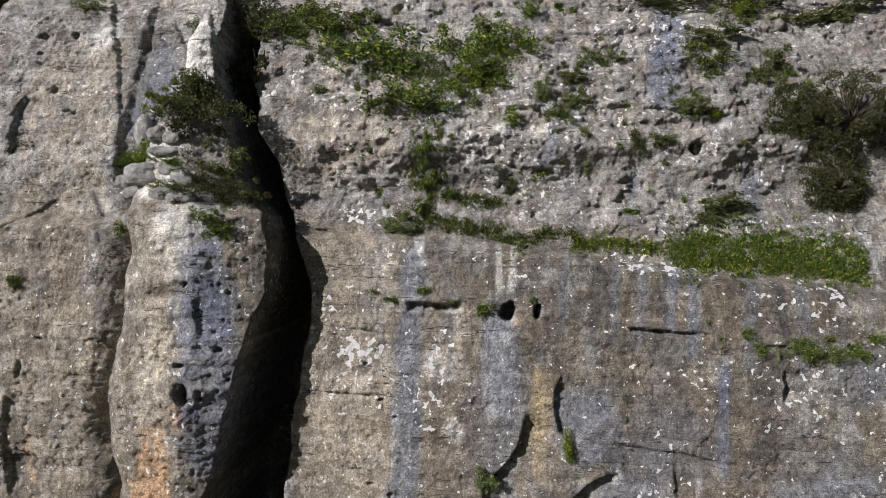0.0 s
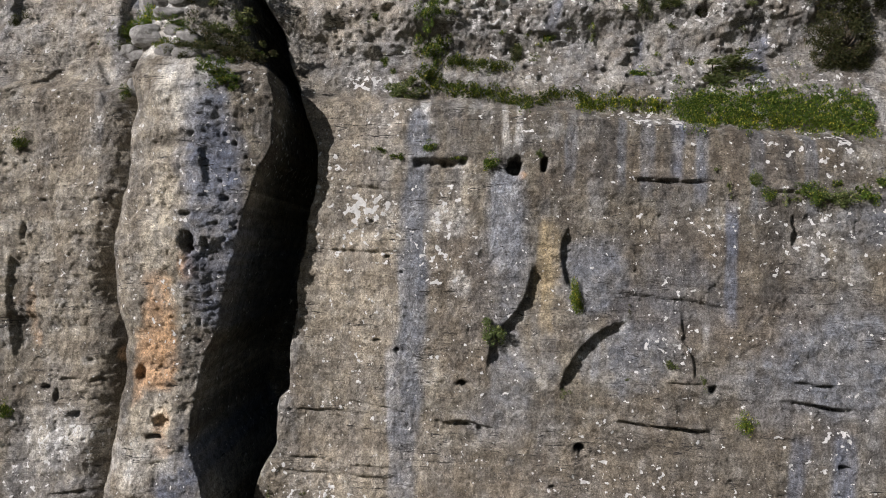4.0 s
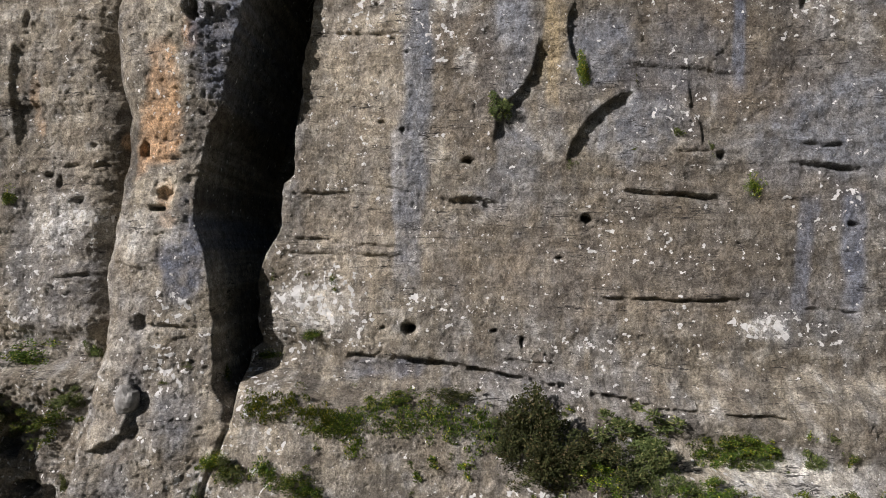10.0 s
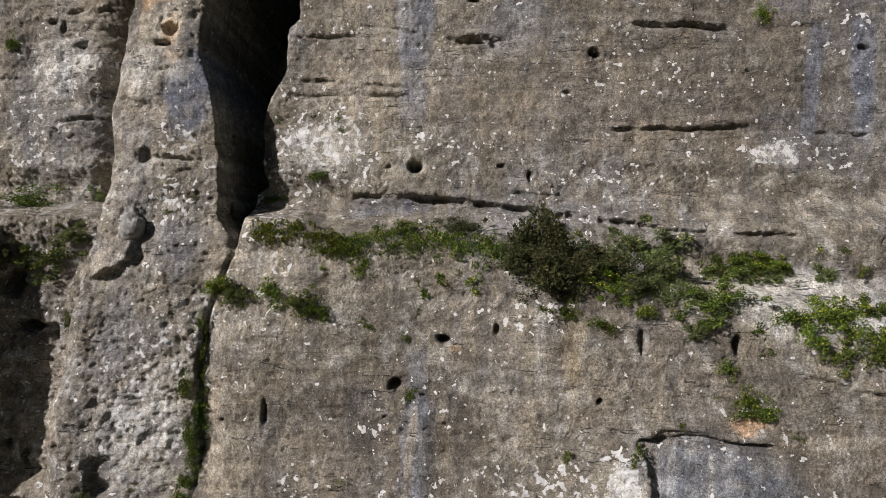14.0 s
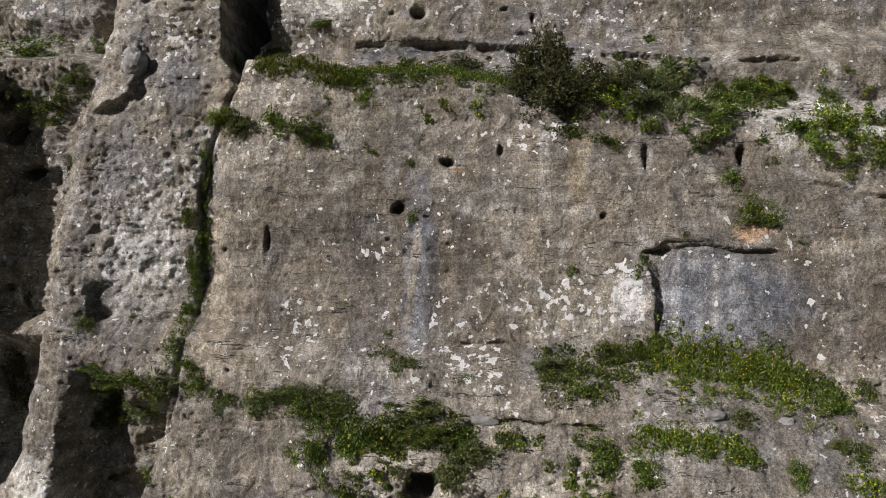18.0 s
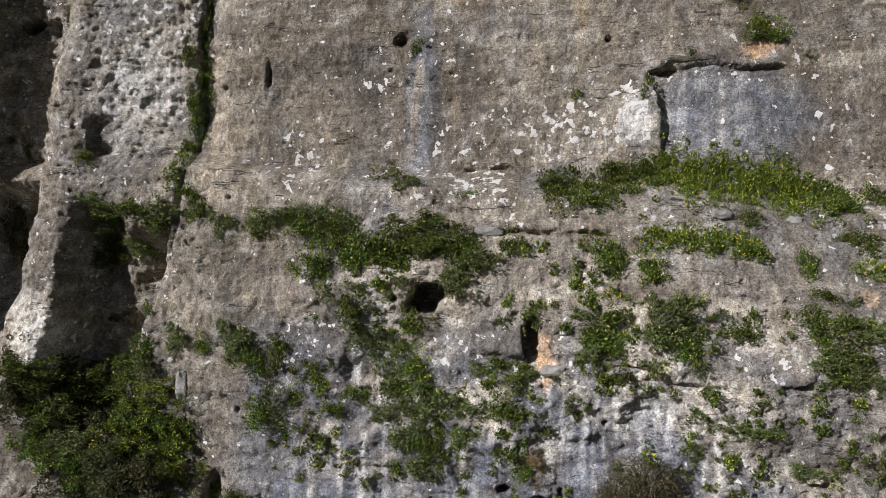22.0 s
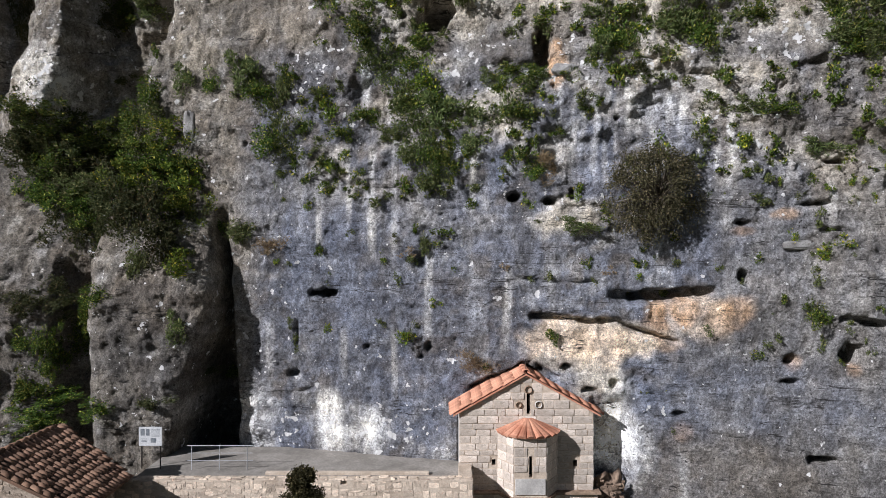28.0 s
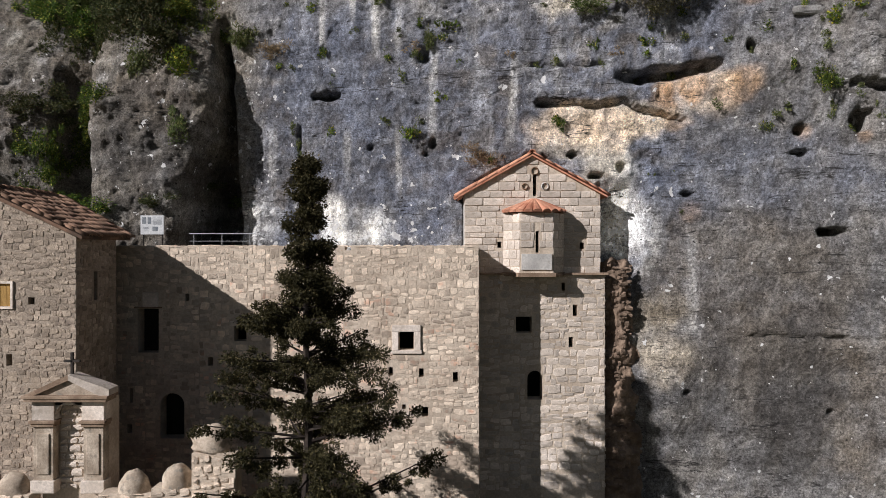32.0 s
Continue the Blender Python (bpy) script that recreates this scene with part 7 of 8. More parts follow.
bush("green", 18.5, 53.7, 1.9, 1.2)
bush("bright", 19.3, 53.9, 2.5, 1.2)
bush("olive", 19.0, 53.1, 1.2, 0.7)
bush("olive", 21.7, 53.3, 1.2, 1.0)
bush("green", 18.9, 51.3, 1.7, 1.4)
bush("bright", 20.2, 51.1, 2.6, 2.3)
bush("green", 22.5, 51.5, 2.0, 1.7)
bush("green", 21.1, 49.5, 2.0, 1.4)
bush("green", 22.8, 49.5, 1.7, 1.7)
bush("green", 24.2, 51.5, 1.5, 1.8)
bush("green", 15.6, 48.7, 0.9, 1.4)
bush("bright", 16.4, 47.1, 1.4, 1.1)
bush("green", 17.3, 46.6, 1.1, 1.1)
bush("green", -4.4, 54.9, 1.6, 0.8)
bush("green", -12.6, 38.9, 1.0, 1.2)
bush("olive", -10.3, 37.2, 1.2, 1.4)
bush("green", -18.8, 41.0, 0.9, 1.2)
bush("olive", -24.6, 41.9, 0.6, 1.1)
bush("green", -13.2, 43.2, 0.8, 1.3)
bush("green", -12.9, 47.4, 0.5, 1.9)
bush("olive", -0.9, 39.3, 1.4, 1.0)
bush("green", 9.2, 40.1, 1.2, 1.0)
bush("olive", 5.7, 39.0, 2.0, 0.8)
bush("green", 16.5, 46.5, 1.7, 0.8)
bush("green", -17.9, 37.5, 2.4, 1.2)
bush("green", -16.4, 38.1, 3.3, 0.9)
bush("green", -18.4, 36.0, 3.3, 2.1)
bush("olive", -16.0, 36.2, 1.5, 0.9)
bush("olive", -14.0, 37.7, 1.5, 1.5)
bush("dark", -25.2, 36.0, 2.0, 4.0)
bush("olive", -8.5, 37.0, 1.4, 1.4)
bush("green", -6.2, 36.9, 1.4, 1.7)
bush("green", -7.2, 37.6, 2.3, 0.7)
bush("green", -4.7, 37.1, 1.7, 0.8)
bush("green", -5.5, 34.9, 1.7, 2.5)
bush("green", -3.7, 35.5, 1.6, 1.6)
bush("green", -2.1, 35.9, 1.9, 1.9)
bush("green", -0.4, 37.0, 2.7, 1.4)
bush("green", 0.4, 36.0, 2.2, 1.6)
bush("green", 1.8, 36.0, 1.6, 1.6)
bush("olive", 2.6, 35.3, 1.6, 1.1)
bush("green", 3.9, 36.1, 1.3, 1.3)
bush("green", 8.3, 35.8, 1.5, 1.3)
bush("green", 8.1, 36.6, 1.3, 0.5)
bush("green", 7.8, 38.2, 1.6, 1.3)
bush("olive", 14.6, 37.2, 0.9, 1.1)
bush("green", 14.1, 35.9, 1.2, 1.0)
bush("green", 16.5, 35.3, 1.0, 1.2)
bush("green", 19.1, 36.2, 1.4, 1.2)
bush("green", 10.1, 34.7, 1.2, 1.2)
bush("bright", 18.3, 36.4, 1.0, 0.5)
bush("green", 18.8, 37.7, 2.0, 1.3)
bush("green", 20.9, 38.2, 1.0, 1.6)
bush("olive", -15.6, 32.3, 1.2, 0.6)
bush("olive", -15.7, 35.8, 1.5, 0.8)
bush("dark", -17.7, 32.1, 1.2, 0.6)
bush("green", -14.8, 30.8, 1.5, 1.5)
bush("olive", -14.7, 29.7, 1.2, 1.2)
bush("olive", -12.9, 31.2, 1.0, 1.3)
bush("green", -11.6, 31.0, 1.1, 1.2)
bush("olive", -9.4, 31.5, 1.4, 1.7)
bush("green", -8.9, 30.4, 1.4, 1.4)
bush("olive", -7.6, 30.4, 0.8, 1.6)
bush("olive", -5.8, 30.0, 1.2, 0.8)
bush("green", -3.5, 33.1, 1.6, 1.3)
bush("green", -0.8, 32.3, 1.3, 1.0)
bush("green", -1.1, 31.4, 1.6, 1.0)
bush("bright", -0.5, 30.3, 1.6, 1.6)
bush("green", -1.2, 29.5, 1.6, 1.0)
bush("green", 0.0, 29.3, 1.6, 1.6)
bush("green", -8.2, 27.9, 1.7, 1.4)
bush("green", -6.7, 28.6, 1.1, 1.1)
bush("green", -4.7, 28.2, 1.1, 1.1)
bush("green", -3.5, 29.0, 1.3, 1.1)
bush("olive", -2.4, 27.9, 1.3, 0.8)
bush("olive", -7.9, 26.3, 0.4, 1.1)
bush("olive", -1.3, 26.9, 1.0, 1.0)
bush("green", -0.3, 26.9, 1.0, 1.6)
bush("olive", -0.3, 25.6, 1.3, 1.0)
bush("olive", -9.7, 23.3, 1.3, 1.1)
bush("olive", -0.6, 22.6, 0.5, 1.0)
bush("dry", -8.2, 22.8, 1.4, 0.9)
bush("olive", 0.5, 29.0, 1.5, 1.5)
bush("green", 0.5, 26.9, 1.0, 2.1)
bush("olive", 1.5, 28.5, 1.3, 1.0)
bush("olive", 1.6, 27.2, 1.0, 1.0)
bush("green", 3.7, 28.6, 1.3, 1.3)
bush("green", 4.4, 26.1, 1.2, 0.7)
bush("dry", 4.8, 26.2, 1.2, 1.2)
bush("olive", 1.3, 34.3, 1.3, 1.6)
bush("green", 3.4, 30.7, 1.5, 0.8)
bush("green", 4.1, 30.2, 2.0, 1.0)
bush("olive", 2.6, 30.3, 1.0, 0.6)
bush("olive", 7.0, 31.4, 1.0, 1.0)
bush("green", 6.8, 30.8, 0.7, 1.0)
bush("green", 7.4, 32.1, 1.2, 1.0)
bush("olive", 6.7, 33.0, 1.0, 0.5)
bush("green", 8.2, 33.0, 1.2, 1.0)
bush("green", 7.8, 32.0, 1.7, 1.5)
bush("green", 8.4, 31.5, 0.7, 1.2)
bush("dark", 8.7, 30.4, 1.0, 1.0)
bush("olive", 10.3, 32.2, 1.4, 1.2)
bush("green", 11.4, 31.9, 1.7, 1.4)
bush("olive", 10.9, 33.4, 1.0, 1.2)
bush("olive", 10.1, 33.4, 1.0, 1.0)
bush("green", 13.4, 32.4, 1.2, 0.9)
bush("green", 8.7, 35.4, 1.3, 1.5)
bush("green", 10.0, 35.2, 1.2, 1.2)
bush("green", 16.6, 34.0, 1.2, 0.7)
bush("green", 16.2, 33.2, 1.4, 0.9)
bush("green", 16.4, 32.3, 1.1, 0.9)
bush("green", 17.3, 32.9, 1.1, 0.9)
bush("olive", 17.8, 32.5, 1.1, 0.9)
bush("green", 17.4, 31.5, 1.3, 0.9)
bush("olive", 16.6, 31.3, 1.4, 0.9)
bush("green", 17.0, 30.6, 1.8, 0.9)
bush("olive", 17.8, 30.6, 1.1, 0.9)
bush("olive", 12.8, 28.4, 1.4, 0.7)
bush("green", 14.1, 28.3, 1.4, 0.6)
bush("olive", 16.0, 26.7, 1.4, 0.6)
bush("olive", 6.5, 23.5, 1.5, 0.6)
bush("green", 15.5, 20.0, 1.0, 1.1)
bush("dark", -19.9, 19.9, 2.0, 1.4)
bush("green", -20.3, 18.0, 1.3, 1.1)
bush("green", -19.2, 17.7, 1.2, 2.4)
bush("green", -16.1, 20.3, 1.6, 1.0)
bush("olive", -14.5, 21.7, 0.9, 1.6)
bush("bright", -12.4, 21.7, 1.6, 1.1)
bush("olive", -12.3, 18.8, 0.8, 1.3)
bush("green", -20.6, 25.2, 2.0, 1.7)
bush("green", -18.8, 24.6, 2.6, 2.0)
bush("green", -17.5, 23.5, 2.3, 1.7)
bush("dark", -14.5, 23.7, 3.0, 3.0)
bush("bright", -15.6, 25.8, 2.8, 2.3)
bush("green", -14.7, 26.9, 2.6, 2.3)
bush("bright", -13.0, 25.8, 2.8, 2.0)
bush("green", -12.8, 26.9, 1.7, 1.7)
bush("dark", -14.2, 25.0, 2.2, 1.7)
bush("dark", -20.2, 28.1, 5.3, 2.7)
bush("dark", -22.2, 28.1, 2.9, 2.3)
bush("green", -21.1, 29.6, 3.5, 1.7)
bush("green", -17.8, 28.1, 3.5, 2.7)
bush("dark", -18.2, 26.2, 3.6, 1.8)
bush("bright", -14.1, 28.4, 2.6, 1.7)
bush("dark", -20.1, 26.0, 2.6, 1.7)
bush("dark", -18.9, 19.9, 2.4, 1.8)
bush("olive", -22.2, 27.2, 1.4, 1.0)
bush("dark", -13.0, 23.4, 1.6, 1.4)
bush("dark", -12.1, 24.3, 1.1, 1.4)
bush("olive", -11.8, 15.5, 1.6, 0.7)
bush("green", -19.0, 15.0, 3.3, 1.2)
bush("dark", -12.0, 16.2, 1.6, 0.8)
bush("green", -19.9, 13.8, 2.3, 0.8)
bush("green", -20.6, 15.7, 0.8, 1.6)
bush("dry", 1.8, 17.3, 1.5, 1.0)
bush("olive", -12.9, 94.5, 2.7, 2.3)
bush("dark", -12.3, 98.4, 2.8, 3.5)
bush("olive", -15.3, 99.7, 2.3, 2.3)
bush("dark", -12.1, 102.4, 4.5, 6.1)
bush("dark", -11.3, 106.5, 5.3, 4.4)
bush("dark", -11.6, 92.4, 3.4, 2.3)
bush("green", -16.4, 94.8, 2.3, 1.1)
bush("green", -21.3, 95.2, 2.0, 1.6)
bush("green", -15.9, 93.0, 2.3, 1.1)
bush("green", -12.7, 90.8, 2.1, 1.8)
bush("green", -16.9, 106.4, 1.7, 2.1)
bush("green", -9.3, 105.7, 3.9, 2.6)
bush("green", -21.3, 25.8, 2.0, 1.7)
bush("green", -19.8, 26.9, 2.9, 2.4)
bush("green", -16.8, 28.1, 3.2, 2.3)
bush("bright", -12.7, 24.5, 2.2, 1.7)
bush("green", -15.8, 29.6, 1.7, 1.5)
bush("olive", -18.3, 25.7, 2.9, 2.1)
bush("dark", -13.3, 22.2, 1.6, 1.6)
bush("dark", -16.3, 24.7, 2.5, 2.2)
bush("green", -20.0, 15.6, 1.6, 1.6)
bush("green", -19.6, 14.2, 2.3, 1.2)
bush("green", -16.0, 15.0, 1.8, 0.9)
bush("dark", -13.4, 15.3, 1.6, 0.8)
bush("dark", 6.4, 53.9, 3.7, 3.7)
bush("dark", 7.5, 53.5, 3.4, 2.7)
bush("dark", 5.4, 54.5, 2.2, 2.2)
bush("bright", 10.5, 52.8, 2.7, 1.5)
tuft("olive", 18.9, 45.3, 0.3, 0.3)
tuft("olive", 4.1, 27.0, 0.3, 0.3)
tuft("olive", 16.8, 22.3, 0.3, 0.3)
tuft("green", 9.9, 16.4, 0.3, 0.3)
tuft("olive", 9.1, 16.3, 0.3, 0.3)
tuft("olive", 10.2, 14.7, 0.3, 0.3)
tuft("olive", 15.0, 47.1, 0.4, 0.3)
tuft("olive", -4.1, 56.4, 0.4, 0.3)
tuft("dark", -6.8, 42.2, 0.4, 0.4)
tuft("olive", 18.5, 45.5, 0.4, 0.4)
tuft("dark", -2.0, 23.1, 0.4, 0.4)
tuft("bright", 16.8, 26.2, 0.4, 0.4)
tuft("olive", 12.6, 21.1, 0.4, 0.4)
tuft("olive", 18.9, 84.3, 0.5, 0.5)
tuft("dark", 13.6, 75.5, 0.4, 0.5)
tuft("olive", -7.3, 63.4, 0.5, 0.4)
tuft("green", -5.4, 62.4, 0.5, 0.5)
tuft("green", 13.2, 45.7, 0.3, 0.5)
tuft("dark", -12.7, 36.3, 0.4, 0.5)
tuft("green", 13.2, 45.8, 0.5, 0.4)
tuft("green", -2.4, 32.8, 0.5, 0.5)
tuft("olive", -4.1, 23.3, 0.5, 0.4)
tuft("olive", 2.4, 28.2, 0.5, 0.5)
tuft("olive", 12.6, 33.2, 0.5, 0.4)
tuft("olive", 13.3, 30.9, 0.5, 0.4)
tuft("green", 12.4, 27.7, 0.5, 0.4)
tuft("olive", 14.9, 24.7, 0.5, 0.4)
tuft("olive", 14.6, 26.5, 0.5, 0.3)
tuft("olive", 4.5, 23.8, 0.5, 0.3)
tuft("bright", 3.9, 24.9, 0.5, 0.5)
tuft("green", 8.9, 21.7, 0.5, 0.5)
tuft("olive", 10.3, 21.9, 0.5, 0.5)
tuft("green", 9.0, 22.6, 0.5, 0.5)
tuft("olive", 4.2, 21.2, 0.4, 0.5)
tuft("olive", 6.9, 21.2, 0.4, 0.5)
tuft("olive", 11.9, 21.7, 0.5, 0.5)
tuft("green", 17.8, 20.1, 0.4, 0.5)
tuft("olive", 16.6, 19.4, 0.5, 0.5)
tuft("dry", 3.1, 21.7, 0.5, 0.5)
tuft("green", 20.8, 83.5, 0.6, 0.6)
tuft("green", -5.6, 63.0, 0.6, 0.6)
tuft("olive", -0.3, 51.3, 0.4, 0.6)
tuft("olive", -2.1, 40.4, 0.5, 0.6)
tuft("olive", 0.4, 38.6, 0.4, 0.6)
tuft("green", 2.6, 29.0, 0.5, 0.6)
tuft("bright", 8.4, 30.5, 0.6, 0.6)
tuft("olive", 9.5, 33.6, 0.6, 0.5)
tuft("olive", 12.7, 25.8, 0.6, 0.4)
tuft("green", 8.6, 21.9, 0.6, 0.6)
tuft("green", 10.1, 23.0, 0.6, 0.5)
tuft("dry", 7.5, 21.5, 0.6, 0.4)
tuft("olive", 5.0, 21.3, 0.6, 0.5)
tuft("green", 13.3, 22.0, 0.6, 0.5)
tuft("olive", 15.5, 21.2, 0.6, 0.5)
tuft("olive", 11.5, 19.0, 0.6, 0.6)
tuft("green", 13.3, 18.2, 0.6, 0.5)
tuft("green", -23.3, 94.6, 0.7, 0.4)
tuft("green", -2.2, 86.0, 0.7, 0.4)
tuft("olive", 13.5, 71.3, 0.7, 0.3)
tuft("olive", 9.6, 70.4, 0.7, 0.5)
tuft("olive", 17.9, 71.2, 0.4, 0.7)
tuft("olive", -15.2, 57.0, 0.7, 0.3)
tuft("green", -0.8, 50.0, 0.7, 0.7)
tuft("green", 6.6, 51.5, 0.6, 0.7)
tuft("green", 23.7, 53.6, 0.7, 0.7)
tuft("olive", 17.5, 49.5, 0.7, 0.5)
tuft("olive", -16.2, 41.4, 0.7, 0.4)
tuft("olive", -4.3, 42.1, 0.7, 0.5)
tuft("green", 5.4, 36.1, 0.6, 0.7)
tuft("green", -5.5, 32.6, 0.7, 0.5)
tuft("olive", -1.9, 21.0, 0.5, 0.7)
tuft("dry", -1.3, 22.3, 0.7, 0.5)
tuft("olive", -7.3, 18.9, 0.4, 0.7)
tuft("olive", 4.8, 28.5, 0.7, 0.7)
tuft("olive", 6.2, 28.9, 0.7, 0.7)
tuft("bright", 8.9, 31.9, 0.7, 0.7)
tuft("olive", 7.5, 31.0, 0.7, 0.7)
tuft("olive", 12.9, 32.8, 0.7, 0.6)
tuft("green", 13.5, 32.9, 0.7, 0.6)
tuft("olive", 15.2, 32.3, 0.7, 0.5)
tuft("olive", 10.7, 29.7, 0.7, 0.7)
tuft("olive", 12.1, 28.4, 0.7, 0.6)
tuft("dark", 11.3, 28.5, 0.7, 0.5)
tuft("olive", 13.7, 24.4, 0.7, 0.6)
tuft("olive", 11.3, 26.4, 0.7, 0.7)
tuft("olive", 11.0, 27.3, 0.6, 0.7)
tuft("olive", 15.8, 18.7, 0.5, 0.7)
tuft("olive", 17.4, 18.4, 0.4, 0.7)
tuft("green", 10.3, 97.1, 0.5, 0.8)
tuft("olive", 14.5, 96.2, 0.8, 0.7)
tuft("green", 1.1, 86.1, 0.8, 0.6)
tuft("green", 25.8, 82.5, 0.8, 0.8)
tuft("green", -3.2, 50.5, 0.8, 0.6)
tuft("green", -0.6, 47.0, 0.8, 0.7)
tuft("olive", 17.0, 52.1, 0.7, 0.8)
tuft("olive", 22.8, 54.6, 0.8, 0.6)
tuft("green", -12.5, 37.8, 0.8, 0.6)
tuft("green", -0.7, 46.7, 0.8, 0.6)
tuft("olive", 5.6, 38.3, 0.8, 0.4)
tuft("olive", -10.3, 30.3, 0.6, 0.8)
tuft("green", -3.3, 32.3, 0.8, 0.8)
tuft("olive", -5.8, 27.9, 0.8, 0.6)
tuft("green", -5.9, 22.6, 0.7, 0.8)
tuft("green", -11.1, 23.7, 0.7, 0.8)
tuft("olive", -7.0, 18.0, 0.5, 0.8)
tuft("green", 0.8, 26.4, 0.8, 0.8)
tuft("green", 3.5, 27.7, 0.8, 0.8)
tuft("olive", 3.0, 30.8, 0.8, 0.6)
tuft("green", 6.6, 21.9, 0.6, 0.8)
tuft("olive", -12.1, 22.4, 0.8, 0.6)
tuft("bright", -11.4, 15.7, 0.8, 0.8)
tuft("green", 6.7, 11.7, 0.8, 0.5)
tuft("green", 5.1, 84.8, 0.8, 0.9)
tuft("green", -1.1, 85.5, 0.9, 0.6)
tuft("green", 2.9, 85.4, 0.9, 0.5)
tuft("olive", 19.5, 83.2, 0.5, 0.9)
tuft("green", 25.9, 83.3, 0.9, 0.6)
tuft("olive", 15.9, 72.5, 0.9, 0.7)
tuft("olive", -14.0, 58.0, 0.9, 0.5)
tuft("green", 13.2, 51.2, 0.9, 0.8)
tuft("green", 17.2, 50.6, 0.9, 0.7)
tuft("olive", -13.5, 40.0, 0.6, 0.9)
tuft("green", 7.5, 43.9, 0.8, 0.9)
tuft("green", -14.7, 32.9, 0.7, 0.9)
tuft("olive", -1.1, 18.8, 0.5, 0.9)
tuft("green", 11.5, 31.4, 0.7, 0.9)
tuft("olive", 15.1, 33.1, 0.6, 0.9)
tuft("olive", 11.8, 32.4, 0.9, 0.7)
tuft("olive", 17.6, 33.8, 0.9, 0.7)
tuft("green", 13.9, 30.0, 0.9, 0.7)
tuft("olive", 11.8, 29.9, 0.9, 0.7)
tuft("olive", 13.3, 24.7, 0.9, 0.5)
tuft("olive", 14.1, 18.5, 0.9, 0.7)
tuft("olive", 17.9, 95.0, 1.0, 0.5)
tuft("olive", 8.3, 93.0, 1.0, 0.8)
tuft("olive", 22.8, 82.4, 0.6, 1.0)
tuft("olive", 23.5, 82.4, 1.0, 0.8)
tuft("green", 27.1, 82.8, 1.0, 1.0)
tuft("olive", -9.7, 63.1, 0.4, 1.0)
tuft("olive", -2.7, 39.6, 1.0, 0.8)
tuft("green", 1.9, 38.6, 1.0, 0.5)
tuft("green", 11.1, 44.1, 0.7, 1.0)
tuft("olive", 7.3, 36.0, 1.0, 1.0)
scatter_tufts(760, -8, 27, 24.5, 36, 5)
scatter_tufts(90, -8, 27, 17, 24.5, 6)
scatter_tufts(60, -6, 26, 52, 56, 7)
scatter_tufts(110, -6, 29, 92, 108, 8)
plant_tufts()


def limb(verts, faces, p, q, r0, r1, sides=6):
    p, q = Vector(p), Vector(q)
    way = (q - p).normalized()
    side = way.cross(Vector((0.31, 0.52, 0.8))).normalized()
    other = way.cross(side)
    n = len(verts)
    for k, r in ((p, r0), (q, r1)):
        verts += [tuple(k + r * (side * math.cos(2 * math.pi * i / sides) + other * math.sin(2 * math.pi * i / sides))) for i in range(sides)]
    faces += [(n + i, n + (i + 1) % sides, n + sides + (i + 1) % sides, n + sides + i) for i in range(sides)]


# ---- cypress in front of the wall ----
cypress = thing("cypress_tree", (-4.12, 19.2, 0), "tall dark ragged cypress standing before the monastery wall", "tree")
verts, faces = [], []
for k in range(16):
    limb(verts, faces, (0.05 * math.sin(k), 0.05 * math.cos(k), k), (0.05 * math.sin(k + 1), 0.05 * math.cos(k + 1), k + 1), 0.24 * (1 - k / 16.4), 0.24 * (1 - (k + 1) / 16.4))
part("trunk", from_arrays("trunk", verts, faces, DARK_BARK), None, cypress)
lv, lf, bv, bf, total = [], [], [], [], 0
for k in range(230):
    h = 0.8 + 14.9 * dice.uniform(0, 1) ** 0.8
    reach = float(np.interp(h, (0, 5, 6.5, 8, 10, 11.3, 12.3, 13.5, 15.9), (4.5, 4.3, 3.6, 2.8, 2.1, 1.5, 0.9, 0.55, 0.1))) * dice.choice((0.35, 0.6, 0.85, 1.0, 1.15))
    turn = dice.uniform(0, 2 * math.pi)
    root = Vector((0, 0, h - 0.25 * reach))
    tip = Vector((reach * math.cos(turn), reach * math.sin(turn), h + 0.22 * reach * dice.uniform(-0.9, 0.8)))
    limb(bv, bf, root, tip, 0.045, 0.012, 4)
    for s in np.linspace(0.35, 1.0, 2 + int(reach * 1.7)):
        size = (0.17 + 0.16 * s) * dice.uniform(0.55, 1.35)
        mid = root.lerp(tip, s) + Vector(dice.normal(0, 0.1, 3)) - Vector((0, 0, 0.12 * s))
        n = int(210 * size / 0.3)
        ball = dice.normal(0, 1, (n, 3))
        ball /= np.linalg.norm(ball, axis=1)[:, None]
        v, f = leaves(np.array(mid) + ball * size * np.array([0.95, 0.95, 0.8]) * dice.uniform(0.35, 1, (n, 1)), ball * 0.6 + np.array([0.3 * math.cos(turn), 0.3 * math.sin(turn), -0.1]), 0.1, 0.045)
        lv.append(v)
        lf.append(f + total)
        total += len(v)
part("crown", from_arrays("crown", np.concatenate(lv), np.concatenate(lf), LEAF["cypress"]), None, cypress)
part("branchwork", from_arrays("branchwork", bv, bf, DARK_BARK), None, cypress)


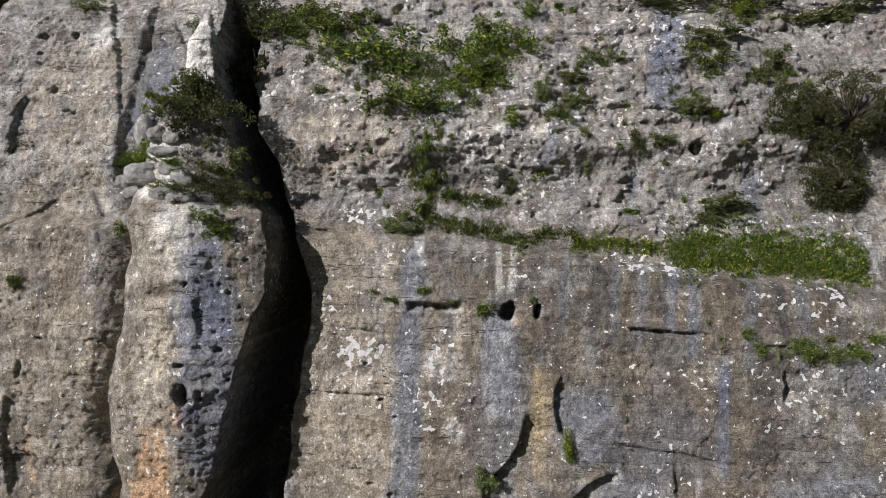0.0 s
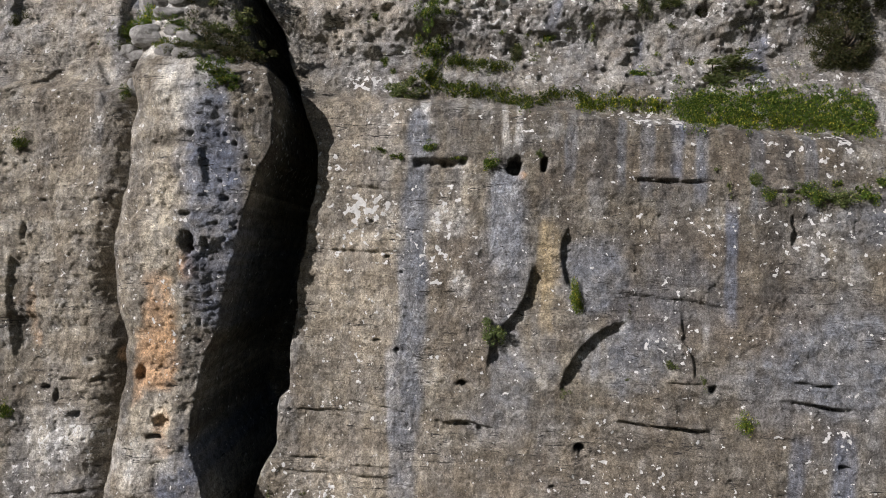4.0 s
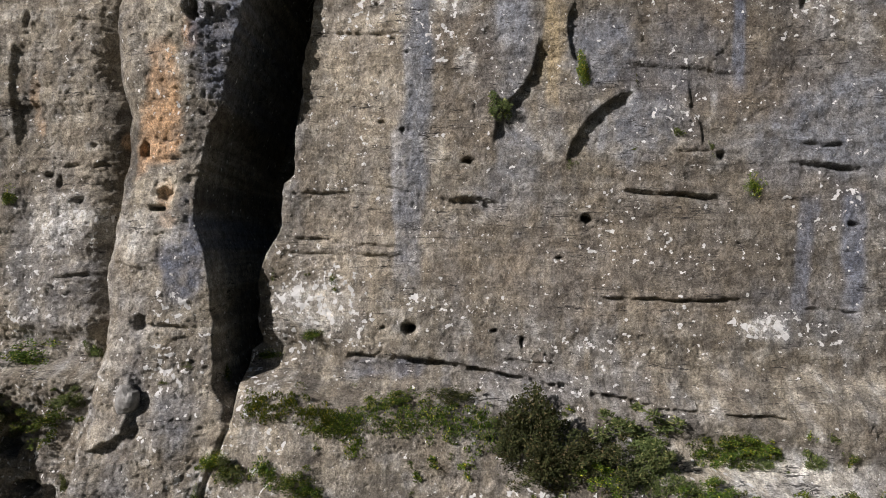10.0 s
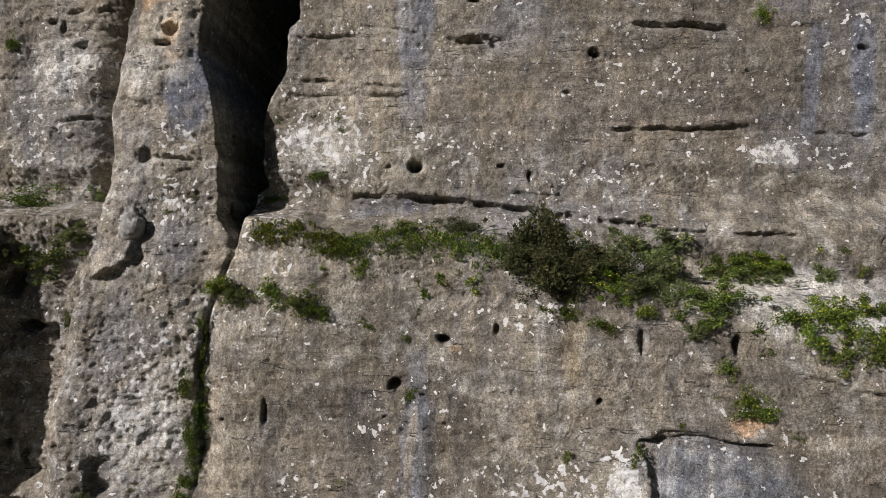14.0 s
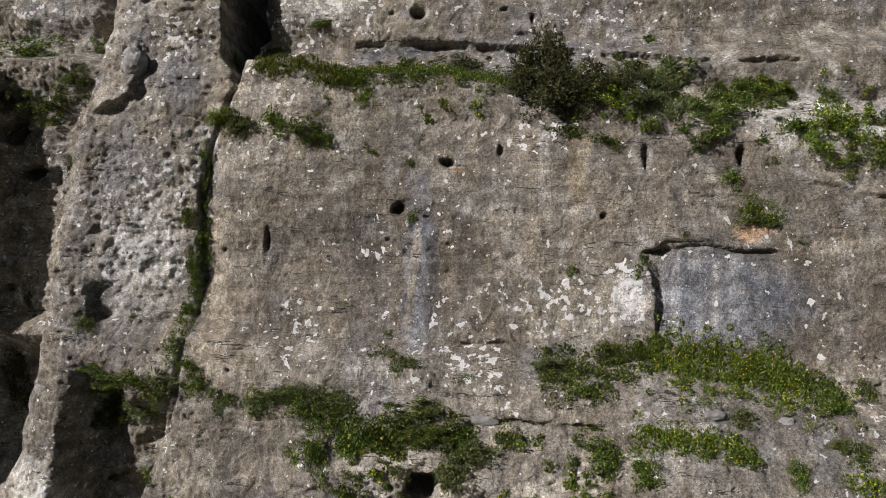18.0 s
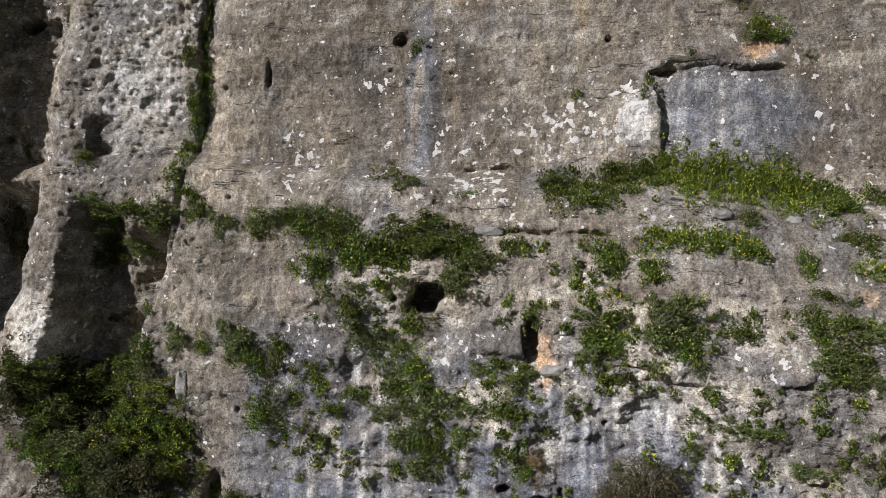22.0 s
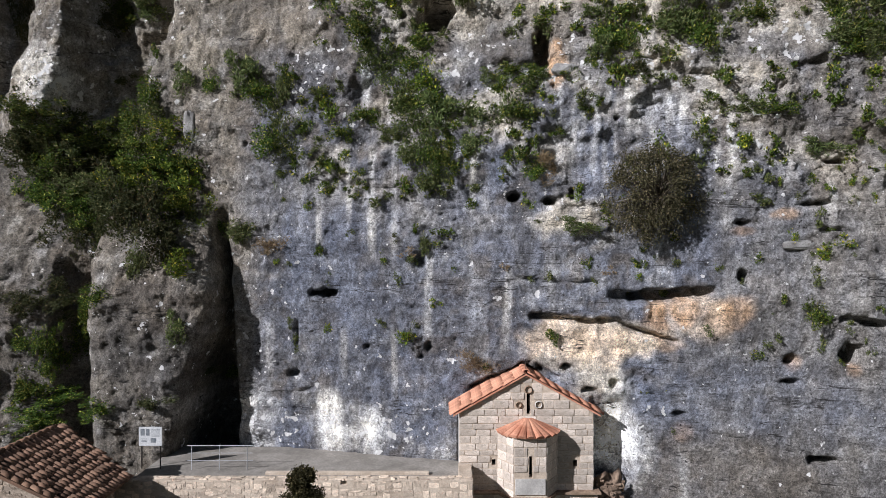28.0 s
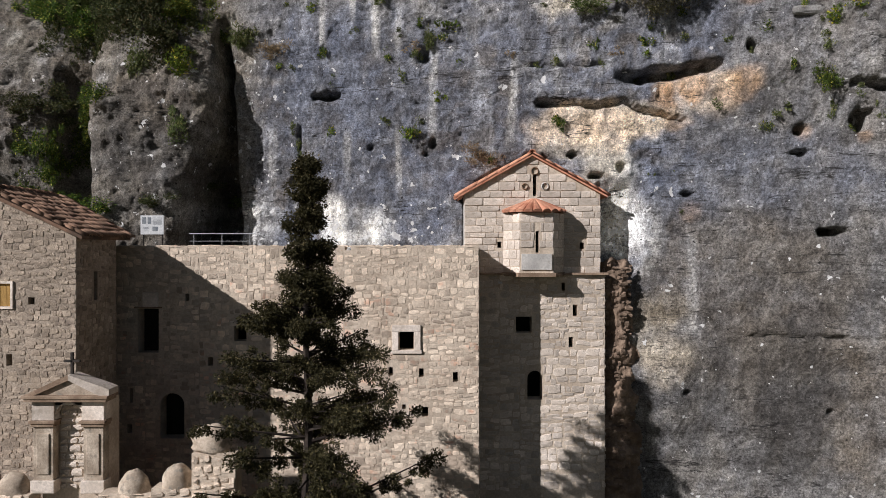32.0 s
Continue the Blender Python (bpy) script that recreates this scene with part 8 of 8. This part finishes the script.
def cliff_tree(label, kind, x, z, w, h, lobes, count, leaf, droop=0.0):
    """A tree rooted in the rock: a bent trunk, limbs and a crown of many leaf sprays with gaps."""
    y = depth_at(x, z)
    tree = thing("tree", (x, y, z), label, "tree")
    verts, faces, lv, lf, total = [], [], [], [], 0
    limb(verts, faces, (0, 0.3, -0.3 * h), (0.05 * w, -0.5, -0.12 * h), 0.14, 0.11)
    for _ in range(lobes):
        a, s = dice.uniform(0, 2 * math.pi), math.sqrt(dice.uniform(0.04, 1))
        tip = Vector((0.44 * w * s * math.cos(a), -0.25 * w * (1.15 - s) - 0.35, 0.44 * h * s * math.sin(a) - droop * s * h * 0.1))
        bend = Vector((0.05 * w, -0.5, -0.12 * h)).lerp(tip, 0.5) + Vector(dice.normal(0, 0.12, 3))
        limb(verts, faces, (0.05 * w, -0.5, -0.12 * h), bend, 0.06, 0.035, 4)
        limb(verts, faces, bend, tip, 0.035, 0.01, 4)
        size = dice.uniform(0.28, 0.55)
        n = int(count * size)
        ball = dice.normal(0, 1, (n, 3))
        ball /= np.linalg.norm(ball, axis=1)[:, None]
        v, f = leaves(np.array(tip) + ball * size * dice.uniform(0.25, 1, (n, 1)), ball + np.array([0, -0.4, 0.3 - droop]), leaf, leaf * 0.42)
        lv.append(v)
        lf.append(f + total)
        total += len(v)
    part("trunk", from_arrays("trunk", verts, faces, BARK), None, tree)
    part("crown", from_arrays("crown", np.concatenate(lv), np.concatenate(lf), LEAF[kind]), None, tree)


cliff_tree("brownish-green wild fig hanging from the blue-grey cliff", "fig", 9.1, 25.3, 4.5, 4.7, 150, 210, 0.1, 1.0)
cliff_tree("dark evergreen oak on the upper cliff", "dark", 29.7, 98.4, 8.7, 6.7, 150, 200, 0.16, 0.2)
cliff_tree("dark evergreen oak hanging over a ledge", "dark", 28.9, 93.5, 5.6, 5.6, 110, 200, 0.16, 0.4)
cliff_tree("dark evergreen oak beside the cliff's bare wall", "dark", 26.7, 98.5, 5.1, 4.4, 70, 200, 0.16, 0.2)
cliff_tree("dark shrubby oak in the cleft behind the rock pillar", "dark", -13.4, 104.6, 5.3, 6.6, 90, 200, 0.16, 0.2)
